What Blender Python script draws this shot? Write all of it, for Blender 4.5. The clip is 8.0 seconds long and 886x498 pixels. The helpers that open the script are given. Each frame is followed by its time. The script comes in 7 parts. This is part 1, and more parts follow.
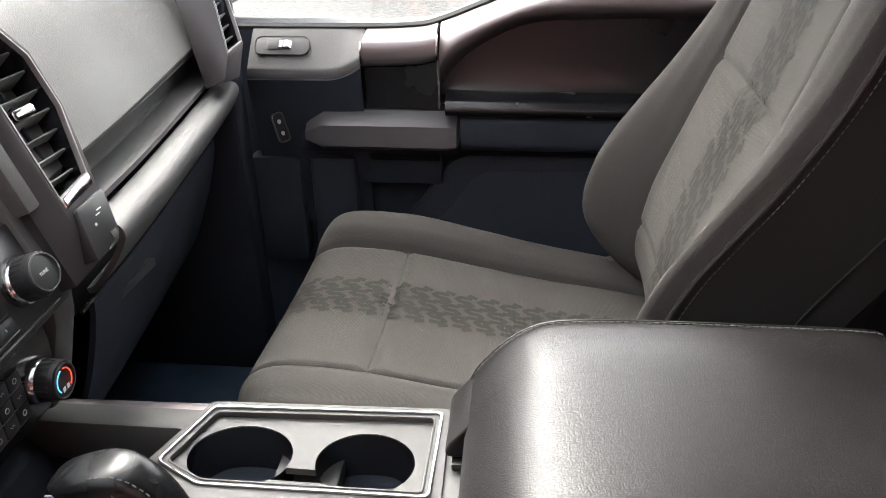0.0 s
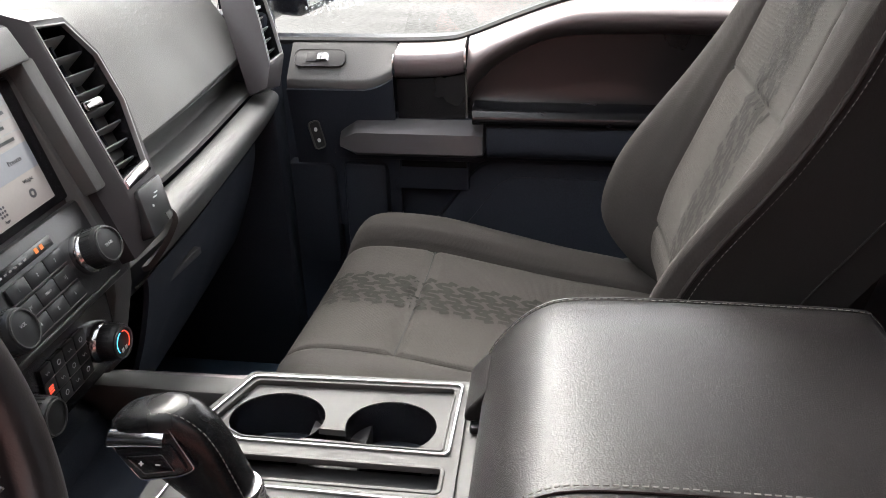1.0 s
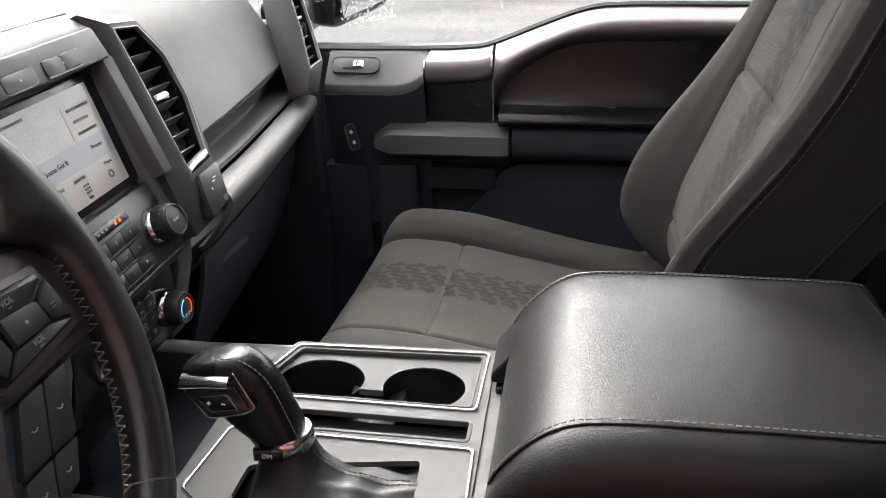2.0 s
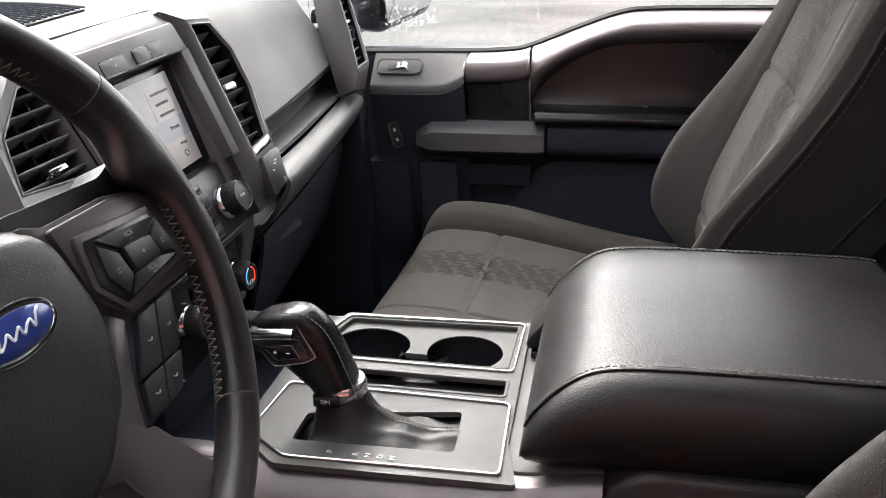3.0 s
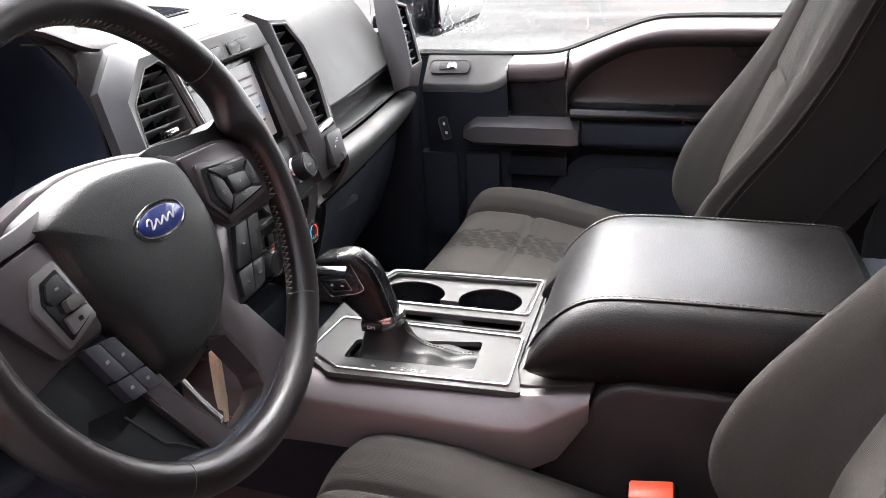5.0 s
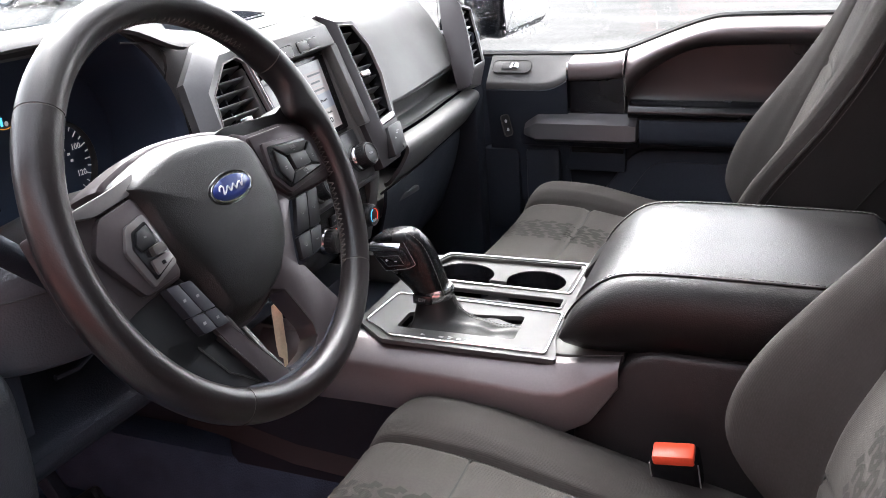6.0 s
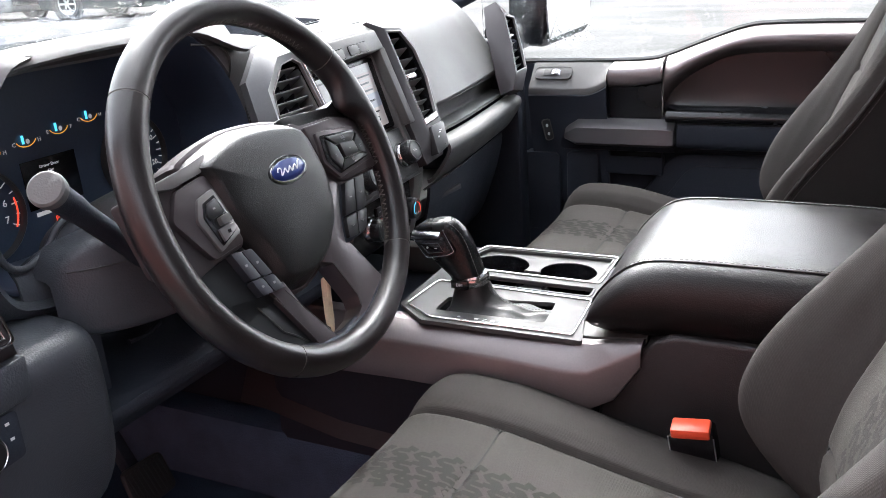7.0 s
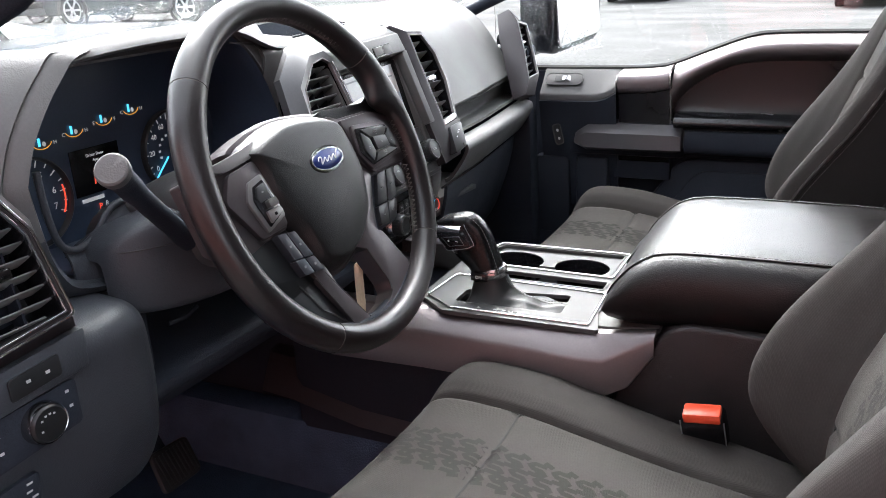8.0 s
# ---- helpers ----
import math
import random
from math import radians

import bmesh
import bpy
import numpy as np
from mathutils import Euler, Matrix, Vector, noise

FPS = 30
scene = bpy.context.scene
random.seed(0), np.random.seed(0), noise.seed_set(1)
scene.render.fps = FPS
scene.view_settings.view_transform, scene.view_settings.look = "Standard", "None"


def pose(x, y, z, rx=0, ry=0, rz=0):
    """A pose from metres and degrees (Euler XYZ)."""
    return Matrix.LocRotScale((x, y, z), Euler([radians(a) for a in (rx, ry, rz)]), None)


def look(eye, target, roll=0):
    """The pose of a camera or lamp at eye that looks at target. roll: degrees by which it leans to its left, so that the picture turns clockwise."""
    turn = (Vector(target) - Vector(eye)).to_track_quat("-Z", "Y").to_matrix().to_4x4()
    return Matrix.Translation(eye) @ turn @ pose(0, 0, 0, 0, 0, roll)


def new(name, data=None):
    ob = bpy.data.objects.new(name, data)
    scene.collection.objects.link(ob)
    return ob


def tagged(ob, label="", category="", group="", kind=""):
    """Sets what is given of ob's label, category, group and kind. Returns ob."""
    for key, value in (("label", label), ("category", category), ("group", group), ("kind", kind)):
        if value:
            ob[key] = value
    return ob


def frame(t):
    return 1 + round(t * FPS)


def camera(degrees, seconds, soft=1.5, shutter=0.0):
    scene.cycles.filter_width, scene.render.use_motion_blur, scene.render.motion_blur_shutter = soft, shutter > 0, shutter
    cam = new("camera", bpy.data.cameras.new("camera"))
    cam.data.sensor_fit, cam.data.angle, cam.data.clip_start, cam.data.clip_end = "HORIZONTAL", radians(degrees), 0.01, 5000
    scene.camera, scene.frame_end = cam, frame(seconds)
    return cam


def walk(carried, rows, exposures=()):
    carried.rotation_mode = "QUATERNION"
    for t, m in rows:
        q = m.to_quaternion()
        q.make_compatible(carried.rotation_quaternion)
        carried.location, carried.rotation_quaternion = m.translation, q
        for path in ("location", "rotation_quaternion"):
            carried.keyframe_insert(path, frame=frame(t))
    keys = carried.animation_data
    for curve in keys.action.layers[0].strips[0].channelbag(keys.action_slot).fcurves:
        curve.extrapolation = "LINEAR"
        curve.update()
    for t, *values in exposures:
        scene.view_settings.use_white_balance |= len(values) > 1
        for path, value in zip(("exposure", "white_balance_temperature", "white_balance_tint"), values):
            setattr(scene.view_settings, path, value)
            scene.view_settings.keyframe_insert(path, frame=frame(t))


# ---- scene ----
cam = camera(57.0, 8.0, soft=0.7)
PATH = [
    (0, (0.146, 0.12, 1.496), (-0.014, 1.902, 0.602), -0.2),
    (0.5, (0.155, 0.08, 1.493), (-0.037, 1.869, 0.619), -0.4),
    (1, (0.161, 0.04, 1.489), (-0.074, 1.841, 0.652), -0.4),
    (1.5, (0.165, -0.007, 1.489), (-0.097, 1.803, 0.68), -0.6),
    (2.8, (0.175, -0.126, 1.48), (-0.194, 1.679, 0.701), -1.4),
    (3, (0.176, -0.144, 1.479), (-0.206, 1.663, 0.712), -1.4),
    (3.5, (0.185, -0.193, 1.478), (-0.209, 1.621, 0.732), -1.2),
    (4, (0.194, -0.244, 1.488), (-0.218, 1.563, 0.736), -1.2),
    (4.2, (0.203, -0.264, 1.491), (-0.208, 1.545, 0.743), -1.1),
    (5.5, (0.289, -0.358, 1.487), (-0.34, 1.394, 0.756), -2.4),
    (6, (0.32, -0.4, 1.487), (-0.387, 1.328, 0.768), -3.0),
    (6.5, (0.346, -0.44, 1.486), (-0.435, 1.262, 0.782), -3.3),
    (7, (0.365, -0.474, 1.485), (-0.451, 1.218, 0.798), -3.3),
    (7.5, (0.367, -0.501, 1.478), (-0.458, 1.192, 0.808), -3.0),
    (8, (0.359, -0.535, 1.48), (-0.458, 1.165, 0.816), -2.6),
]
walk(cam, [(t, look(eye, target, roll)) for t, eye, target, roll in PATH], [(0.0, 3.26, 6650, 11), (1.5, 2.88, 6650, 12), (3.5, 2.91, 6560, 13), (5.5, 3.15, 6380, 14), (7.0, 3.2, 6200, 12), (8.0, 3.08, 6200, 11)])

# ---- light: an overcast winter day ----
sky_world = bpy.data.worlds.new("overcast_sky")
scene.world = sky_world
sky_world.use_nodes = True
wn, wl = sky_world.node_tree.nodes, sky_world.node_tree.links
sky = wn.new("ShaderNodeTexSky")
sky.sky_type, sky.sun_disc = "NISHITA", False
sky.sun_elevation, sky.sun_rotation = radians(46), radians(-32)
sky.air_density, sky.dust_density = 1.0, 4.0
pale = wn.new("ShaderNodeHueSaturation")
pale.inputs["Saturation"].default_value = 0.2
wl.new(sky.outputs[0], pale.inputs["Color"])
wl.new(pale.outputs[0], wn["Background"].inputs[0])
wn["Background"].inputs[1].default_value = 0.17
sun = new("sun", bpy.data.lights.new("sun", "SUN"))
sun.data.energy, sun.data.angle, sun.data.color = 0.45, radians(40), (1.0, 0.95, 0.87)
sun.matrix_world = look((-2.5, 4.0, 5.5), (0, 0.5, 1))


# ---- materials ----
def material(name, colour, rough=0.5, metal=0.0, vary=0.12, scale=8.0, grain=None, spec=0.5, coat=0.0, glow=0.0):
    """A surface with colour and gloss that vary at two scales. grain: (kind, size in metres, depth in metres)."""
    m = bpy.data.materials.new(name)
    m.use_nodes = True
    n, l = m.node_tree.nodes, m.node_tree.links
    b = n["Principled BSDF"]
    b.inputs["Roughness"].default_value, b.inputs["Metallic"].default_value = rough, metal
    b.inputs["Specular IOR Level"].default_value, b.inputs["Coat Weight"].default_value = spec, coat
    co = n.new("ShaderNodeTexCoord")
    big, fine = n.new("ShaderNodeTexNoise"), n.new("ShaderNodeTexNoise")
    big.inputs["Scale"].default_value, fine.inputs["Scale"].default_value = scale, scale * 45
    big.inputs["Detail"].default_value, fine.inputs["Detail"].default_value = 4, 2
    both = n.new("ShaderNodeMath")
    both.operation = "ADD"
    ramp = n.new("ShaderNodeMapRange")
    ramp.inputs["From Min"].default_value, ramp.inputs["From Max"].default_value = 0.7, 1.3
    ramp.inputs["To Min"].default_value, ramp.inputs["To Max"].default_value = 1 - vary, 1 + vary
    tint = n.new("ShaderNodeMix")
    tint.data_type, tint.blend_type = "RGBA", "MULTIPLY"
    tint.inputs[0].default_value = 1.0
    tint.inputs[6].default_value = (*colour, 1)
    for t in (big, fine):
        l.new(co.outputs["Object"], t.inputs["Vector"])
    l.new(big.outputs[0], both.inputs[0]), l.new(fine.outputs[0], both.inputs[1])
    l.new(both.outputs[0], ramp.inputs[0]), l.new(ramp.outputs[0], tint.inputs[7])
    l.new(tint.outputs[2], b.inputs["Base Color"])
    gloss = n.new("ShaderNodeMapRange")
    gloss.inputs["From Min"].default_value, gloss.inputs["From Max"].default_value = 0.3, 0.7
    gloss.inputs["To Min"].default_value, gloss.inputs["To Max"].default_value = rough * 0.88, min(1.0, rough * 1.12)
    l.new(big.outputs[0], gloss.inputs[0]), l.new(gloss.outputs[0], b.inputs["Roughness"])
    if grain:
        kind, size, depth = grain
        bump = n.new("ShaderNodeBump")
        bump.inputs["Strength"].default_value, bump.inputs["Distance"].default_value = 1.0, depth
        if kind == "leather":
            t = n.new("ShaderNodeTexVoronoi")
            t.inputs["Scale"].default_value = 1 / size
            warp = n.new("ShaderNodeVectorMath")
            warp.operation = "ADD"
            soft = n.new("ShaderNodeTexNoise")
            soft.inputs["Scale"].default_value = 0.35 / size
            less = n.new("ShaderNodeVectorMath")
            less.operation = "SCALE"
            less.inputs[3].default_value = size * 1.6
            l.new(co.outputs["Object"], soft.inputs["Vector"]), l.new(soft.outputs["Color"], less.inputs[0])
            l.new(co.outputs["Object"], warp.inputs[0]), l.new(less.outputs[0], warp.inputs[1])
            l.new(warp.outputs[0], t.inputs["Vector"])
            l.new(t.outputs["Distance"], bump.inputs["Height"])
            bump.invert = True
        elif kind == "weave":
            wa, wb = n.new("ShaderNodeTexWave"), n.new("ShaderNodeTexWave")
            wa.bands_direction, wb.bands_direction = "X", "Y"
            mul = n.new("ShaderNodeMath")
            mul.operation = "MULTIPLY"
            for w in (wa, wb):
                w.inputs["Scale"].default_value, w.inputs["Distortion"].default_value = 0.314 / size, 0.4
                w.inputs["Detail Scale"].default_value = 3.0
                l.new(co.outputs["Object"], w.inputs["Vector"])
            l.new(wa.outputs["Fac"], mul.inputs[0]), l.new(wb.outputs["Fac"], mul.inputs[1])
            l.new(mul.outputs[0], bump.inputs["Height"])
        else:
            t = n.new("ShaderNodeTexNoise")
            t.inputs["Scale"].default_value, t.inputs["Detail"].default_value = 1 / size, 3
            l.new(co.outputs["Object"], t.inputs["Vector"]), l.new(t.outputs[0], bump.inputs["Height"])
        l.new(bump.outputs[0], b.inputs["Normal"])
    if glow:
        b.inputs["Emission Color"].default_value, b.inputs["Emission Strength"].default_value = (*colour, 1), glow
    return m


SOFT_GREY = material("soft_grey_dash_plastic", (0.08, 0.08, 0.08), 0.58, vary=0.06, spec=0.35, grain=("leather", 0.0018, 0.00015))
DARK_PLASTIC = material("dark_moulded_plastic", (0.019, 0.0228, 0.031), 0.6, spec=0.12, vary=0.15, grain=("leather", 0.0018, 0.0002))
MID_PLASTIC = material("charcoal_moulded_plastic", (0.038, 0.038, 0.039), 0.45, spec=0.35, vary=0.1, grain=("leather", 0.0013, 0.0001))
BLACK_GLOSS = material("black_gloss_plastic", (0.005, 0.005, 0.006), 0.25, vary=0.1)
BUTTON = material("black_button_rubber", (0.008, 0.0085, 0.0095), 0.42, spec=0.35, vary=0.1)
GUNMETAL = material("gunmetal_paint", (0.145, 0.127, 0.129), 0.4, metal=0.65, vary=0.05, spec=0.3, grain=("noise", 0.0006, 0.00002))
SATIN = material("satin_silver_trim", (0.053, 0.053, 0.0518), 0.55, metal=0.05, vary=0.05, spec=0.22)
CHROME = material("bright_chrome", (0.42, 0.42, 0.425), 0.14, metal=1.0, vary=0.03)
INSERT = material("dark_burl_insert", (0.0048, 0.0038, 0.0044), 0.3, vary=0.02, scale=9, spec=0.42)
LEATHER = material("black_grained_leather", (0.0048, 0.0041, 0.0043), 0.38, vary=0.12, spec=0.29, grain=("leather", 0.0017, 0.00023))
WHEEL_LEATHER = material("smooth_black_leather", (0.0075, 0.0056, 0.006), 0.34, vary=0.25, spec=0.48, grain=("leather", 0.0014, 0.00006))
PAD = material("airbag_cover_vinyl", (0.0062, 0.0062, 0.0066), 0.42, vary=0.12, spec=0.3, grain=("leather", 0.0013, 0.00017))
CLOTH = material("charcoal_knit_cloth", (0.0335, 0.0305, 0.0287), 0.92, vary=0.1, grain=("weave", 0.0013, 0.00008), spec=0.12)
CLOTH_LIGHT = material("grey_woven_cloth", (0.044, 0.041, 0.0382), 0.95, vary=0.1, grain=("weave", 0.0018, 0.00012), spec=0.05)
TREAD = material("dark_woven_tread_print", (0.0205, 0.019, 0.0177), 0.9, vary=0.08, grain=("weave", 0.0018, 0.0001), spec=0.1)
THREAD = material("pale_grey_thread", (0.11, 0.107, 0.1), 0.8, vary=0.15)
STACK_GREY = material("stack_grey_plastic", (0.066, 0.0655, 0.0645), 0.5, vary=0.06, spec=0.35, grain=("leather", 0.0016, 0.0001))
DARK_THREAD = material("dark_grey_thread", (0.07, 0.068, 0.064), 0.8, vary=0.15)
SPOKE_SILVER = material("light_gunmetal_paint", (0.165, 0.159, 0.158), 0.36, metal=0.65, vary=0.05)
ORANGE_MARK = material("amber_plate", (0.75, 0.42, 0.03), 0.5, vary=0.1)
SIDE_CLOTH = material("dark_vinyl_seat_side", (0.0125, 0.0113, 0.0108), 0.75, vary=0.12, spec=0.2, grain=("noise", 0.0015, 0.0001))
KNEE_GREY = material("dark_grey_knee_plastic", (0.029, 0.0325, 0.039), 0.5, vary=0.08, spec=0.35, grain=("leather", 0.002, 0.00025))
MAROON_PAINT = material("maroon_car_paint", (0.21, 0.08, 0.07), 0.5, vary=0.1, spec=0.3)
FAR_PAINT = material("dark_wet_car_paint", (0.018, 0.024, 0.027), 0.75, spec=0.06, vary=0.2)
LEVER_BLACK = material("polished_black_leather", (0.0042, 0.0044, 0.0048), 0.27, vary=0.1, spec=0.24, grain=("leather", 0.0014, 0.00004))
BOOT = material("soft_black_boot_leather", (0.0068, 0.0068, 0.0068), 0.46, vary=0.2, spec=0.32, grain=("leather", 0.0018, 0.0001))
WHEEL_TRIM = material("dark_gunmetal_paint", (0.066, 0.057, 0.06), 0.36, metal=0.6, vary=0.05, spec=0.4, grain=("noise", 0.0006, 0.00002))
HANDLE = material("satin_charcoal_paint", (0.088, 0.084, 0.088), 0.36, metal=0.5, vary=0.05, spec=0.5)
PAD_GREY = material("grained_grey_pad", (0.056, 0.056, 0.0555), 0.56, spec=0.3, vary=0.06, grain=("leather", 0.002, 0.0002))
BRIGHT_CHROME = material("polished_chrome", (0.75, 0.75, 0.76), 0.12, metal=1.0, vary=0.03)
KEY_GREY = material("satin_key_plastic", (0.022, 0.0235, 0.029), 0.4, vary=0.08, spec=0.4)
BOX_VINYL = material("black_grained_vinyl", (0.0155, 0.0134, 0.0142), 0.46, vary=0.15, spec=0.4, grain=("leather", 0.0018, 0.00025))
SHADE_WALL = material("red_brown_wall", (0.2, 0.115, 0.105), 0.85, vary=0.2, scale=1.5, grain=("noise", 0.02, 0.004))
POD_GREY = material("satin_grey_pod_paint", (0.075, 0.075, 0.078), 0.38, metal=0.45, vary=0.05, spec=0.4)
VENT_TRIM = material("dark_vent_paint", (0.03, 0.026, 0.028), 0.36, metal=0.3, vary=0.05, spec=0.4)
LEDGE_GREY = material("charcoal_soft_ledge", (0.072, 0.072, 0.072), 0.57, vary=0.06, spec=0.25, grain=("leather", 0.0018, 0.00015))
SLAT_GREY = material("grey_vent_slat", (0.125, 0.125, 0.127), 0.45, vary=0.05)
STACK_DARK = material("dark_stack_plastic", (0.012, 0.012, 0.0128), 0.34, vary=0.08, grain=("leather", 0.0016, 0.0001))
SEAM = material("dark_seam", (0.008, 0.0077, 0.0072), 0.9, vary=0.1)
# black carpet made blue-grey: the haze over the foot space is in its colour
CARPET = material("black_carpet_with_haze", (0.05, 0.077, 0.118), 0.95, vary=0.3, scale=20, grain=("noise", 0.003, 0.002), spec=0.1)
RUBBER = material("black_rubber", (0.015, 0.015, 0.016), 0.6, vary=0.15)
PALE_MARK = material("pale_grey_marking", (0.3, 0.3, 0.3), 0.6, vary=0.04)
GREY_MARK = material("grey_marking", (0.17, 0.17, 0.17), 0.6, vary=0.04)
WHITE_MARK = material("white_marking", (0.45, 0.45, 0.45), 0.6, vary=0.04)
LIT_WHITE = material("lit_white_marking", (0.55, 0.55, 0.56), 0.6, vary=0.04, glow=0.05)
LIT_BLUE = material("lit_blue_needle", (0.1, 0.6, 0.95), 0.6, vary=0.03, glow=0.16)
LIT_RED = material("lit_red_marking", (0.9, 0.08, 0.04), 0.6, vary=0.03, glow=0.12)
DIM_AMBER = material("dim_amber_telltale", (0.6, 0.17, 0.03), 0.6, vary=0.03, glow=0.03)
LIT_AMBER = material("lit_amber_marking", (0.95, 0.4, 0.05), 0.6, vary=0.03, glow=0.09)
BLUE_ENAMEL = material("blue_enamel", (0.007, 0.018, 0.11), 0.3, vary=0.05, coat=0.1)
SILVER_MARK = material("silver_script", (0.7, 0.7, 0.72), 0.3, metal=0.7, vary=0.03)
RED_PLASTIC = material("red_button_plastic", (0.7, 0.075, 0.03), 0.4, vary=0.06)
BRASS = material("brass_key_metal", (0.66, 0.6, 0.44), 0.38, metal=0.55, vary=0.1)
CLUSTER_FACE = material("dark_blue_black_dial", (0.034, 0.05, 0.082), 0.4, vary=0.1)
SCREEN_BASE = material("lit_screen_pale", (0.2, 0.197, 0.193), 0.12, vary=0.2, scale=14, glow=0.036)
SCREEN_TAB = material("lit_screen_tab", (0.22, 0.2, 0.19), 0.14, vary=0.03, glow=0.036)
SCREEN_BAND = material("lit_screen_band", (0.16, 0.168, 0.19), 0.14, vary=0.03, glow=0.036)
SCREEN_BLUE = material("lit_screen_blue", (0.02, 0.3, 0.75), 0.14, vary=0.03, glow=0.1)
SCREEN_INK = material("screen_ink", (0.03, 0.03, 0.035), 0.2, vary=0.02)
HEADLINER = material("grey_headliner", (0.19, 0.188, 0.184), 0.95, vary=0.05, grain=("noise", 0.002, 0.0004))
BODY_PAINT = material("dark_car_paint", (0.02, 0.022, 0.026), 0.25, coat=0.5, vary=0.05)
PALE_PAINT = material("silver_car_paint", (0.3, 0.31, 0.32), 0.3, metal=0.4, coat=0.5, vary=0.05)
ALLOY = material("silver_alloy", (0.5, 0.5, 0.5), 0.35, metal=0.8, vary=0.1)
SNOW = material("old_snow", (0.8, 0.81, 0.83), 0.8, vary=0.08, scale=2, grain=("noise", 0.03, 0.01))


def glass_material(name, tint=(0.95, 0.97, 0.96), rough=0.0):
    m = bpy.data.materials.new(name)
    m.use_nodes = True
    b = m.node_tree.nodes["Principled BSDF"]
    b.inputs["Base Color"].default_value = (*tint, 1)
    b.inputs["Transmission Weight"].default_value, b.inputs["Roughness"].default_value = 1.0, rough
    b.inputs["IOR"].default_value = 1.45
    return m


GLASS = glass_material("clear_glass")
SCREEN_GLASS = glass_material("coated_windscreen_glass", (0.76, 0.78, 0.77))
SCREEN_GLASS.node_tree.nodes["Principled BSDF"].inputs["IOR"].default_value = 1.08
DARK_GLASS = glass_material("tinted_glass", (0.12, 0.13, 0.14))
DROP = glass_material("rain_water", (1, 1, 1))
MIRROR = material("mirror_glass", (0.85, 0.86, 0.87), 0.03, metal=1.0, vary=0.02)

wet = material("wet_asphalt", (0.11, 0.109, 0.106), 0.7, spec=0.0, vary=0.35, scale=0.6, grain=("noise", 0.012, 0.004))
wn2, wl2 = wet.node_tree.nodes, wet.node_tree.links
puddle, pmap = wn2.new("ShaderNodeTexNoise"), wn2.new("ShaderNodeMapRange")
puddle.inputs["Scale"].default_value, puddle.inputs["Detail"].default_value = 0.35, 6
pmap.inputs["From Min"].default_value, pmap.inputs["From Max"].default_value = 0.42, 0.6
pmap.inputs["To Min"].default_value, pmap.inputs["To Max"].default_value = 0.7, 0.38
stretch_map = wn2.new("ShaderNodeMapping")
stretch_map.inputs["Scale"].default_value = (0.6, 1.1, 1.0)
wl2.new(wn2["Texture Coordinate"].outputs["Object"], stretch_map.inputs["Vector"])
wl2.new(stretch_map.outputs[0], puddle.inputs["Vector"])
wl2.new(puddle.outputs[0], pmap.inputs[0])
wl2.new(pmap.outputs[0], wn2["Principled BSDF"].inputs["Roughness"])
for tex in [nd for nd in wn2 if nd.type == "TEX_NOISE" and nd != puddle][:2]:
    wl2.new(stretch_map.outputs[0], tex.inputs["Vector"])


# ---- mesh helpers ----
ROOT = {}
SHAPE = {}


def interp(table, x):
    """A smooth line through the table's points, without overshoot."""
    n = len(table)
    if x >= table[-1][0]:
        return table[-1][1]
    d = [(table[i + 1][1] - table[i][1]) / (table[i + 1][0] - table[i][0]) for i in range(n - 1)]
    for i in range(n - 1):
        (xa, va), (xb, vb) = table[i], table[i + 1]
        if x <= xb:
            h, t = xb - xa, max(0.0, (x - xa) / (xb - xa))
            ma = 0.0 if i == 0 or d[i - 1] * d[i] <= 0 else 2 * d[i - 1] * d[i] / (d[i - 1] + d[i])
            mb = d[i] if i == n - 2 else (0.0 if d[i] * d[i + 1] <= 0 else 2 * d[i] * d[i + 1] / (d[i] + d[i + 1]))
            return va * (2 * t**3 - 3 * t * t + 1) + h * ma * (t**3 - 2 * t * t + t) + vb * (3 * t * t - 2 * t**3) + h * mb * (t**3 - t * t)
    return table[-1][1]


# The cab is 1.7 m wide inside. The parts are drawn on a narrower plan; these maps carry each group to its true place and width.
ACROSS = ((-0.7, -0.68), (-0.3, -0.285), (0.0, 0.008), (0.30, 0.306), (0.45, 0.454), (0.60, 0.598), (0.668, 0.668), (0.70, 0.708), (0.762, 0.790), (1.0, 1.085), (1.23, 1.383), (1.30, 1.47), (1.7, 1.95))


def dash_shape(p):
    x, y, w = p[0], p[1], p[2] - 1.2
    dx = -0.0168 + 0.0191 * y - 0.0076 * y * y - 0.1292 * x - 0.0072 * w + 0.1527 * x * y - 0.0127 * y * w
    dz = 0.0098 - 0.027 * y - 0.0035 * y * y + 0.0041 * x - 0.0888 * w + 0.0036 * x * y + 0.1364 * y * w + 0.009 * math.exp(-(((y - 0.7) / 0.16) ** 2))
    return Vector((x + dx, interp(ACROSS, y), p[2] + dz))


def door_shape(p):
    return Vector((1.132 * p[0] - 0.0226 * p[2] + 0.0237, 1.472 + 1.15 * (p[1] - 1.225), 0.0051 * p[0] + 1.1671 * p[2] - 0.2496))


def passenger_shape(p):
    return Vector((1.061 * p[0] - 0.0112 * p[2] + 0.0479 * p[1] - 0.0317, 1.083 + 1.1 * (p[1] - 0.992), 1.0786 * p[2] - 0.0055 * p[0] - 0.1003))


def wheel_shape(p):
    x, y, z = p
    return Vector((x - 0.0008 - 0.0804 * x - 0.0291 * y - 0.0051 * (z - 1.1), y, z + 0.0168 + 0.0501 * x - 0.0226 * y - 0.0427 * (z - 1.1)))


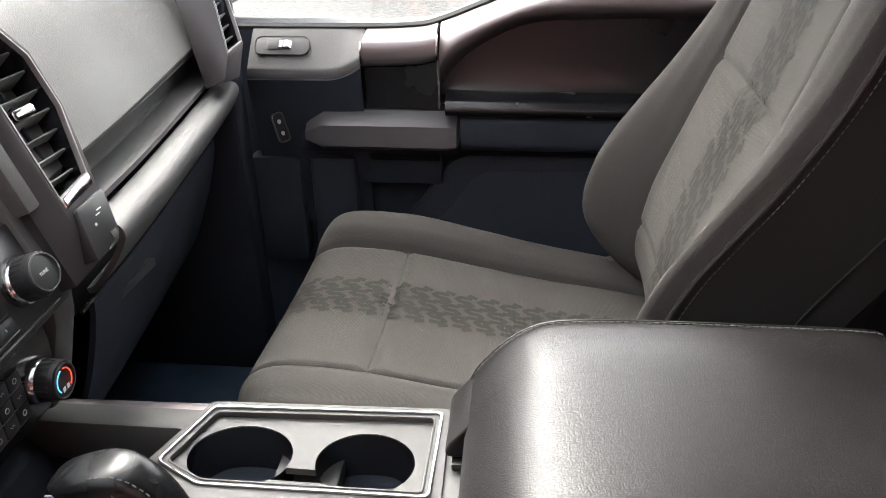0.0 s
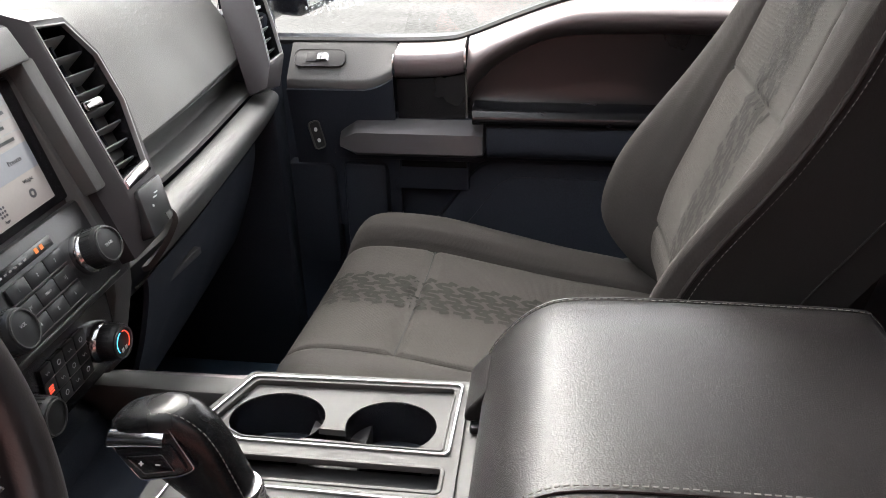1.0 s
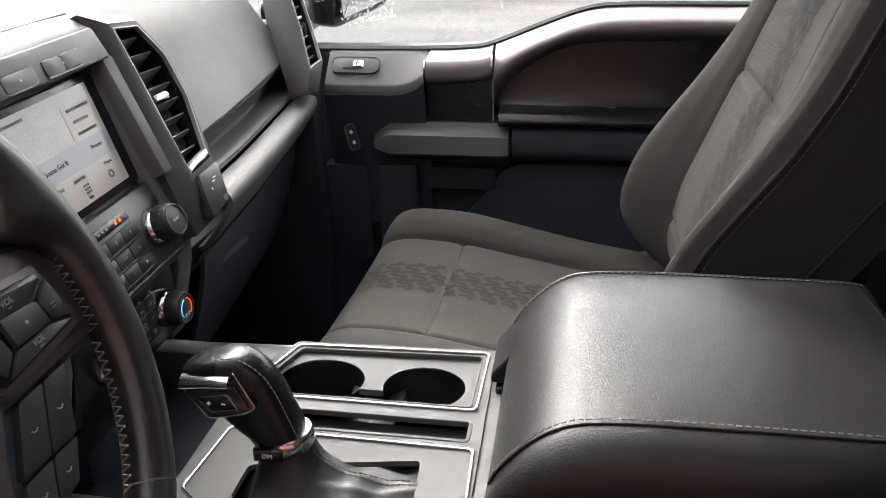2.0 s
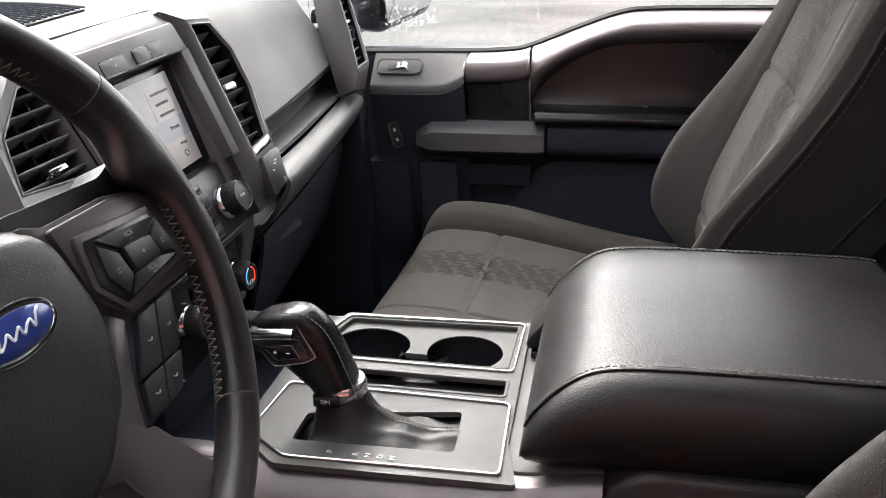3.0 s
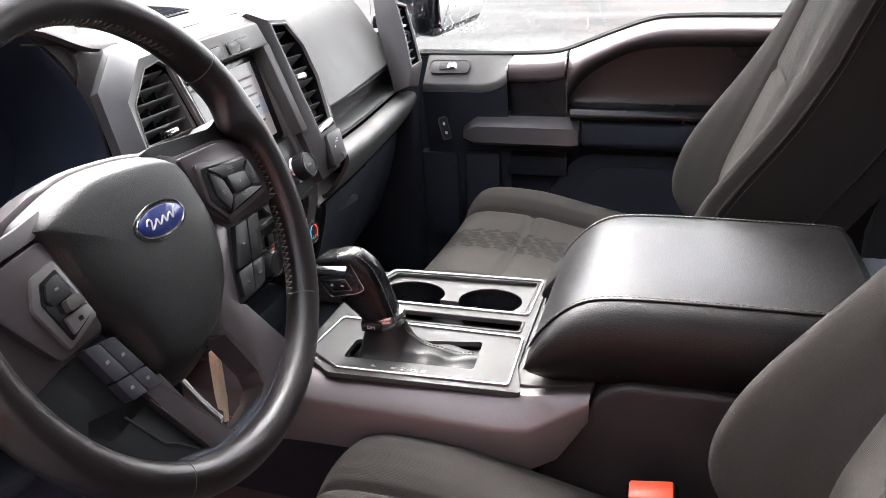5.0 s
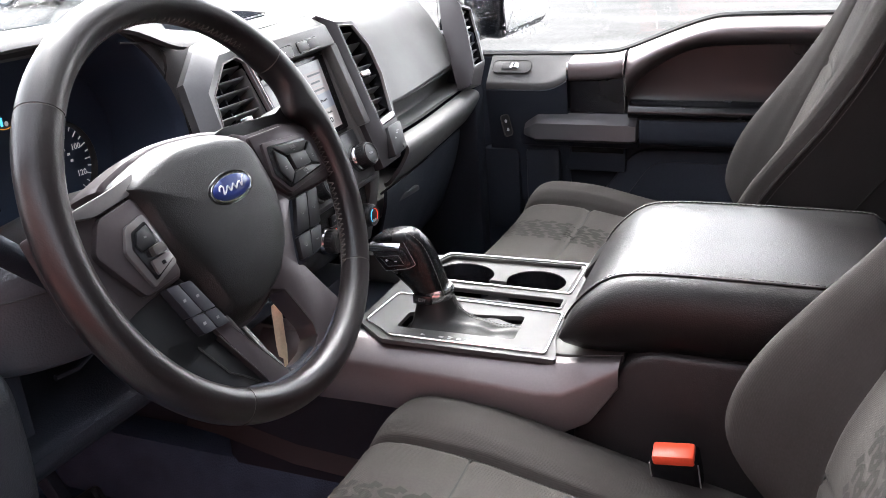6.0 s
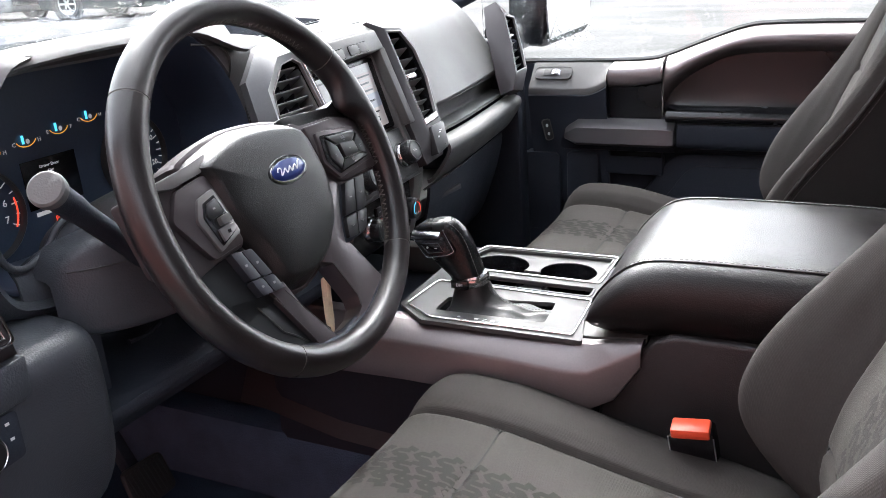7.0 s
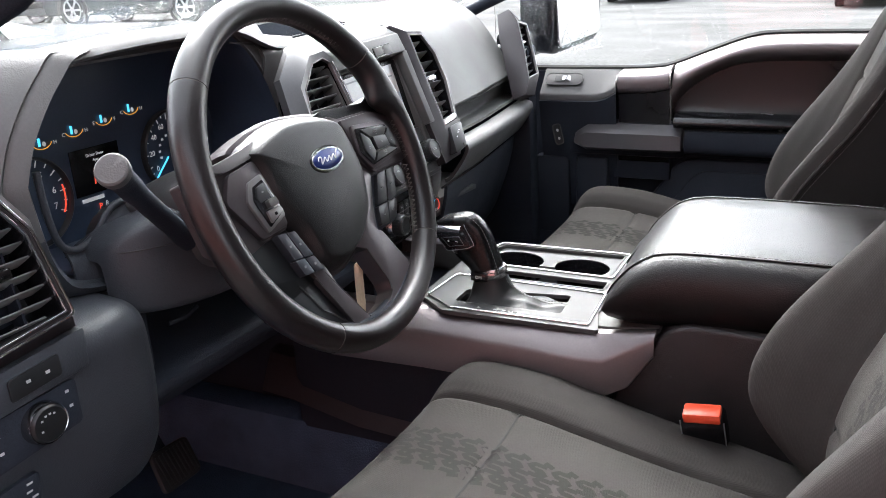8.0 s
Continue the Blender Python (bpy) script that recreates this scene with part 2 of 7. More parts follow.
def driver_shape(p):
    x, y, z = p
    return Vector((x + 0.0012 - 0.0483 * x + 0.0301 * y + 0.0047 * (z - 1.1), y, z + 0.023 - 0.0055 * x - 0.0517 * y - 0.0243 * (z - 1.1)))


def finish(bm, name, mat, sharp=38):
    bmesh.ops.recalc_face_normals(bm, faces=bm.faces)
    for e in bm.edges:
        e.smooth = len(e.link_faces) == 2 and e.calc_face_angle(0) < radians(sharp)
    for f in bm.faces:
        f.smooth = True
    me = bpy.data.meshes.new(name)
    bm.to_mesh(me)
    bm.free()
    me.materials.append(mat)
    return me


def shaped(bm, fn):
    if fn:
        for v in bm.verts:
            v.co = fn(v.co)
    return bm


def thing(name, at, label, category, group="", kind="", shape=None):
    at = shape(at) if shape else Vector(at)
    ob = new(name)
    ob.location = at
    ob.empty_display_size = 0.05
    ROOT[ob], SHAPE[ob] = at, shape
    return tagged(ob, label, category, group, kind)


def part(name, bm, mat, parent, label="", sharp=38):
    shaped(bm, SHAPE[parent]).transform(Matrix.Translation(-ROOT[parent]))
    ob = new(name, finish(bm, name, mat, sharp))
    ob.parent = parent
    ROOT[ob], SHAPE[ob] = ROOT[parent], SHAPE[parent]
    return tagged(ob, label)


def solo(name, bm, mat, label, category, group="", kind="", at=None, sharp=38):
    """A thing that is one mesh."""
    at = Vector(at) if at else Vector((0, 0, 0))
    bm.transform(Matrix.Translation(-at))
    ob = new(name, finish(bm, name, mat, sharp))
    ob.location = at
    ROOT[ob], SHAPE[ob] = at, None
    return tagged(ob, label, category, group, kind)


def joined(*bms):
    out = bmesh.new()
    for b in bms:
        me = bpy.data.meshes.new("tmp")
        b.to_mesh(me)
        b.free()
        out.from_mesh(me)
        bpy.data.meshes.remove(me)
    return out


def bevelled(bm, width, seg=2, sharp=25):
    if width > 0:
        edges = [e for e in bm.edges if len(e.link_faces) == 2 and e.calc_face_angle(0) > radians(sharp)]
        bmesh.ops.bevel(bm, geom=edges, offset=width, segments=seg, profile=0.5, affect="EDGES", clamp_overlap=True)
    return bm


def box(lo, hi, bev=0.002, m=None, seg=2):
    bm = bmesh.new()
    lo, hi = Vector(lo), Vector(hi)
    bmesh.ops.create_cube(bm, size=1, matrix=Matrix.Translation((lo + hi) / 2) @ Matrix.Diagonal((*(hi - lo), 1)))
    bevelled(bm, bev, seg)
    if m:
        bm.transform(m)
    return bm


def prism(poly, h0, h1, bev=0.0015, m=None, seg=2):
    """A polygon in the local x-y plane, drawn out from h0 to h1."""
    bm = bmesh.new()
    lo, hi = [bm.verts.new((x, y, h0)) for x, y in poly], [bm.verts.new((x, y, h1)) for x, y in poly]
    bm.faces.new(lo[::-1]), bm.faces.new(hi)
    for i in range(len(poly)):
        j = (i + 1) % len(poly)
        bm.faces.new((lo[i], lo[j], hi[j], hi[i]))
    bmesh.ops.recalc_face_normals(bm, faces=bm.faces)
    bevelled(bm, bev, seg)
    if m:
        bm.transform(m)
    return bm


def inset(poly, d):
    """The polygon shrunk by d (grown: minus), for polygons without sharp notches."""
    n, out = len(poly), []
    area = sum(poly[i][0] * poly[(i + 1) % n][1] - poly[(i + 1) % n][0] * poly[i][1] for i in range(n))
    s = 1 if area > 0 else -1
    for i in range(n):
        a, b, c = Vector(poly[i - 1]), Vector(poly[i]), Vector(poly[(i + 1) % n])
        e1, e2 = (b - a).normalized(), (c - b).normalized()
        n1, n2 = Vector((-e1.y, e1.x)) * s, Vector((-e2.y, e2.x)) * s
        h = n1 + n2
        p = b + h * (d / max(0.3, 1 + n1.dot(n2)))
        out.append((p.x, p.y))
    return out


def rounded(poly, r, seg=4):
    """The polygon with its corners cut round."""
    n, out = len(poly), []
    for i in range(n):
        a, b, c = Vector(poly[i - 1]), Vector(poly[i]), Vector(poly[(i + 1) % n])
        d = min(r, (a - b).length * 0.45, (c - b).length * 0.45)
        p, q = b + (a - b).normalized() * d, b + (c - b).normalized() * d
        for k in range(seg + 1):
            t = k / seg
            v = p * (1 - t) ** 2 + b * 2 * t * (1 - t) + q * t * t
            out.append((v.x, v.y))
    return out


def collar(outer, inner, h0, h1, bev=0.001, m=None):
    """A flat ring between two polygons of equal count, from h0 to h1."""
    bm = bmesh.new()
    vs = [[bm.verts.new((x, y, h)) for x, y in p] for p, h in ((outer, h0), (outer, h1), (inner, h1), (inner, h0))]
    n = len(outer)
    for a in range(4):
        p, q = vs[a], vs[(a + 1) % 4]
        for i in range(n):
            j = (i + 1) % n
            bm.faces.new((p[i], p[j], q[j], q[i]))
    bmesh.ops.recalc_face_normals(bm, faces=bm.faces)
    bevelled(bm, bev, 2, 40)
    if m:
        bm.transform(m)
    return bm


def oval(cx, cy, rx, ry, n=32):
    return [(cx + rx * math.cos(2 * math.pi * k / n), cy + ry * math.sin(2 * math.pi * k / n)) for k in range(n)]


def lathe(profile, n=40, m=None):
    """(radius, height) pairs turned round the local z axis."""
    bm = bmesh.new()
    rings = []
    for r, h in profile:
        if r < 1e-6:
            rings.append([bm.verts.new((0, 0, h))])
        else:
            rings.append([bm.verts.new((r * math.cos(2 * math.pi * k / n), r * math.sin(2 * math.pi * k / n), h)) for k in range(n)])
    for p, q in zip(rings, rings[1:]):
        for i in range(n):
            j = (i + 1) % n
            f = [p[i % len(p)], p[j % len(p)], q[j % len(q)], q[i % len(q)]]
            f = [v for k, v in enumerate(f) if v not in f[:k]]
            if len(f) > 2:
                bm.faces.new(f)
    if m:
        bm.transform(m)
    return bm


def loft(rings, caps=True, closed=True):
    bm = bmesh.new()
    vs = [[bm.verts.new(p) for p in r] for r in rings]
    n = len(rings[0])
    for p, q in zip(vs, vs[1:]):
        for i in range(n if closed else n - 1):
            j = (i + 1) % n
            bm.faces.new((p[i], p[j], q[j], q[i]))
    if caps and closed:
        bm.faces.new(vs[0][::-1]), bm.faces.new(vs[-1])
    return bm


def shell(rows, thick):
    """An uncapped grid of points, given thickness behind it."""
    bm = loft(rows, closed=False)
    bmesh.ops.recalc_face_normals(bm, faces=bm.faces)
    bmesh.ops.solidify(bm, geom=bm.faces[:], thickness=thick)
    return bm


def curve_pts(ctrl, n=8):
    """A smooth line through the control points."""
    pts = [Vector(p) for p in ctrl]
    out = []
    for i in range(len(pts) - 1):
        a, b, c, d = pts[max(0, i - 1)], pts[i], pts[i + 1], pts[min(len(pts) - 1, i + 2)]
        for k in range(n):
            t = k / n
            out.append(0.5 * (2 * b + (c - a) * t + (2 * a - 5 * b + 4 * c - d) * t * t + (3 * b - a - 3 * c + d) * t**3))
    return out + [pts[-1]]


def tube(path, r, n=10, ring=False, flat=1.0):
    """A round bar along a line; r may change along it."""
    path = [Vector(p) for p in path]
    k = len(path)
    rad = r if isinstance(r, (list, tuple)) else [r] * k
    up, rows = None, []
    for i, p in enumerate(path):
        a = path[(i - 1) % k] if ring or i else p
        b = path[(i + 1) % k] if ring or i < k - 1 else p
        d = (b - a).normalized()
        if up is None:
            up = d.orthogonal().normalized()
        up = (up - d * up.dot(d)).normalized()
        side = d.cross(up)
        rows.append([p + (up * math.cos(2 * math.pi * j / n) * flat + side * math.sin(2 * math.pi * j / n)) * rad[i] for j in range(n)])
    if ring:
        rows.append(rows[0])
    bm = loft(rows, caps=not ring)
    if ring:
        bmesh.ops.remove_doubles(bm, verts=bm.verts[:], dist=1e-6)
    return bm


def stitches(path, length=0.0045, gap=0.003, r=0.0007, lift=(0, 0, 0)):
    """Short thread dashes along a line."""
    path = [Vector(p) + Vector(lift) for p in path]
    out, run, todo = bmesh.new(), 0.0, []
    for a, b in zip(path, path[1:]):
        d = (b - a).length
        while run < d:
            u = (b - a).normalized()
            todo.append((a + u * run, a + u * (run + length)))
            run += length + gap
        run -= d
    for a, b in todo:
        m = Matrix.Translation((a + b) / 2) @ (b - a).to_track_quat("Z", "Y").to_matrix().to_4x4()
        bmesh.ops.create_cone(out, cap_ends=True, segments=5, radius1=r, radius2=r, depth=length, matrix=m)
    return out


def ladder(pairs, r=0.0005):
    """Single thread stitches, one for each pair of ends."""
    out = bmesh.new()
    for a, b in pairs:
        m = Matrix.Translation((a + b) / 2) @ (b - a).to_track_quat("Z", "Y").to_matrix().to_4x4()
        bmesh.ops.create_cone(out, cap_ends=True, segments=5, radius1=r, radius2=r, depth=(b - a).length, matrix=m)
    return out


def writing(name, text, size, m, mat, parent, align="CENTER"):
    """Raised lettering in the plane of m."""
    cu = bpy.data.curves.new("lettering", "FONT")
    cu.body, cu.size, cu.extrude, cu.align_x, cu.align_y, cu.resolution_u = text, size, 0.0002, align, "CENTER", 2
    tmp = bpy.data.objects.new("lettering", cu)
    scene.collection.objects.link(tmp)
    bpy.context.view_layer.update()
    me = bpy.data.meshes.new_from_object(tmp.evaluated_get(bpy.context.evaluated_depsgraph_get()))
    bpy.data.objects.remove(tmp)
    me.transform(m)
    for v in me.vertices:
        v.co = (SHAPE[parent](v.co) if SHAPE[parent] else v.co) - ROOT[parent]
    me.materials.clear()
    me.materials.append(mat)
    ob = new(name, me)
    ob.parent = parent
    ROOT[ob], SHAPE[ob] = ROOT[parent], SHAPE[parent]
    return ob


def plane_matrix(origin, right, up):
    r = Vector(right).normalized()
    u = (Vector(up) - r * Vector(up).dot(r)).normalized()
    w = r.cross(u)
    return Matrix(
        ((r.x, u.x, w.x, origin[0]), (r.y, u.y, w.y, origin[1]), (r.z, u.z, w.z, origin[2]), (0, 0, 0, 1)))


# ---- ground and cab shell ----
def ground_height(x):
    """Level round the truck, then a gentle rise ahead of it."""
    f = max(0.0, min(1.0, (-x - 5.0) / 11.0))
    return 0.27 * f * f * (3 - 2 * f)


far_steps = [-320, -150, -80, -50, -35] + list(range(-28, 29, 2)) + [35, 50, 80, 150, 320]
gb = loft([[(x, y, ground_height(x)) for y in far_steps] for x in far_steps], closed=False)
solo("ground", gb, wet, "wet grey asphalt car park with shiny puddles", "ground", kind="structure")

solo("floor", box((-0.85, -0.3, 0.5), (1.7, 1.56, 0.58), 0.01), CARPET, "black carpeted cab floor", "floor", kind="structure")
solo("wall_front", box((-0.93, -0.3, 0.5), (-0.84, 1.56, 1.24), 0.02), CARPET, "dark carpeted firewall under the dashboard", "wall", kind="structure")
solo("wall_rear", box((1.66, -0.3, 0.5), (1.72, 1.56, 1.35), 0.02), DARK_PLASTIC, "dark rear cab wall below the back window", "wall", kind="structure")
solo("ceiling", loft([[(x, y, z - 0.03 * (2 * (y - 0.62) / 1.8) ** 2) for y in np.linspace(-0.24, 1.5, 9)] + [(x, y, z + 0.05) for y in np.linspace(1.5, -0.24, 9)]
     for x, z in ((0.14, 1.82), (0.4, 1.88), (1.0, 1.92), (1.7, 1.88))]), HEADLINER, "pale grey cloth headliner", "ceiling", kind="structure")
# a maroon van, out of view, added to shade the door opening
van = thing("shade_van", (0.2, -3.2, 0.0), "unseen maroon van added to shade the driver's door opening", "van")
part("body", loft([[(x, y, z) for y, z in ((-4.2, 0.35), (-2.25, 0.35), (-2.2, 1.1), (-2.28, 1.85), (-2.5, 2.05), (-4.0, 2.05), (-4.2, 1.1))] for x in (-2.6, -2.4, 3.0, 3.2)]), MAROON_PAINT, van)
for vx in (-1.5, 2.0):
    vw = part("wheel", lathe([(0.0, -0.1), (0.2, -0.1), (0.33, -0.08), (0.34, 0.0), (0.33, 0.08), (0.2, 0.1), (0, 0.1)], 28, Matrix.Translation((vx, -2.35, 0.34)) @ Matrix.Rotation(radians(90), 4, "X")), RUBBER, van)
    part("rim", lathe([(0.21, -0.02), (0.2, -0.105), (0.0, -0.11)], 28, Matrix.Translation((vx, -2.35, 0.34)) @ Matrix.Rotation(radians(90), 4, "X")), ALLOY, vw)
for vx0, vx1 in ((-2.2, -1.2), (-1.0, 0.2), (0.4, 2.8)):
    part("side_window", prism(rounded([(vx0, 1.25), (vx1, 1.25), (vx1, 1.78), (vx0, 1.78)], 0.08), 0.0, 0.012, 0.002, Matrix.Translation((0, -2.215, 0)) @ Matrix.Shear("XZ", 4, (0.0, -0.0)) @ Matrix.Rotation(radians(90), 4, "X")), DARK_GLASS, van)
for vx in (-1.1, 0.3, 1.6):
    part("door_seam", box((vx - 0.004, -2.235, 0.5), (vx + 0.004, -2.19, 1.1), 0.0), RUBBER, van)

for side, y0 in (("driver", -0.2), ("passenger", 1.5)):
    s = -1 if side == "driver" else 1
    fwd, y0 = (0.11, -0.13) if side == "driver" else (0.03, 1.5)
    pil = tube([(fwd + x, y, z) for x, y, z in ((-0.90, y0 + s * 0.03, 1.2), (-0.5, y0 + s * 0.02, 1.375), (-0.25, y0 + s * 0.012, 1.475), (0.05, y0 - s * 0.01, 1.67), (0.25, y0 - s * 0.04, 1.82))], 0.016, 12)
    solo("pillar_" + side, pil, DARK_PLASTIC, "dark windscreen pillar trim", "pillar", kind="structure")
    y0 = -0.25 if side == "driver" else 1.5
    solo("post_" + side, box((0.66, y0 - 0.05, 0.55), (0.92, y0 + 0.05, 1.9), 0.02), MID_PLASTIC, "charcoal door post between the side windows", "post", kind="structure")
    solo("wall_" + side, box((0.92, y0 - 0.03, 0.5), (1.72, y0 + 0.05, 1.3), 0.02), DARK_PLASTIC, "dark rear door panel", "wall", kind="structure")
for side, y0 in (("driver", -0.27), ("passenger", 1.45)):
    solo("roof_rail_" + side, bevelled(loft([[(x, y0, z - 0.17), (x, y0 + 0.09, z - 0.17), (x, y0 + 0.09, z), (x, y0, z)] for x, z in ((0.08, 1.80), (0.4, 1.9), (1.0, 1.92), (1.7, 1.88))]), 0.015), HEADLINER, "pale grey roof rail over the door", "roof rail", kind="structure")
    # rear panes are out of view; their dark tint is added to cut light from behind
    tinted = solo("window_rear_" + side, box((0.94, y0 + 0.035, 1.28), (1.66, y0 + 0.041, 1.76), 0.0), DARK_GLASS, "dark tinted rear side window", "window", kind="structure")
solo("window_back", box((1.685, -0.24, 1.33), (1.691, 1.5, 1.86), 0.0), DARK_GLASS, "dark tinted back window", "window", kind="structure")
solo("wall_sill", box((-0.6, -0.3, 0.42), (0.8, -0.2, 0.62), 0.02), DARK_PLASTIC, "dark door sill on the driver's side", "sill", kind="structure")

# the windscreen with its cowl
ws = thing("windscreen", (-0.7, 0.6, 1.3), "clear windscreen with rain drops", "windscreen", kind="structure", shape=dash_shape)
ws_rows = [[(x - 0.16 * (1 - (2 * (y - 0.6) / 1.4) ** 2), y, z) for y in np.linspace(-0.08, 1.28, 15)] for x, z in ((-0.88, 1.225), (-0.5, 1.385), (-0.25, 1.485), (0.05, 1.68), (0.25, 1.825))]
pane = part("pane", shell(ws_rows, 0.004), SCREEN_GLASS, ws)
pane.visible_shadow = False

# an unseen wall, added to dim the driver's side and redden its reflections
solo("shade_wall", box((-6.0, -4.5, -0.4), (7.0, -4.3, 4.4), 0.01), SHADE_WALL, "unseen red-brown wall added for shade and pinkish bounce", "wall", kind="structure")

# ---- the passenger's door ----
DY = 1.262
door = thing("door_passenger", (0.2, 1.3, 0.6), "charcoal passenger door panel with gunmetal trim, closed", "door", kind="structure", shape=door_shape)
SILL = curve_pts([(-0.36, 1.250), (-0.25, 1.250), (-0.1, 1.251), (-0.02, 1.254), (0.02, 1.262), (0.1, 1.292), (0.17, 1.315), (0.23, 1.321), (0.4, 1.321), (0.80, 1.319)], 6)


def sill_at(x):
    for a, b in zip(SILL, SILL[1:]):
        if a.x <= x <= b.x:
            return a.y + (b.y - a.y) * (x - a.x) / max(1e-6, b.x - a.x)
    return SILL[-1].y


core = [(p.x, p.y - 0.004) for p in SILL] + [(0.80, 0.62), (-0.36, 0.62)]
XZ = Matrix(((1, 0, 0, 0), (0, 0, 1, 0), (0, 1, 0, 0), (0, 0, 0, 1)))
part("door_core", prism(core, DY + 0.004, DY + 0.11, 0.002, XZ), DARK_PLASTIC, door)
part("belt_seal", tube([(p.x, DY + 0.012, p.y + 0.001) for p in SILL], 0.006, 6), RUBBER, door, "black rubber window seal")


def door_strip(name, prof, x0, x1, mat, label="", n=16, thick=0.006):
    rows = [[(x, y, z) for y, z in prof(x)] for x in np.linspace(x0, x1, n)]
    return part(name, shell(rows, thick), mat, door, label)


def shelf_profile(x):
    s = sill_at(x)
    f = max(0.0, min(1.0, (x + 0.15) / 0.055))
    low = 1.204 + 0.018 * f * f
    return [(p.x, p.y) for p in curve_pts([(DY + 0.008, s), (DY - 0.003, s - 0.006), (1.222, low + 0.006), (1.213, low - 0.006), (1.216, low - 0.028), (1.232, 1.10), (1.245, 1.02), (1.25, 0.95)], 5)]


def column_profile(x):
    s = sill_at(x)
    return [(1.270, s), (1.262, s - 0.001), (1.24, s - 0.004), (1.222, s - 0.008), (1.216, s - 0.0115), (1.2128, s - 0.0175), (1.2122, s - 0.024), (1.2125, s - 0.032), (1.2145, s - 0.0385), (1.219, s - 0.043), (1.226, s - 0.046)]


def column_low(x):
    s = sill_at(x)
    return [(1.227, s - 0.0455), (1.230, s - 0.07), (1.234, 1.14), (1.24, 1.06)]


# the shelf top has a paler grey: window light from above is in its colour
door_strip("switch_shelf", lambda x: shelf_profile(x)[:19], -0.268, -0.096, LEDGE_GREY, "charcoal plastic shelf with the window switch")
door_strip("shelf_skirt", lambda x: shelf_profile(x)[18:], -0.268, -0.096, DARK_PLASTIC, "dark panel under the shelf")
door_strip("column_cap", column_profile, -0.092, 0.0165, GUNMETAL, "gunmetal painted cap")
door_strip("column_face", column_low, -0.092, 0.0165, BLACK_GLOSS)
for x0, prof, cut in ((-0.094, column_profile, 11), (0.0185, lambda x: column_profile(x) + column_low(x), 14)):
    pr = prof(x0)[3:cut]
    part("chrome_strip", shell([[(x, y - 0.0035, z) for y, z in pr] for x in (x0 - 0.0014, x0 + 0.0014)], 0.004), CHROME, door, "thin chrome strip")

UPPER = curve_pts([(0.021, 1.172), (0.03, 1.188), (0.061, 1.22), (0.112, 1.25), (0.161, 1.266), (0.25, 1.271), (0.4, 1.271), (0.80, 1.269)], 6)


def upper_at(x):
    for a, b in zip(UPPER, UPPER[1:]):
        if a.x <= x <= b.x:
            return a.y + (b.y - a.y) * (x - a.x) / max(1e-6, b.x - a.x)
    return UPPER[-1].y


def bolster_profile(x):
    s, u = sill_at(x), upper_at(x)
    h = s - u
    return [(p.x, p.y) for p in curve_pts([(DY + 0.008, s), (DY - 0.004, s - 0.004), (1.228, s - 0.25 * h), (1.217, s - 0.45 * h), (1.222, s - 0.7 * h), (1.238, u + 0.004), (1.247, u)], 5)]


door_strip("upper_bolster", bolster_profile, 0.021, 0.80, GUNMETAL, "swept gunmetal window-sill trim", 60)


def insert_profile(x):
    """A cove: upright above, swept out to the ledge below."""
    u = upper_at(x) + 0.003
    h = u - 1.152
    return [(p.x, p.y) for p in curve_pts([(1.254, u), (1.2535, u - 0.3 * h), (1.251, u - 0.6 * h), (1.246, u - 0.8 * h), (1.238, u - 0.94 * h), (1.228, 1.151)], 5)]


door_strip("insert_panel", insert_profile, 0.021, 0.80, INSERT, "dark glossy brown-black insert", 40, 0.004)


def ledge_profile(x):
    return [(p.x, p.y) for p in curve_pts([(1.252, 1.168), (1.23, 1.168), (1.206, 1.163), (1.197, 1.153), (1.199, 1.144), (1.207, 1.139)], 5)]


def rest_profile(x):
    return [(p.x, p.y) for p in curve_pts([(1.21, 1.137), (1.204, 1.131), (1.202, 1.11), (1.205, 1.094), (1.216, 1.085), (1.25, 1.078)], 5)]


door_strip("armrest_ledge", ledge_profile, 0.03, 0.80, BLACK_GLOSS, "smooth black armrest ledge", 8)
door_strip("armrest", rest_profile, 0.052, 0.80, DARK_PLASTIC, "dark padded armrest", 8)
part("armrest_piping", tube([(0.05, 1.207, 1.138), (0.4, 1.207, 1.138), (0.8, 1.207, 1.138)], 0.0025, 6), INSERT, door)
# pull handle, with a chamfered upper face
pull = loft([[(x, y, z) for y, z in ((1.24, 1.136 - d), (1.222 + d * 0.5, 1.142 - d), (1.195 + d, 1.125 - d), (1.193 + d, 1.094 + d * 0.3), (1.2 + d, 1.088 + d), (1.24, 1.09 + d))]
             for x, d in ((-0.188, 0.016), (-0.158, 0.0), (0.03, 0.0), (0.046, 0.003), (0.05, 0.010))])
part("pull_handle", bevelled(pull, 0.0025), HANDLE, door, "gunmetal grab handle")
part("pull_backing", box((-0.205, 1.225, 1.07), (0.05, 1.262, 1.145), 0.01), DARK_PLASTIC, door)
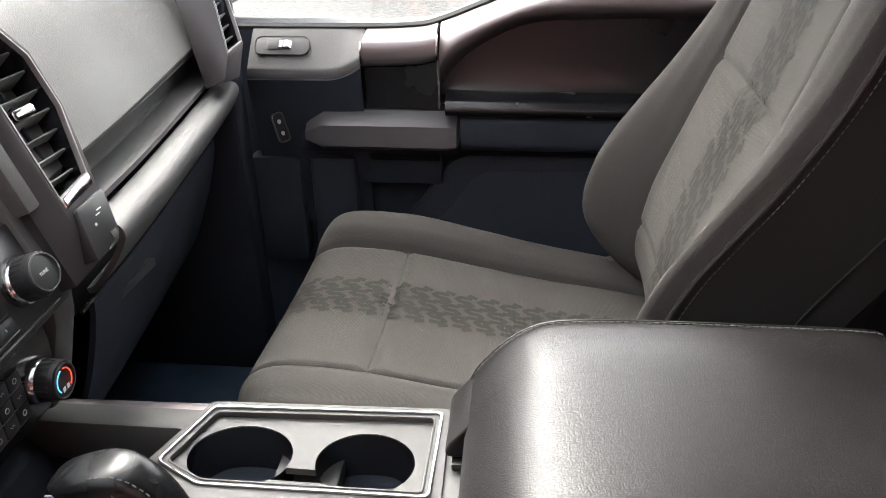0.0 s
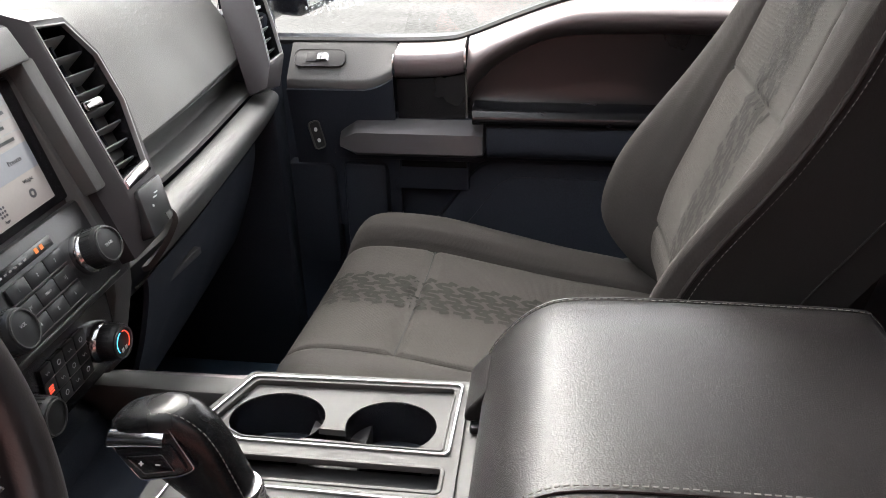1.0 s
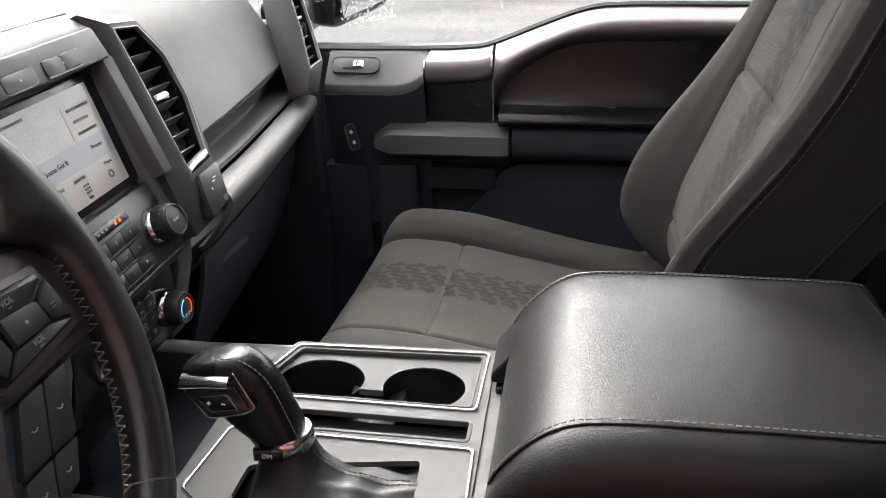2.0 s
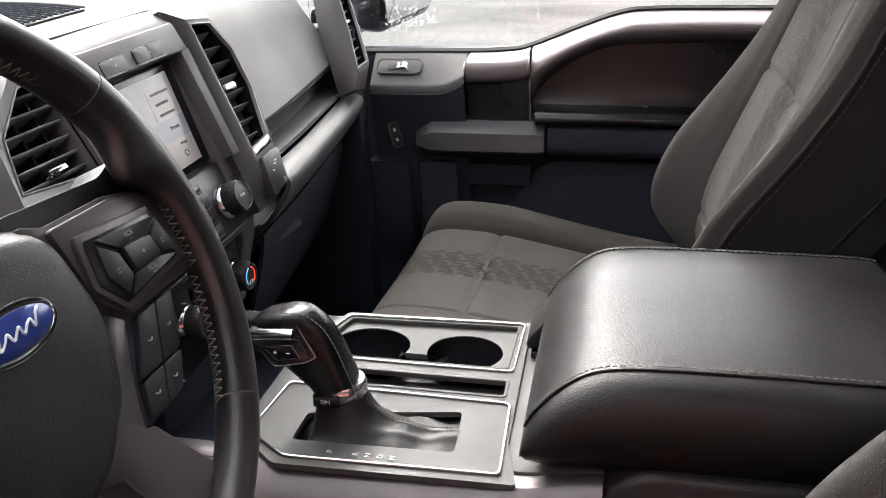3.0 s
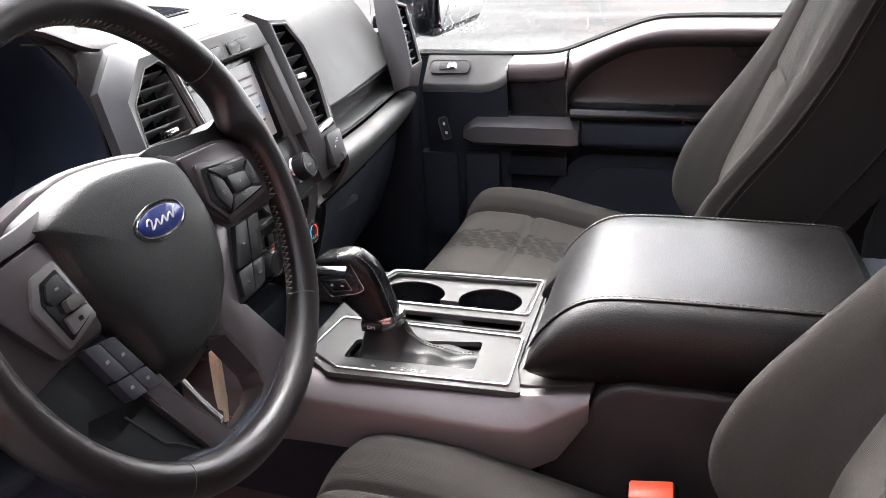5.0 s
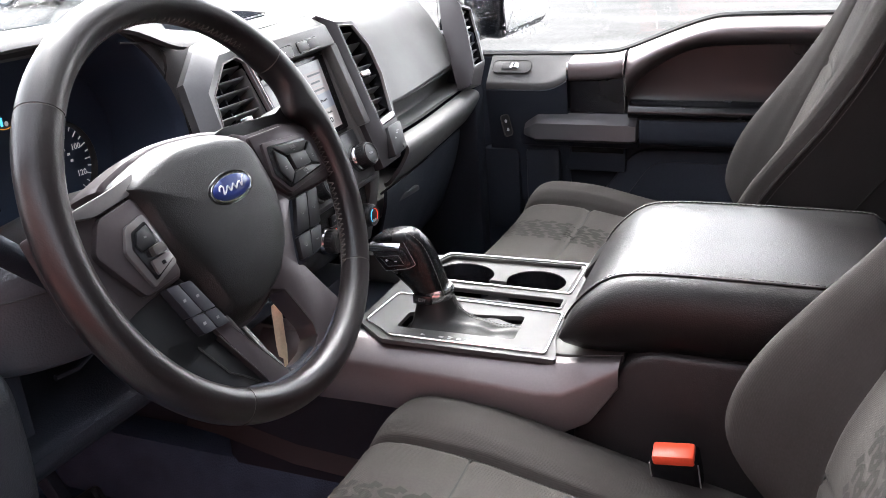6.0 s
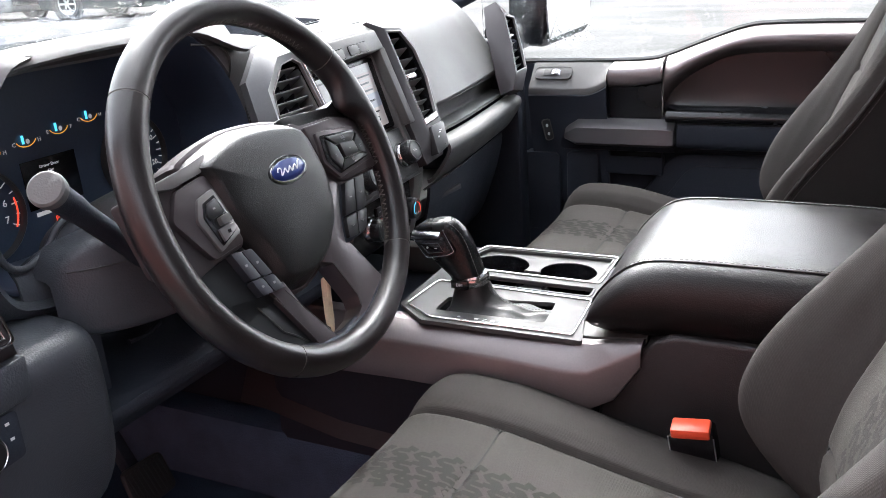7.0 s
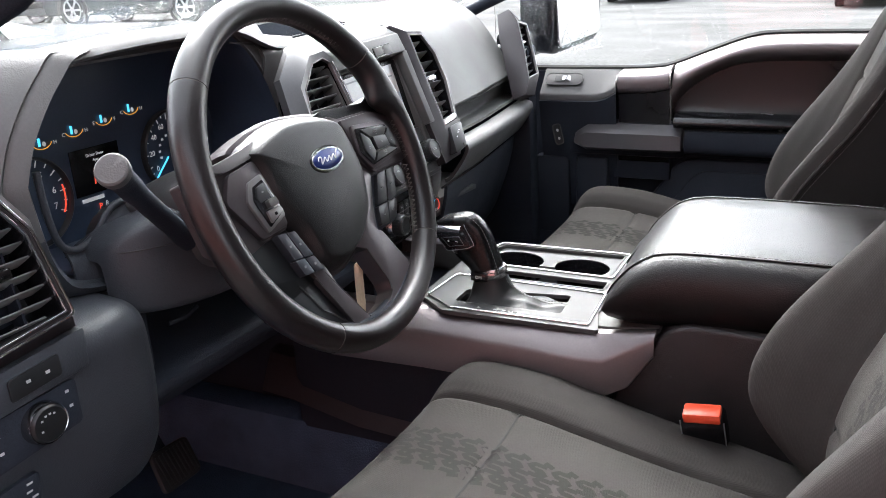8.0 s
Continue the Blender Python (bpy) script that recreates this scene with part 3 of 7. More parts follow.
# window switch in its oval plate
SH = plane_matrix((-0.218, 1.2395, 1.2305), (1, 0, 0), (0, 0.735, 0.678))
plate = rounded([(-0.041, -0.015), (0.041, -0.015), (0.041, 0.015), (-0.041, 0.015)], 0.012)
sw = part("window_switch", prism(plate, -0.002, 0.0012, 0.0006, SH), LEDGE_GREY, door)
part("plate_rim", collar(inset(plate, -0.001), inset(plate, 0.0001), -0.001, 0.0018, 0.0, SH), RUBBER, sw)
part("well", box((-0.021, -0.008, 0.0022), (0.004, 0.008, 0.0031), 0.0003, SH), RUBBER, sw)
part("rocker", loft([[SH @ Vector(p) for p in ((-0.006, -0.0065, 0.002), (0.015, -0.0065, 0.002), (0.011, -0.0055, 0.0075), (-0.003, -0.0055, 0.005))],
                     [SH @ Vector(p) for p in ((-0.006, 0.0065, 0.002), (0.015, 0.0065, 0.002), (0.011, 0.0055, 0.0075), (-0.003, 0.0055, 0.005))]]), CHROME, sw, "chrome-tipped rocker")
# lock switch
LK = plane_matrix((-0.227, 1.213, 1.115), (1, 0.75, 0.22), (-0.26, 0.05, 1))
lk_plate = rounded([(-0.0085, -0.0215), (0.0085, -0.0215), (0.0085, 0.0215), (-0.0085, 0.0215)], 0.006)
lk = part("lock_switch", prism(lk_plate, -0.004, 0.004, 0.001, LK), BUTTON, door)
part("lock_rim", collar(inset(lk_plate, -0.0014), inset(lk_plate, 0.0006), 0.0, 0.005, 0.0003, LK), SATIN, lk, "thin silver rim")
for v in (-0.009, 0.009):
    part("lock_mark", prism(oval(0, v, 0.0028, 0.0034, 14), 0.004, 0.0046, 0, LK), WHITE_MARK, lk)
# lower panel with its pocket
pocket = rounded([(0.06, 1.068), (0.80, 1.068), (0.80, 0.66), (-0.11, 0.66), (-0.10, 0.90), (-0.02, 0.985), (0.03, 1.055)], 0.02)
part("map_pocket", prism(pocket, 1.243, 1.264, 0.008, XZ), DARK_PLASTIC, door, "dark moulded map pocket")
pin = rounded([(0.09, 1.045), (0.78, 1.045), (0.78, 0.69), (-0.05, 0.69), (-0.04, 0.90), (0.03, 0.98), (0.065, 1.03)], 0.02)
part("pocket_panel", prism(pin, 1.238, 1.2445, 0.003, XZ), DARK_PLASTIC, door)
low = rounded([(-0.292, 1.062), (-0.206, 1.062), (-0.206, 0.885), (-0.292, 0.885)], 0.014)
part("kick_panel", prism(low, 1.226, 1.262, 0.004, XZ), DARK_PLASTIC, door)
part("lower_moulding", box((-0.19, 1.222, 0.66), (-0.115, 1.262, 1.066), 0.01), DARK_PLASTIC, door)
part("lower_moulding", box((-0.105, 1.236, 1.02), (0.02, 1.262, 1.075), 0.004), DARK_PLASTIC, door)
win = part("window_pane", box((-0.40, 1.292, 1.2), (0.78, 1.296, 1.86), 0.0), GLASS, door, "clear side window")
win.visible_shadow = False

# ---- dashboard ----
dash = thing("dashboard", (-0.5, 0.6, 0.9), "charcoal soft-touch dashboard with gunmetal vents", "dashboard", shape=dash_shape)


def smooth(f):
    f = max(0.0, min(1.0, f))
    return f * f * (3 - 2 * f)


def sweep_y(prof, y0, y1, mat, name, n=14, slope=0.14, label="", thick=0.006, parent=None, rise=0.0):
    rows = [[(x - slope * (y - 0.73) * min(1.0, (x + 0.9) / 0.5), y, z - (0.021 * smooth((0.82 - y) / 0.1) * smooth((-0.34 - x) / 0.06) * smooth((x + 0.8) / 0.2) if rise else 0) + rise * (y - 1.07) * max(0.0, min(1.0, (1.36 - z) / 0.11)) * (1 if x > -0.6 else 0)) for x, z in prof] for y in np.linspace(y0, y1, n)]
    return part(name, shell(rows, thick), mat, parent or dash, label)


def prof2(ctrl, n=6):
    return [(p.x, p.y) for p in curve_pts(ctrl, n)]


sweep_y(prof2([(-0.93, 1.275), (-0.75, 1.36), (-0.58, 1.408), (-0.46, 1.415), (-0.385, 1.395), (-0.335, 1.358), (-0.296, 1.303), (-0.262, 1.248), (-0.2585, 1.240), (-0.262, 1.234), (-0.275, 1.231), (-0.33, 1.226)]),
        0.72, 1.245, PAD_GREY, "upper_pad", 24, label="wide grained soft pad over the glovebox", rise=0.02)
sweep_y(prof2([(-0.268, 1.2335), (-0.279, 1.224), (-0.290, 1.205), (-0.291, 1.193), (-0.283, 1.1865), (-0.245, 1.1865)]), 0.72, 1.245, LEDGE_GREY, "tray", label="narrow storage tray")
mat_ = sweep_y(prof2([(-0.288, 1.1905), (-0.283, 1.1885), (-0.262, 1.1882), (-0.247, 1.1882)]), 0.775, 1.12, RUBBER, "tray_mat", label="ribbed black rubber tray mat", thick=0.002)
for k in range(42):
    y = 0.78 + 0.008 * k
    part("mat_rib", tube([(x - 0.14 * (y - 0.73), y, z) for x, z in ((-0.287, 1.1912), (-0.281, 1.1898), (-0.248, 1.1898))], 0.0016, 5), RUBBER, mat_)
sweep_y(prof2([(-0.246, 1.180), (-0.230, 1.1805), (-0.217, 1.1775), (-0.2115, 1.169), (-0.214, 1.158), (-0.228, 1.135), (-0.250, 1.108), (-0.262, 1.102)]),
        0.766, 1.245, LEDGE_GREY, "ledge", 20, label="rounded grained ledge under the tray")
glove = sweep_y(prof2([(-0.258, 1.098), (-0.256, 1.094), (-0.262, 1.06), (-0.285, 0.99), (-0.33, 0.9), (-0.42, 0.83), (-0.55, 0.78)]), 0.76, 1.22, DARK_PLASTIC, "glovebox_door", label="dark glovebox door")
part("glove_edge", tube([(-0.258 - 0.14 * (y - 0.73), y, 1.0985) for y in (0.74, 0.86, 0.98)], 0.0022, 6), CHROME, glove, "thin bright edge")
part("glove_latch", box((-0.292, 0.80, 1.058), (-0.275, 0.905, 1.068), 0.002), MID_PLASTIC, glove)
sweep_y(prof2([(-0.93, 1.275), (-0.75, 1.36), (-0.60, 1.388), (-0.5, 1.396), (-0.43, 1.395), (-0.38, 1.391), (-0.338, 1.385), (-0.318, 1.380), (-0.305, 1.371), (-0.31, 1.363)]), 0.45, 0.712, PAD_GREY, "dash_top", 12, 0.0, "soft dashboard top")


def dash_left(y):
    """The dash top ahead of the wheel: it drops away towards the door."""
    f = max(0.0, min(1.0, (0.10 - y) / 0.2))
    d = 0.035 * f * f * (3 - 2 * f) + 0.021 * smooth((y - 0.35) / 0.1)
    return prof2([(-0.93, 1.275), (-0.75, 1.31 - 0.3 * d), (-0.62, 1.366 - 0.6 * d), (-0.52, 1.402 - d), (-0.44, 1.416 - d), (-0.405, 1.414 - d), (-0.395, 1.405 - d)])


part("dash_top", shell([[(x, y, z) for x, z in dash_left(y)] for y in np.linspace(-0.14, 0.455, 26)], 0.006), SOFT_GREY, dash, "soft dashboard top")
for k in range(3):
    part("defroster_slit", tube([(-0.50 - 0.035 * k, y, dash_left(y)[18 - 3 * k][1] + 0.002) for y in (-0.11, -0.06, -0.01)], 0.0035, 6, False, 0.5), RUBBER, dash)

# the dash's face: local x across to the passenger, y up, z out to the seats
FACE = plane_matrix((-0.232, 0.0, 1.19), (0, 1, 0), (-0.40, 0, 1))
UP = math.sqrt(1.16)
STK = FACE @ Matrix.Translation((0, 0, -0.02))


def fp(y, z):
    return (y, (z - 1.19) * UP)


def fpoly(pts):
    return [fp(y, z) for y, z in pts]


for piece_no, stack_piece in enumerate((
    prism(fpoly([(0.46, 1.373), (0.70, 1.373), (0.705, 1.343), (0.46, 1.343)]), -0.03, 0.004, 0.003, FACE),
    prism(fpoly([(0.46, 1.228), (0.70, 1.228), (0.705, 1.15), (0.46, 1.15)]), -0.06, -0.02, 0.003, FACE),
    prism(fpoly([(0.694, 1.345), (0.71, 1.345), (0.71, 1.226), (0.694, 1.226)]), -0.05, 0.002, 0.002, FACE),
    prism(fpoly([(0.46, 1.345), (0.478, 1.345), (0.478, 1.226), (0.46, 1.226)]), -0.05, 0.002, 0.002, FACE),
    prism(fpoly([(0.46, 1.345), (0.71, 1.345), (0.71, 1.226), (0.46, 1.226)]), -0.05, -0.03, 0.0, FACE))):
    part("stack_panel", stack_piece, STACK_DARK if piece_no == 1 else STACK_GREY, dash, "grey centre stack panel")
# speaker grille let into the dash top
gtop = [p for p in prof2([(-0.60, 1.388), (-0.5, 1.396), (-0.43, 1.395), (-0.38, 1.391), (-0.338, 1.385)], 8) if -0.525 < p[0] < -0.379]
grille = part("speaker_grille", shell([[(x, y, z + 0.002) for x, z in gtop] for y in np.linspace(0.445, 0.666, 4)], 0.003), DARK_PLASTIC, dash, "dark speaker grille")
for k in range(22):
    gy = 0.452 + 0.0098 * k
    part("grille_rib", tube([(x, gy, z + 0.0042) for x, z in gtop], 0.0014, 5), DARK_PLASTIC, grille)
part("grille_rim", tube([(x, 0.6675, z + 0.004) for x, z in gtop], 0.0014, 6), SATIN, grille, "thin bright rim")
part("brow_seam", tube([(-0.336, y, 1.3852) for y in (0.455, 0.58, 0.71)], 0.0012, 5), RUBBER, dash)
CHEEK = [(-0.5, 1.38), (-0.325, 1.378), (-0.24, 1.175), (-0.245, 1.12), (-0.27, 1.03), (-0.5, 1.0)]
part("stack_cheek", prism(CHEEK, 0.690, 0.718, 0.004, XZ), STACK_GREY, dash)
part("stack_cheek", prism(CHEEK, 0.462, 0.482, 0.004, XZ), STACK_GREY, dash)
low_stack = prism([(-0.25, 1.168), (-0.247, 1.10), (-0.252, 1.055), (-0.28, 1.035), (-0.45, 1.03), (-0.45, 1.168)], 0.485, 0.685, 0.006, XZ)
part("climate_panel", low_stack, BLACK_GLOSS, dash, "black climate control panel")

# touch screen
screen = thing("touch_screen", (-0.29, 0.59, 1.28), "lit touch screen with a pale radio page", "screen", shape=dash_shape)
SCR = plane_matrix((-0.2895, 0.59, 1.278), (0, 1, 0), (-0.31, 0, 1))
part("bezel", prism(rounded([(-0.101, -0.058), (0.101, -0.058), (0.101, 0.058), (-0.101, 0.058)], 0.003, 2), -0.012, 0.0, 0.001, SCR), BLACK_GLOSS, screen, "black glossy border")
part("display", prism([(-0.0865, -0.0505), (0.0865, -0.0505), (0.0865, 0.0505), (-0.0865, 0.0505)], 0.0, 0.0006, 0, SCR), SCREEN_BASE, screen, "pale lit display")


def vent(name, poly, m, parent, slats, label, body=None, depth=0.045, upright=2, tilt=0.5, body_mat=None, rim_mat=None, front=None, edge=-0.008, back=0.05, proud=0.0085):
    """An air vent: a body collar, a chrome rim, a dark well and its slats."""
    front = front or inset(poly, -0.0045)
    v = part(name, bevelled(loft([[m @ Vector((x, y, h)) for x, y in ring] for ring, h in ((body, -back), (body, edge), (front, proud), (inset(poly, -0.001), 0.008), (inset(poly, -0.001), -0.02))], caps=False), 0.0012, 2), body_mat or VENT_TRIM, parent, label)
    part("rim", collar(inset(poly, -0.0017), inset(poly, 0.0002), -0.01, 0.0093, 0.0006, m), rim_mat or CHROME, v, "thin bright rim")
    part("well", collar(inset(poly, -0.001), inset(poly, 0.0005), -depth, 0.004, 0.0, m), BLACK_GLOSS, v)
    part("well_back", prism(inset(poly, 0.0), -depth - 0.004, -depth, 0.0, m), RUBBER, v)
    ys = [p[1] for p in poly]
    lo, hi = min(ys), max(ys)
    for k in range(slats):
        y = lo + (hi - lo) * (k + 0.7) / (slats + 0.4)
        xs = []
        for i in range(len(poly)):
            a, b = poly[i], poly[(i + 1) % len(poly)]
            if (a[1] - y) * (b[1] - y) < 0:
                xs.append(a[0] + (b[0] - a[0]) * (y - a[1]) / (b[1] - a[1]))
        if len(xs) < 2:
            continue
        x0, x1 = min(xs), max(xs)
        sl = loft([[m @ Vector((x, y + dy, h)) for dy, h in ((0.0012, -0.001), (0.0022, -0.003), (-0.006 * tilt * 2 - 0.0015, -0.026), (-0.006 * tilt * 2 - 0.003, -0.0255), (-0.0002, -0.002))] for x in (x0 + 0.001, x1 - 0.001)])
        part("slat", sl, SLAT_GREY, v)
    xs = [p[0] for p in poly]
    for k in range(upright):
        x = min(xs) + (max(xs) - min(xs)) * (k + 1) / (upright + 1)
        part("guide", box((x - 0.0012, lo + 0.004, -0.03), (x + 0.0012, hi - 0.006, -0.012), 0.0, m), DARK_PLASTIC, v)
    return v


cv_poly = fpoly([(0.7215, 1.222), (0.762, 1.228), (0.779, 1.285), (0.777, 1.33), (0.757, 1.362), (0.722, 1.365)])
cv_body = fpoly([(0.698, 1.158), (0.752, 1.162), (0.789, 1.282), (0.788, 1.335), (0.763, 1.379), (0.699, 1.387)])
cv = vent("air_vent", cv_poly, FACE, dash, 8, "tall angular vent beside the screen", body=cv_body, upright=1, rim_mat=SPOKE_SILVER, front=fpoly([(0.7165, 1.198), (0.763, 1.200), (0.783, 1.284), (0.7815, 1.332), (0.7595, 1.368), (0.7175, 1.371)]), edge=-0.004)
part("tab", box((0.730, fp(0, 1.292)[1] - 0.005, -0.006), (0.755, fp(0, 1.292)[1] + 0.005, 0.007), 0.003, FACE), CHROME, cv, "chrome aiming tab")
part("vent_foot", prism(fpoly([(0.7205, 1.213), (0.7625, 1.2175), (0.7625, 1.2275), (0.7215, 1.222)]), -0.004, 0.0105, 0.0015, FACE), BRIGHT_CHROME, cv, "bright silver foot under the slats")
# blank switch plate under the tall vent
swp = fpoly([(0.7145, 1.165), (0.754, 1.171), (0.765, 1.211), (0.7245, 1.209)])
spl = part("usb_cover", prism(rounded(swp, 0.004, 2), -0.012, 0.0135, 0.0015, FACE), BUTTON, dash, "black blanking cover with small marks")
for yy, zz, w, h in ((0.742, 1.196, 0.006, 0.0012), (0.746, 1.199, 0.006, 0.0012), (0.734, 1.19, 0.0025, 0.0025)):
    u, v_ = fp(yy, zz)
    part("mark", box((u - w / 2, v_ - h / 2, 0.0135), (u + w / 2, v_ + h / 2, 0.0139), 0, FACE), WHITE_MARK, spl)
u, v_ = fp(0.747, 1.175)
part("mark", box((u - 0.004, v_ - 0.004, 0.0135), (u + 0.004, v_ + 0.003, 0.0142), 0.0003, FACE), SATIN, spl)

lv_poly = fpoly([(0.362, 1.289), (0.469, 1.279), (0.460, 1.3567), (0.446, 1.3643), (0.417, 1.3607), (0.375, 1.330)])
lv_body = fpoly([(0.331, 1.255), (0.486, 1.25), (0.487, 1.36), (0.473, 1.394), (0.405, 1.394), (0.349, 1.354)])
lv = vent("air_vent", lv_poly, FACE, dash, 6, "angular vent between the wheel and the screen", body=lv_body, upright=3, tilt=0.25, body_mat=POD_GREY, rim_mat=GUNMETAL, front=fpoly([(0.352, 1.272), (0.479, 1.266), (0.469, 1.362), (0.452, 1.374), (0.412, 1.3715), (0.362, 1.335)]), edge=-0.008, back=0.02, proud=0.011)
part("vent_edge", tube([FACE @ Vector((*fp(y, z), 0.0095)) for y, z in ((0.466, 1.358), (0.4755, 1.277))], 0.0013, 6), CHROME, lv, "thin chrome edge")

part("tab", box((0.404, fp(0, 1.294)[1] - 0.004, -0.004), (0.429, fp(0, 1.294)[1] + 0.004, 0.007), 0.003, FACE), CHROME, lv, "chrome aiming tab")
RV = plane_matrix((-0.253, 0.0, 1.19), (0, 1, 0), (-0.40, 0, 1))
rv_poly = fpoly([(1.175, 1.238), (1.232, 1.240), (1.254, 1.285), (1.276, 1.341), (1.232, 1.35), (1.207, 1.29)])
rv_body = fpoly([(1.158, 1.208), (1.205, 1.2), (1.262, 1.24), (1.294, 1.355), (1.252, 1.384), (1.208, 1.33)])
rv = vent("air_vent", rv_poly, RV, dash, 7, "angular outer vent beside the door", body=rv_body, upright=0, depth=0.03, back=0.04, rim_mat=SPOKE_SILVER)
part("tab", box((1.222, fp(0, 1.309)[1] - 0.003, -0.006), (1.242, fp(0, 1.309)[1] + 0.003, 0.006), 0.002, RV), CHROME, rv, "chrome aiming tab")

# stack controls
def knob(name, y, z, r, m, label, ring=True, pointer=None):
    k = part(name, lathe([(r * 1.12, 0.0), (r * 1.12, 0.006), (r * 1.0, 0.008), (r * 1.0, 0.022), (r * 0.94, 0.026), (r * 0.80, 0.027), (0.0, 0.0262)], 36, m @ Matrix.Translation((*((y, z)), 0.0))), BUTTON, dash, label)
    part("ring", lathe([(r * 1.14, 0.0), (r * 1.14, 0.0055), (r * 1.06, 0.0085), (r * 1.015, 0.010), (r * 1.015, 0.004)], 36, m @ Matrix.Translation((y, z, 0.0))), CHROME, k, "chrome knob ring")
    part("face_ring", lathe([(r * 0.86, 0.0268), (r * 0.86, 0.0285), (r * 0.80, 0.0285), (r * 0.80, 0.0265)], 30, m @ Matrix.Translation((y, z, 0.0))), MID_PLASTIC, k)
    for j in range(24):
        a = 2 * math.pi * j / 24
        part("grip", box((-0.0012, r * 0.985, 0.010), (0.0012, r * 1.02, 0.022), 0.0004, m @ Matrix.Translation((y, z, 0)) @ Matrix.Rotation(a, 4, "Z")), BUTTON, k)
    return k


u, v_ = fp(0.668, 1.187)
k1 = knob("tune_knob", u, v_, 0.0185, STK, "black tuning knob")
writing("lettering", "TUNE", 0.0042, STK @ Matrix.Translation((u, v_, 0.0272)), WHITE_MARK, k1)
u, v_ = fp(0.527, 1.181)
k2 = knob("volume_knob", u, v_, 0.0185, STK, "black volume knob")
writing("lettering", "VOL", 0.0042, STK @ Matrix.Translation((u, v_ + 0.003, 0.0272)), WHITE_MARK, k2)
CLI = plane_matrix((-0.2475, 0.0, 1.10), (0, 1, 0), (-0.03, 0, 1))
k3 = knob("temperature_knob", 0.652, -0.004, 0.0175, CLI, "black temperature knob with a blue and red arc")
for a0, a1, mt in ((100, 230, LIT_BLUE), (-50, 90, LIT_RED)):
    arc = [(0.652 + 0.0105 * math.cos(radians(a)), -0.004 + 0.0105 * math.sin(radians(a)), 0.0275) for a in range(a0, a1, 10)]
    part("arc", tube([CLI @ Vector(p) for p in arc], 0.0006, 5), mt, k3)
for du in (-0.003, 0.003):
    part("mark", box((0.652 + du - 0.0018, -0.013, 0.0272), (0.652 + du + 0.0018, -0.009, 0.0276), 0, CLI), WHITE_MARK, k3)
knob("fan_knob", 0.534, -0.004, 0.0175, CLI, "black fan knob")
# display slot, radio buttons
u, v_ = fp(0.59, 1.2135)
slot = part("status_slot", box((u - 0.048, v_ - 0.005, -0.001), (u + 0.048, v_ + 0.005, 0.0012), 0.0006, STK), BLACK_GLOSS, dash, "narrow black display slot")
for du in (0.006, 0.014):
    part("mark", box((u + du + 0.016, v_ - 0.0022, 0.0012), (u + du + 0.0205, v_ + 0.0022, 0.0016), 0, STK), DIM_AMBER, slot)
for k in range(6):
    part("mark", box((u - 0.03 + k * 0.007, v_ - 0.0008, 0.0012), (u - 0.0265 + k * 0.007, v_ + 0.0008, 0.0016), 0, STK), GREY_MARK, slot)
rows_ = ((1.199, ("1", "2", "3")), (1.183, ("|<", "MEDIA", ">|")), (1.168, ("4", "5", "6")))
for zz, names in rows_:
    for j, tx in enumerate(names):
        u, v_ = fp(0.5975 + (j - 1) * 0.0275, zz)
        b = part("radio_button", box((u - 0.0132, v_ - 0.0072, 0.0), (u + 0.0132, v_ + 0.0068, 0.0035), 0.0008, STK), BUTTON, dash)
        writing("lettering", tx, 0.0046 if len(tx) < 4 else 0.0032, STK @ Matrix.Translation((u, v_, 0.0036)), PALE_MARK, b)
    part("row_line", box((0.557, v_ - 0.0082, 0.0), (0.638, v_ - 0.0074, 0.0032), 0.0002, STK), GUNMETAL, dash)
part("trim_line", box((0.50, fp(0, 1.156)[1] - 0.001, 0.0), (0.69, fp(0, 1.156)[1] + 0.001, 0.003), 0.0005, STK), SATIN, dash, "thin silver line")
for r in range(3):
    part("row_line", box((0.559, 0.0070 - r * 0.0155, 0.0), (0.634, 0.0076 - r * 0.0155, 0.0036), 0.0002, CLI), GUNMETAL, dash)
    for c in range(4):
        b = part("climate_button", box((0.560 + c * 0.0185, 0.008 - r * 0.0155, 0.0), (0.577 + c * 0.0185, 0.0222 - r * 0.0155, 0.004), 0.0007, CLI), BUTTON, dash)
        cx, cy = 0.5685 + c * 0.0185, 0.015 - r * 0.0155
        if (r, c) == (1, 0):
            for k in range(3):
                part("mark", box((cx - 0.004, cy - 0.0034 + 0.0026 * k, 0.004), (cx + 0.003, cy - 0.0018 + 0.0026 * k, 0.0044), 0, CLI), LIT_RED, b)
        elif (r + c) % 2:
            part("mark", collar(oval(cx, cy, 0.0028, 0.0026, 10), oval(cx, cy, 0.0021, 0.0019, 10), 0.004, 0.0044, 0, CLI), PALE_MARK, b)
        else:
            part("mark", tube([CLI @ Vector((cx + dx, cy + dy, 0.0042)) for dx, dy in ((-0.003, 0.0012), (-0.001, -0.0012), (0.0012, 0.001), (0.003, -0.0012))], 0.0004, 4), PALE_MARK, b)
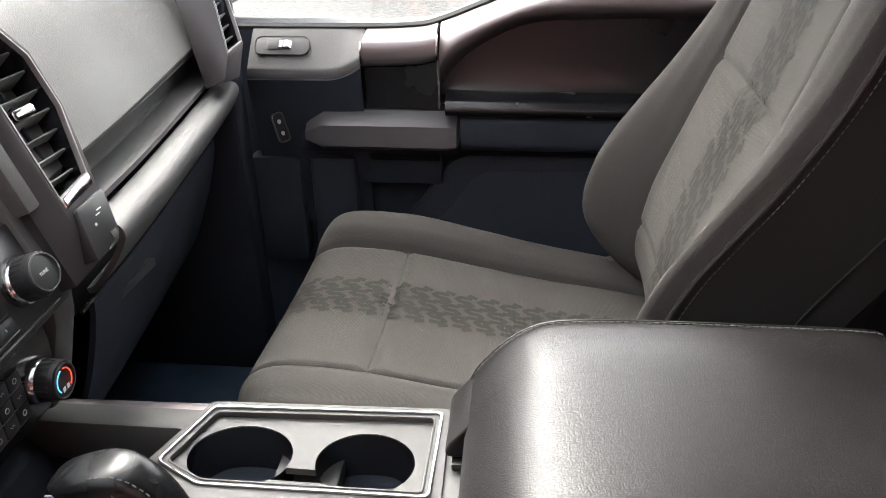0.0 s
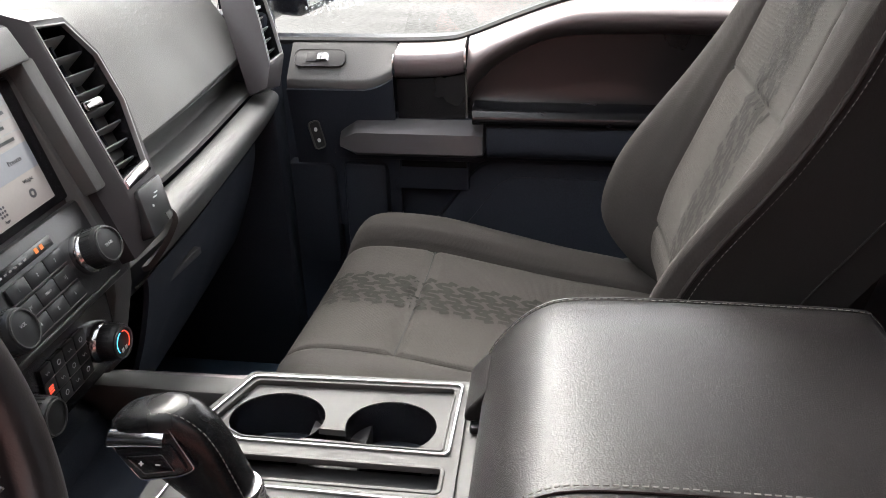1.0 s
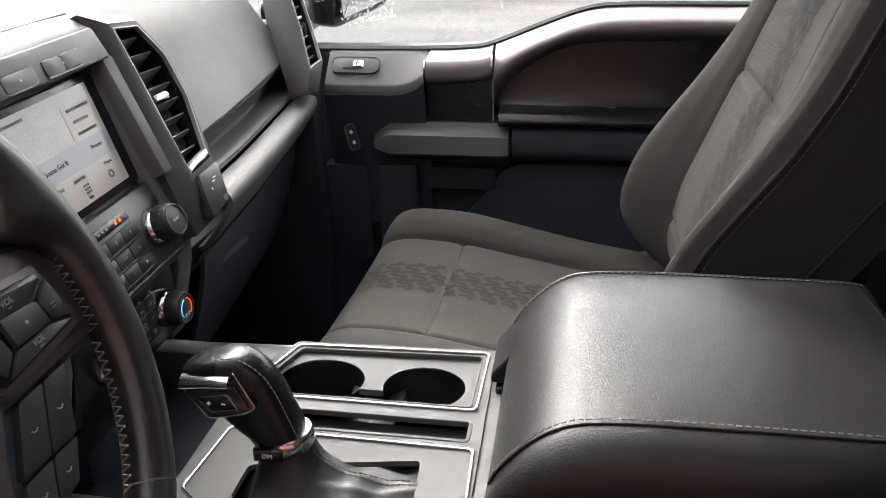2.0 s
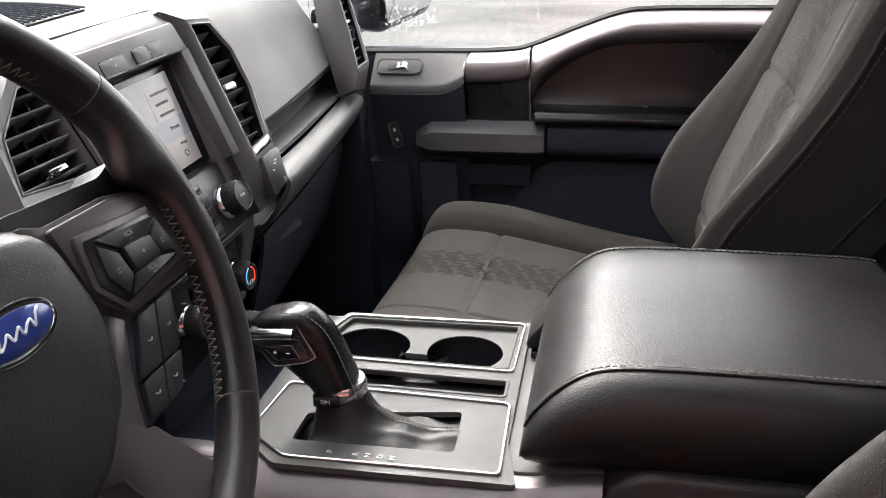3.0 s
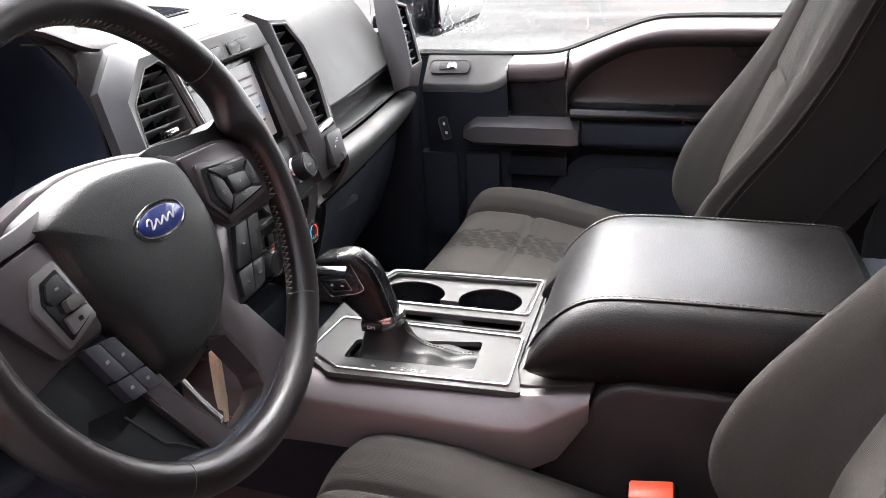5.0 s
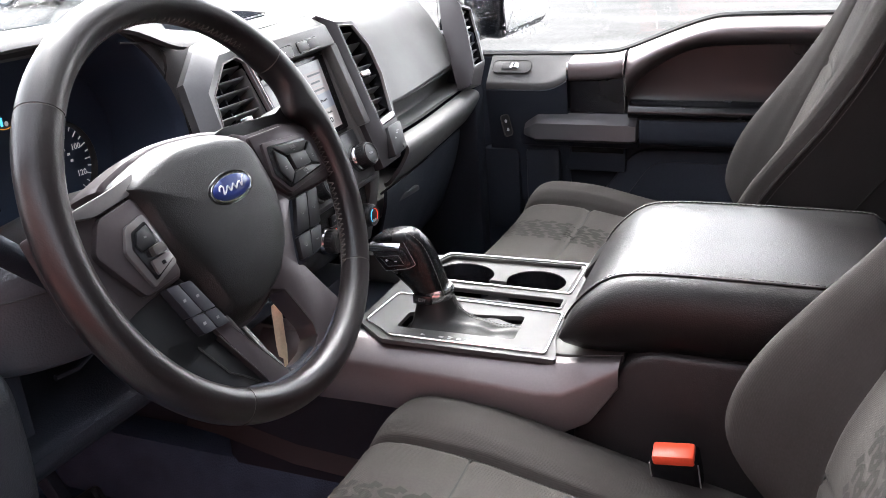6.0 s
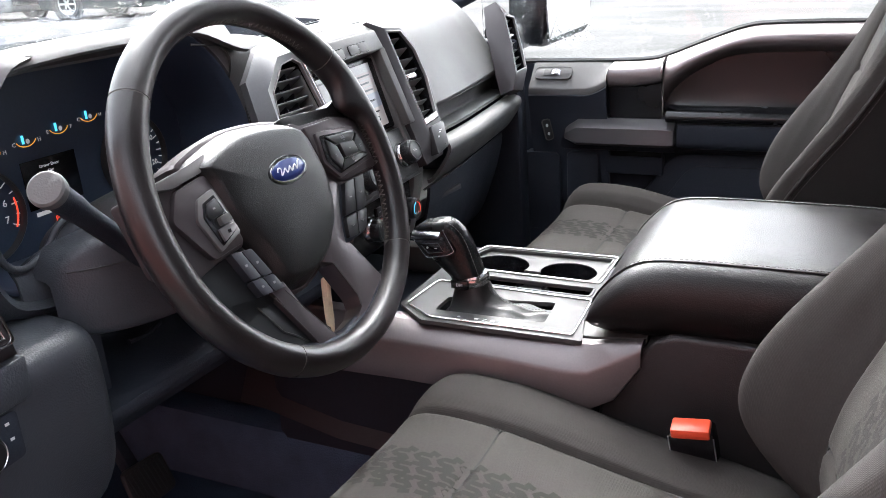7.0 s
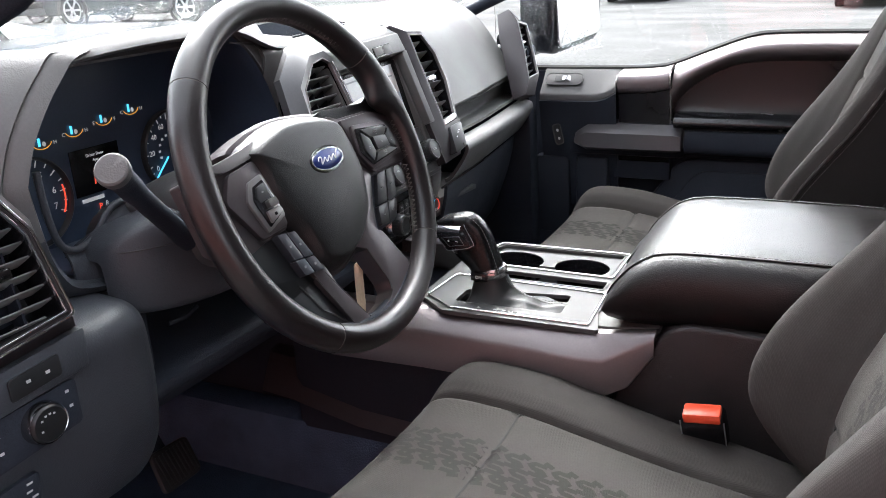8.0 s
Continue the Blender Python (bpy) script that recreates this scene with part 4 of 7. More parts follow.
# pill buttons above the screen
for y0, y1, splits in ((0.544, 0.590, 1), (0.606, 0.663, 2)):
    _, v_ = fp(0, 1.352)
    out_ = [(y0, v_ - 0.0075), (y1, v_ - 0.0075), (y1, v_ + 0.0075), (y0, v_ + 0.0075)]
    pill = part("pill_seat", prism(rounded(inset(out_, -0.0011), 0.005), 0.003, 0.0046, 0.0, FACE), BLACK_GLOSS, dash, "black surround of the pill buttons")
    for k in range(splits):
        a, b = y0 + (y1 - y0) * k / splits + (0.0004 if k else 0), y0 + (y1 - y0) * (k + 1) / splits - (0.0004 if k < splits - 1 else 0)
        part("pill_button", prism(rounded([(a, v_ - 0.0073), (b, v_ - 0.0073), (b, v_ + 0.0073), (a, v_ + 0.0073)], 0.004), 0.003, 0.0046 + 0.0008 * splits, 0.0006, FACE), STACK_GREY, pill)
    part("mark", box(((y0 + y1) / 2 - 0.0008, v_ - 0.0008, 0.0062), ((y0 + y1) / 2 + 0.0008, v_ + 0.0008, 0.0064), 0, FACE), WHITE_MARK, pill)

# ---- centre console ----
con = thing("centre_console", (0.1, 0.6, 0.6), "gunmetal and silver centre console with two cup holders", "console")
PZ = 1.007
TOPM = Matrix.Translation((0, 0, PZ))


# side panels: a sloping shoulder, then a flat flank
for s, nm in ((-1, "side_panel"), (1, "side_panel")):
    rows = []
    for out, (x, top, crease, bot) in zip((1, 1, 1, 1, 0.9, 0.6, 0.3), ((-0.30, 0.996, 0.978, 0.912), (-0.14, 1.001, 0.981, 0.918), (0.02, 1.003, 0.979, 0.918), (0.09, 1.003, 0.976, 0.920), (0.124, 1.005, 0.977, 0.920), (0.156, 1.011, 0.993, 0.936), (0.188, 1.016, 1.011, 0.985))):
        y1 = 0.445 if s < 0 else 0.748
        rows.append([(x, y1 - s * 0.02, top - 0.004), (x, y1 - s * 0.008, top - 0.001), (x, y1, top - 0.002), (x, y1 + s * 0.026 * out, crease), (x, y1 + s * 0.030 * out, crease - 0.006), (x, y1 + s * 0.026 * out, bot), (x, y1 + s * 0.0, bot - 0.005)])
    part(nm, bevelled(shell(rows, 0.006), 0.0), GUNMETAL, con, "gunmetal console flank")
part("body", box((-0.42, 0.47, 0.6), (0.44, 0.73, 0.955), 0.02), DARK_PLASTIC, con, "dark console body")
# the plate's rear neck runs up under the armrest
part("neck", prism([(0.094, 1.0035), (0.12, 1.004), (0.16, 1.0085), (0.19, 1.0135), (0.19, 0.99), (0.094, 0.96)], 0.466, 0.7465, 0.003, XZ), SATIN, con, "satin grey neck under the armrest")
# rear box, leather covered
part("rear_box", prism(rounded([(0.12, 0.62), (0.50, 0.62), (0.50, 1.03), (0.225, 1.03), (0.20, 1.018), (0.135, 0.925)], 0.02), 0.444, 0.755, 0.022, XZ, 4), BOX_VINYL, con, "black grained box under the armrest")
# the silver plate, with openings for the cups, the slot and the gear gate
CUPS = ((-0.088, 0.676, 0.0475, 0.041), (0.026, 0.675, 0.0445, 0.040))


def cups_outline():
    """One opening: two round wells joined by a notch on the driver's side."""
    (ax, ay, arx, ary), (bx, by, brx, bry) = CUPS
    left = [(ax + arx * math.cos(radians(a)), ay + ary * math.sin(radians(a))) for a in np.linspace(-44, -378, 48)]
    right = [(bx + brx * math.cos(radians(a)), by + bry * math.sin(radians(a))) for a in np.linspace(198, -134, 48)]
    return left + right


def plate_with_holes(outer, holes, h0, h1, m):
    """A flat plate with openings, made by filling between outlines."""
    bm = bmesh.new()
    edges = []
    for loop in (outer, *holes):
        vs = [bm.verts.new((x, y, h1)) for x, y in loop]
        edges += [bm.edges.new((vs[i], vs[(i + 1) % len(vs)])) for i in range(len(vs))]
    bmesh.ops.triangle_fill(bm, use_beauty=True, use_dissolve=False, edges=edges)
    made = bmesh.ops.extrude_face_region(bm, geom=bm.faces[:])
    for v in made["geom"]:
        if isinstance(v, bmesh.types.BMVert):
            v.co.z = h0
    bmesh.ops.recalc_face_normals(bm, faces=bm.faces)
    bm.transform(m)
    return bm


cupf = [(-0.112, 0.6295), (0.0885, 0.6295), (0.0905, 0.7445), (-0.1315, 0.7365), (-0.157, 0.655)]
slotp = rounded([(-0.105, 0.582), (0.084, 0.582), (0.084, 0.612), (-0.105, 0.612)], 0.004)
gearf = [(-0.109, 0.4455), (0.098, 0.4515), (0.0935, 0.569), (-0.150, 0.573), (-0.158, 0.478)]
gate = rounded([(-0.110, 0.474), (0.050, 0.480), (0.046, 0.547), (-0.110, 0.520)], 0.006)
plate_outer = [(-0.115, 0.436), (0.113, 0.442), (0.0985, 0.5), (0.0965, 0.752), (-0.136, 0.745), (-0.168, 0.65), (-0.168, 0.478)]
part("top_plate", plate_with_holes(rounded(plate_outer, 0.006), [rounded(inset(cupf, 0.008), 0.004), slotp, gate], -0.006, 0.0, TOPM), SATIN, con, "satin silver console plate", 30)
part("cup_tray", plate_with_holes(rounded(inset(cupf, 0.0075), 0.004), [cups_outline()], -0.012, -0.005, TOPM), SATIN, con, "silver cup holder tray", 30)
for poly, nm in ((cupf, "chrome_frame"), (gearf, "chrome_frame")):
    part(nm, collar(rounded(inset(poly, -0.0001), 0.006), rounded(inset(poly, 0.0026), 0.006), -0.002, 0.003, 0.0012, TOPM), CHROME, con, "raised chrome frame")
part("chrome_frame", collar(rounded(inset(cupf, 0.0065), 0.005), rounded(inset(cupf, 0.0085), 0.005), -0.004, 0.0012, 0.0006, TOPM), SATIN, con, "inner silver step")
for cx, cy, rx, ry in CUPS:
    cup = part("cup_well", lathe([(1.0, 0.0), (0.96, -0.06), (0.9, -0.075), (0, -0.076)], 40, Matrix.Translation((cx, cy, PZ - 0.006)) @ Matrix.Diagonal((rx, ry, 1, 1))), BLACK_GLOSS, con, "deep black cup holder")
    for a in (212, 328):
        part("cup_grip", box((-0.006, -0.004, -0.055), (0.006, 0.003, -0.02), 0.002, Matrix.Translation((cx + rx * 0.9 * math.cos(radians(a)), cy + ry * 0.9 * math.sin(radians(a)), PZ)) @ Matrix.Rotation(radians(a + 90), 4, "Z")), DARK_PLASTIC, cup)
part("cup_notch", box((-0.06, 0.632, -0.05), (0.0, 0.71, -0.03), 0.001, TOPM), RUBBER, con)
part("slot_well", box((-0.12, 0.574, -0.06), (0.092, 0.62, -0.016), 0.0, TOPM), RUBBER, con)
part("gate_well", box((-0.13, 0.462, -0.05), (0.06, 0.56, -0.04), 0.0, TOPM), RUBBER, con)
part("slot_lip", collar(rounded(inset(slotp, -0.003), 0.002, 1), rounded(inset(slotp, 0.001), 0.002, 1), -0.004, 0.0012, 0.0008, TOPM), SATIN, con)
for x, ch in ((-0.066, "P"), (-0.041, "R"), (-0.029, "N"), (-0.017, "D"), (-0.005, "M")):
    writing("lettering", ch, 0.0085, plane_matrix((x, 0.461, PZ + 0.0006), (0, 1, 0), (-1, 0, 0)), WHITE_MARK, con)
# open tray ahead of the plate
part("front_tray", box((-0.30, 0.50, 0.93), (-0.165, 0.70, 0.955), 0.004), RUBBER, con, "black open tray under the stack")
part("tray_rail", box((-0.32, 0.703, 0.96), (-0.13, 0.734, 1.006), 0.004), SATIN, con, "satin silver side rail")
part("tray_rail", box((-0.32, 0.445, 0.96), (-0.14, 0.47, 1.0), 0.004), GUNMETAL, con)

def interp_lin(table, x):
    for (a, va), (b, vb) in zip(table, table[1:]):
        if x <= b:
            return va + (vb - va) * (x - a) / (b - a)
    return table[-1][1]


# ---- armrest lid ----
lid = thing("armrest", (0.3, 0.6, 1.01), "black grained leather armrest lid with pale stitching", "armrest")
TOPL = curve_pts([(0.114, 1.036), (0.118, 1.050), (0.128, 1.067), (0.146, 1.088), (0.168, 1.105), (0.195, 1.1135), (0.25, 1.117), (0.36, 1.118), (0.452, 1.1175), (0.470, 1.112), (0.484, 1.095), (0.49, 1.06)], 5)
LOW = ((0.114, 1.030), (0.12, 1.019), (0.145, 1.012), (0.24, 1.015), (0.49, 1.024))


def lid_ring(x, zt, side=0.0):
    zb = interp_lin(LOW, x)
    h = max(0.004, zt - zb)
    f = min(1.0, (x - 0.104) / 0.05)
    loop = []
    for y, k in ((0.478, 1.0), (0.470, 0.985), (0.459, 0.93), (0.450, 0.82), (0.4445, 0.66), (0.443, 0.48), (0.447, 0.28), (0.457, 0.10), (0.472, 0.0), (0.60, -0.02), (0.738, 0.0), (0.75, 0.1), (0.757, 0.3), (0.758, 0.6), (0.755, 0.85), (0.750, 0.96), (0.743, 1.0), (0.68, 1.012), (0.61, 1.016), (0.54, 1.012)):
        yy = 0.6 + (y - 0.6) * (1 - 0.05 * (1 - f) ** 2)
        loop.append((x, yy, zb + h * k))
    return loop


part("lid", loft([lid_ring(p.x, p.y) for p in TOPL]), LEATHER, lid, "", 60)
for y in (0.475, 0.7465):
    line = [(p.x - 0.0008, y, p.y + 0.0006) for p in TOPL[4:50]]
    part("piping", tube(line, 0.0013, 6), LEATHER, lid)
    part("stitching", stitches([(x, yy + (-0.004 if yy > 0.6 else 0.004), z + 0.0012) for x, yy, z in line], 0.004, 0.0025, 0.0006), THREAD, lid, "pale grey stitching")
part("tongue", prism([(0.0985, 1.0135), (0.0965, 1.019), (0.1, 1.027), (0.112, 1.042), (0.128, 1.062), (0.15, 1.075), (0.15, 1.0135)], 0.675, 0.752, 0.004, XZ, 3), LEATHER, lid, "padded pull tongue", 60)
part("latch", box((0.103, 0.668, 1.0045), (0.124, 0.735, 1.0125), 0.002), BLACK_GLOSS, lid, "black release latch")
rear = part("rear_cap", box((0.475, 0.462, 0.99), (0.62, 0.75, 1.085), 0.02), DARK_PLASTIC, lid, "dark rear cap")

# ---- gear lever ----
lev = thing("gear_lever", (-0.07, 0.52, 1.0), "black leather gear lever with chrome thumb button", "lever")
rows = []
# the grip leans forward from the neck to a long nose
outline_front = curve_pts([(-0.094, 1.026), (-0.100, 1.045), (-0.113, 1.056), (-0.127, 1.068), (-0.141, 1.083), (-0.152, 1.098), (-0.156, 1.112)], 4)
outline_back = curve_pts([(-0.048, 1.030), (-0.053, 1.050), (-0.061, 1.074), (-0.070, 1.098), (-0.082, 1.117), (-0.103, 1.129), (-0.138, 1.123)], 4)
for i, (a, b) in enumerate(zip(outline_front, outline_back)):
    c, h = (a + b) / 2, (b - a) / 2
    t = i / (len(outline_front) - 1)
    w = 0.0235 * (1 - 0.12 * t) if t < 0.9 else 0.0235 * (0.88 - 3.2 * (t - 0.9))
    ring = []
    for k in range(24):
        ang = 2 * math.pi * k / 24
        ca, sa = math.cos(ang), math.sin(ang)
        q = 0.72
        e = math.copysign(abs(ca) ** q, ca)
        g = math.copysign(abs(sa) ** q, sa)
        p = c + h * e
        ring.append((p.x, 0.52 + w * g, p.y))
    rows.append(ring)
part("grip", loft(rows), LEVER_BLACK, lev, "smooth black leather grip", 60)
part("stitching", stitches([(p.x, 0.504, p.y + 0.0005) for p in outline_back[2:23]], 0.003, 0.0022, 0.0005), DARK_THREAD, lev, "grey stitching")
# the thumb panel leans back a little; local x along the lever, y up, z out to the driver
BTN = plane_matrix((-0.117, 0.4975, 1.098), (1, 0, 0), (0, 0.30, 0.95))


def bt(pts):
    return [(x + 0.117, (z - 1.098) * 1.05) for x, z in pts]


bezel = bt([(-0.151, 1.103), (-0.139, 1.090), (-0.126, 1.077), (-0.094, 1.083), (-0.083, 1.089), (-0.106, 1.120), (-0.127, 1.116)])
pb = part("thumb_panel", prism(rounded(bezel, 0.004), -0.012, 0.0022, 0.002, BTN, 3), BLACK_GLOSS, lev, "black thumb panel with a chrome outline")
ring_out = rounded(bezel, 0.004)
part("panel_edge", collar(ring_out, inset(ring_out, 0.0013), 0.0, 0.0032, 0.0004, BTN), BRIGHT_CHROME, pb, "thin chrome outline")
part("thumb_face", prism(rounded(bt([(-0.146, 1.099), (-0.136, 1.089), (-0.124, 1.080), (-0.096, 1.085), (-0.089, 1.089), (-0.102, 1.106), (-0.124, 1.104)]), 0.003), -0.002, 0.0046, 0.0006, BTN), BLACK_GLOSS, pb)
btn = rounded(bt([(-0.137, 1.0955), (-0.122, 1.0835), (-0.098, 1.0875), (-0.108, 1.0995)]), 0.002)
part("button_frame", collar(btn, inset(btn, 0.0012), 0.004, 0.0058, 0.0003, BTN), CHROME, pb)
part("thumb_button", prism(inset(btn, 0.0014), 0.0, 0.0062, 0.0005, BTN), BLACK_GLOSS, pb)
for x in (-0.007, 0.006):
    part("mark", box((x - 0.0018, -0.0072, 0.006), (x + 0.0018, -0.0064, 0.0067), 0, BTN), WHITE_MARK, pb)
part("mark", box((-0.0074, -0.0086, 0.006), (-0.0066, -0.0050, 0.0067), 0, BTN), WHITE_MARK, pb)
strip = []
for k in range(11):
    f = k / 10
    x, zl = -0.152 + 0.044 * f, 1.099 + 0.004 * math.sin(1.5 * f)
    strip.append([(x, 0.494, zl + 0.003), (x, 0.494, zl + 0.005), (x, 0.4955, zl + 0.008), (x, 0.499, zl + 0.0115), (x, 0.503, zl + 0.013)])
part("thumb_cap", shell(strip, 0.003), BRIGHT_CHROME, pb, "bright chrome upper band", 60)
part("collar", loft([[(-0.0705 + 0.0265 * math.cos(a) * s, 0.52 + 0.0255 * math.sin(a) * s, z + 0.1 * 0.0265 * math.cos(a)) for a in np.linspace(0, 2 * math.pi, 28, endpoint=False)] for z, s in ((1.032, 0.9), (1.035, 0.97), (1.046, 0.94), (1.050, 0.86))]), CHROME, lev, "chrome neck collar")
part("collar_badge", box((-0.092, 0.4925, 1.034), (-0.066, 0.4965, 1.0465), 0.001), BLACK_GLOSS, lev)
writing("lettering", "DM", 0.0065, plane_matrix((-0.079, 0.4922, 1.0402), (1, 0, 0), (0, 0, 1)), WHITE_MARK, lev)
# the boot: creased leather falling into the gate
def boot_z(x, y):
    """Height of the slack leather: a steep neck, then a ridge that trails back over folds."""
    r = math.hypot((x + 0.0705) / 1.08, y - 0.52)
    neck = 0.044 * math.exp(-(max(0.0, r - 0.021) / 0.0125) ** 1.15)
    u = max(0.0, min(1.0, (x + 0.06) / 0.105))
    yr = 0.5175 - 0.004 * u
    ridge = (0.021 * (1 - u) ** 1.5 + 0.0095) * max(0.0, 1 - abs(y - yr) / 0.05) ** 1.25 * min(1.0, max(0.0, (x + 0.09) / 0.03))
    folds = 0.0020 * math.sin(70 * x + 95 * y) + 0.0013 * math.sin(150 * x - 60 * y + 1.0) + 0.0016 * math.exp(-((y - 0.494 - 0.12 * (x + 0.05)) / 0.004) ** 2)
    z = 0.9915 + max(neck, ridge) + 0.25 * min(neck, ridge) + folds * (1 - min(1.0, neck / 0.03)) + 0.004
    if y > 0.535 and x > -0.02:
        z -= 0.006 * math.sin(math.pi * min(1.0, (x + 0.02) / 0.06))
    return z - (0.016 if x < -0.092 else 0.0) * min(1.0, (-0.092 - x) / 0.01)


BX, BY = np.linspace(-0.112, 0.052, 60), np.linspace(0.470, 0.550, 40)
part("boot", shell([[(x, y, boot_z(x, y)) for y in BY] for x in BX], 0.002), BOOT, lev, "creased black leather boot", 70)
for off in (-0.0025, 0.0025):
    seam = [(x, 0.5175 - 0.004 * (x + 0.06) / 0.105 + off, boot_z(x, 0.5175 - 0.004 * (x + 0.06) / 0.105 + off) + 0.0008) for x in np.linspace(-0.044, 0.044, 30)]
    part("boot_stitching", stitches(seam, 0.003, 0.002, 0.0005), DARK_THREAD, lev, "grey double stitching on the boot")

# ---- seats ----
HALF = 0.237
CUSH = curve_pts([(-0.085, 0.78), (-0.138, 0.84), (-0.165, 0.885), (-0.167, 0.915), (-0.146, 0.938), (-0.105, 0.948), (-0.02, 0.944), (0.08, 0.928), (0.18, 0.913), (0.27, 0.906), (0.34, 0.90)], 8)
LIFT = ((0, 0.0), (0.35, 0.003), (0.6, 0.014), (0.70, 0.036), (0.80, 0.043), (0.90, 0.032), (0.96, 0.010), (1.0, -0.02), (1.12, -0.085), (1.25, -0.15))


BROAD = ((0, 0.0), (0.35, 0.002), (0.6, 0.012), (0.70, 0.027), (0.78, 0.034), (0.86, 0.036), (0.93, 0.031), (1.0, 0.016), (1.12, -0.048), (1.25, -0.13))
LIFT_KIND = ["passenger"]


def cushion_at(u, s):
    """A point of the cushion: u across (-1.25 to 1.25), s along the profile (0 to 1)."""
    f = s * (len(CUSH) - 1)
    i = min(int(f), len(CUSH) - 2)
    p = CUSH[i].lerp(CUSH[i + 1], f - i)
    au = abs(u)
    on = max(0.0, min(1.0, (s - 0.12) / 0.30))
    on = on * on * (3 - 2 * on)
    lift = interp(LIFT if u < 0 or LIFT_KIND[0] == "passenger" else BROAD, au)
    if u < 0 and LIFT_KIND[0] == "passenger" and lift > 0:
        lift *= 0.4
    lift = lift * on if lift > 0 else lift * (0.4 + 0.6 * on)
    y = math.copysign(HALF * min(au, 1.0) + (0.006 * math.sin(math.pi * min(1, max(0, au - 1) / 0.25)) if au > 1 else 0), u)
    y *= 1 - 0.14 * max(0.0, (s - 0.6) / 0.4) ** 2 * min(1.0, au / 0.5)
    lift *= 1 - 0.35 * max(0.0, (s - 0.6) / 0.4) if lift > 0 else 1
    front = 0.045 * min(1.0, au) ** 5 * (1 - max(0.0, min(1.0, (s - 0.25) / 0.5)))
    z = p.y + lift
    if au <= 1.0:
        z -= 0.008 * math.exp(-(((au - 0.6) * HALF) / 0.004) ** 2)
    if au < 0.6:
        z -= 0.008 * math.exp(-((p.x + 0.022) / 0.005) ** 2)
    return Vector((p.x + front, y, z))


BACK = ((0.0, 0.287), (0.08, 0.283), (0.16, 0.294), (0.26, 0.328), (0.36, 0.366), (0.46, 0.402), (0.60, 0.462), (0.80, 0.552))


def back_at(u, t, recline=0.0, bulge=1.0, inner=1.0):
    """A point of the backrest: u across, t metres up."""
    au = abs(u)
    if inner != 1.0 and u < 0:
        au = au * 0.57 / 0.78 if au < 0.78 else (0.57 + (au - 0.78) * 0.43 / 0.22 if au < 1 else au)
    x = interp(BACK, t) + recline * t
    out = interp(((0, 0.0), (0.4, 0.003), (0.57, 0.008), (0.70, 0.030), (0.80, 0.040), (0.90, 0.030), (0.96, 0.008), (1.0, -0.018), (1.1, -0.09), (1.25, -0.17)), au)
    fade = interp(((0.0, 0.85), (0.12, 1.15), (0.22, 1.0), (0.42, 0.6), (0.7, 0.2)), t)
    if out > 0:
        out *= fade * (bulge if u > 0 else inner)
    # the outer edge leads at the waist and falls back at the shoulder
    k = max(0.0, min(1.0, (au - 0.57) / 0.43))
    out += k * k * (3 - 2 * k) * interp(((0.0, 0.04), (0.1, 0.05), (0.2, 0.04), (0.33, 0.006), (0.43, -0.01), (0.7, -0.02)), t)
    half = interp(((0.0, 0.205), (0.12, 0.216), (0.3, 0.214), (0.5, 0.198), (0.75, 0.17)), t)
    # below, the bolster tucks back to the cushion
    tuck = 0.05 * max(0.0, 1 - t / 0.09) ** 2 * min(1.0, au / 0.6)
    x = x - out * 0.92 + tuck
    if au < 1:
        x += 0.007 * math.exp(-(((au - 0.57) * half) / 0.004) ** 2)
    if au < 0.57:
        x += 0.006 * math.exp(-((t - 0.345) / 0.005) ** 2)
        x += 0.006 * math.exp(-((t - 0.12) / 0.005) ** 2)
    return Vector((x, math.copysign(half * min(abs(u), 1.0), u), 0.90 + t + out * 0.3))


HOOK = ((0.80, 0.24), (0.32, 0.24), (0.12, 0.12), (0.34, 0.0), (0.66, 0.0), (0.88, -0.12), (0.68, -0.24), (0.20, -0.24))
STROKES = [[(x + dx, y + dy) for x, y in HOOK] for dx, dy in ((0.0, 0.0), (0.5, 0.56), (0.5, -0.56))]
STROKES += [[(0.12, s * 0.98), (0.52, s * 0.86)] for s in (1, -1)] + [[(0.92, s * 0.28), (1.12, s * 0.40), (1.02, s * 0.52)] for s in (1, -1)]


def tread(surface, along0, along1, period, half_w, width=0.0074, lift=0.0007):
    """Flat bands of a tyre-tread figure that lie on a surface(along, across)."""
    bm = bmesh.new()
    n = int((along1 - along0) / period)
    for k in range(n):
        for st_ in STROKES:
            pts = [Vector((along0 + (k + a) * period, b * half_w)) for a, b in st_]
            fine = []
            for a, b in zip(pts, pts[1:]):
                m_ = max(2, int((b - a).length / 0.004))
                fine += [a.lerp(b, j / m_) for j in range(m_)]
            fine.append(pts[-1])
            prev = None
            for j, p in enumerate(fine):
                d = (fine[min(j + 1, len(fine) - 1)] - fine[max(j - 1, 0)]).normalized()
                nrm = Vector((-d.y, d.x)) * width / 2
                pair = []
                for q in (p + nrm, p - nrm):
                    c, e1, e2 = surface(q.x, q.y), surface(q.x + 0.001, q.y), surface(q.x, q.y + 0.001)
                    up = (e1 - c).cross(e2 - c).normalized()
                    pair.append((c, up if up.x < up.z + 0.2 else -up))
                cur = [bm.verts.new(c + up * lift) for c, up in pair]
                if prev:
                    bm.faces.new((prev[0], prev[1], cur[1], cur[0]))
                prev = cur
    return bm


CLEN = [0.0]
for a, b in zip(CUSH, CUSH[1:]):
    CLEN.append(CLEN[-1] + (b - a).length)


def s_of(length):
    for i in range(len(CLEN) - 1):
        if length <= CLEN[i + 1]:
            return (i + (length - CLEN[i]) / (CLEN[i + 1] - CLEN[i])) / (len(CLEN) - 1)
    return 1.0


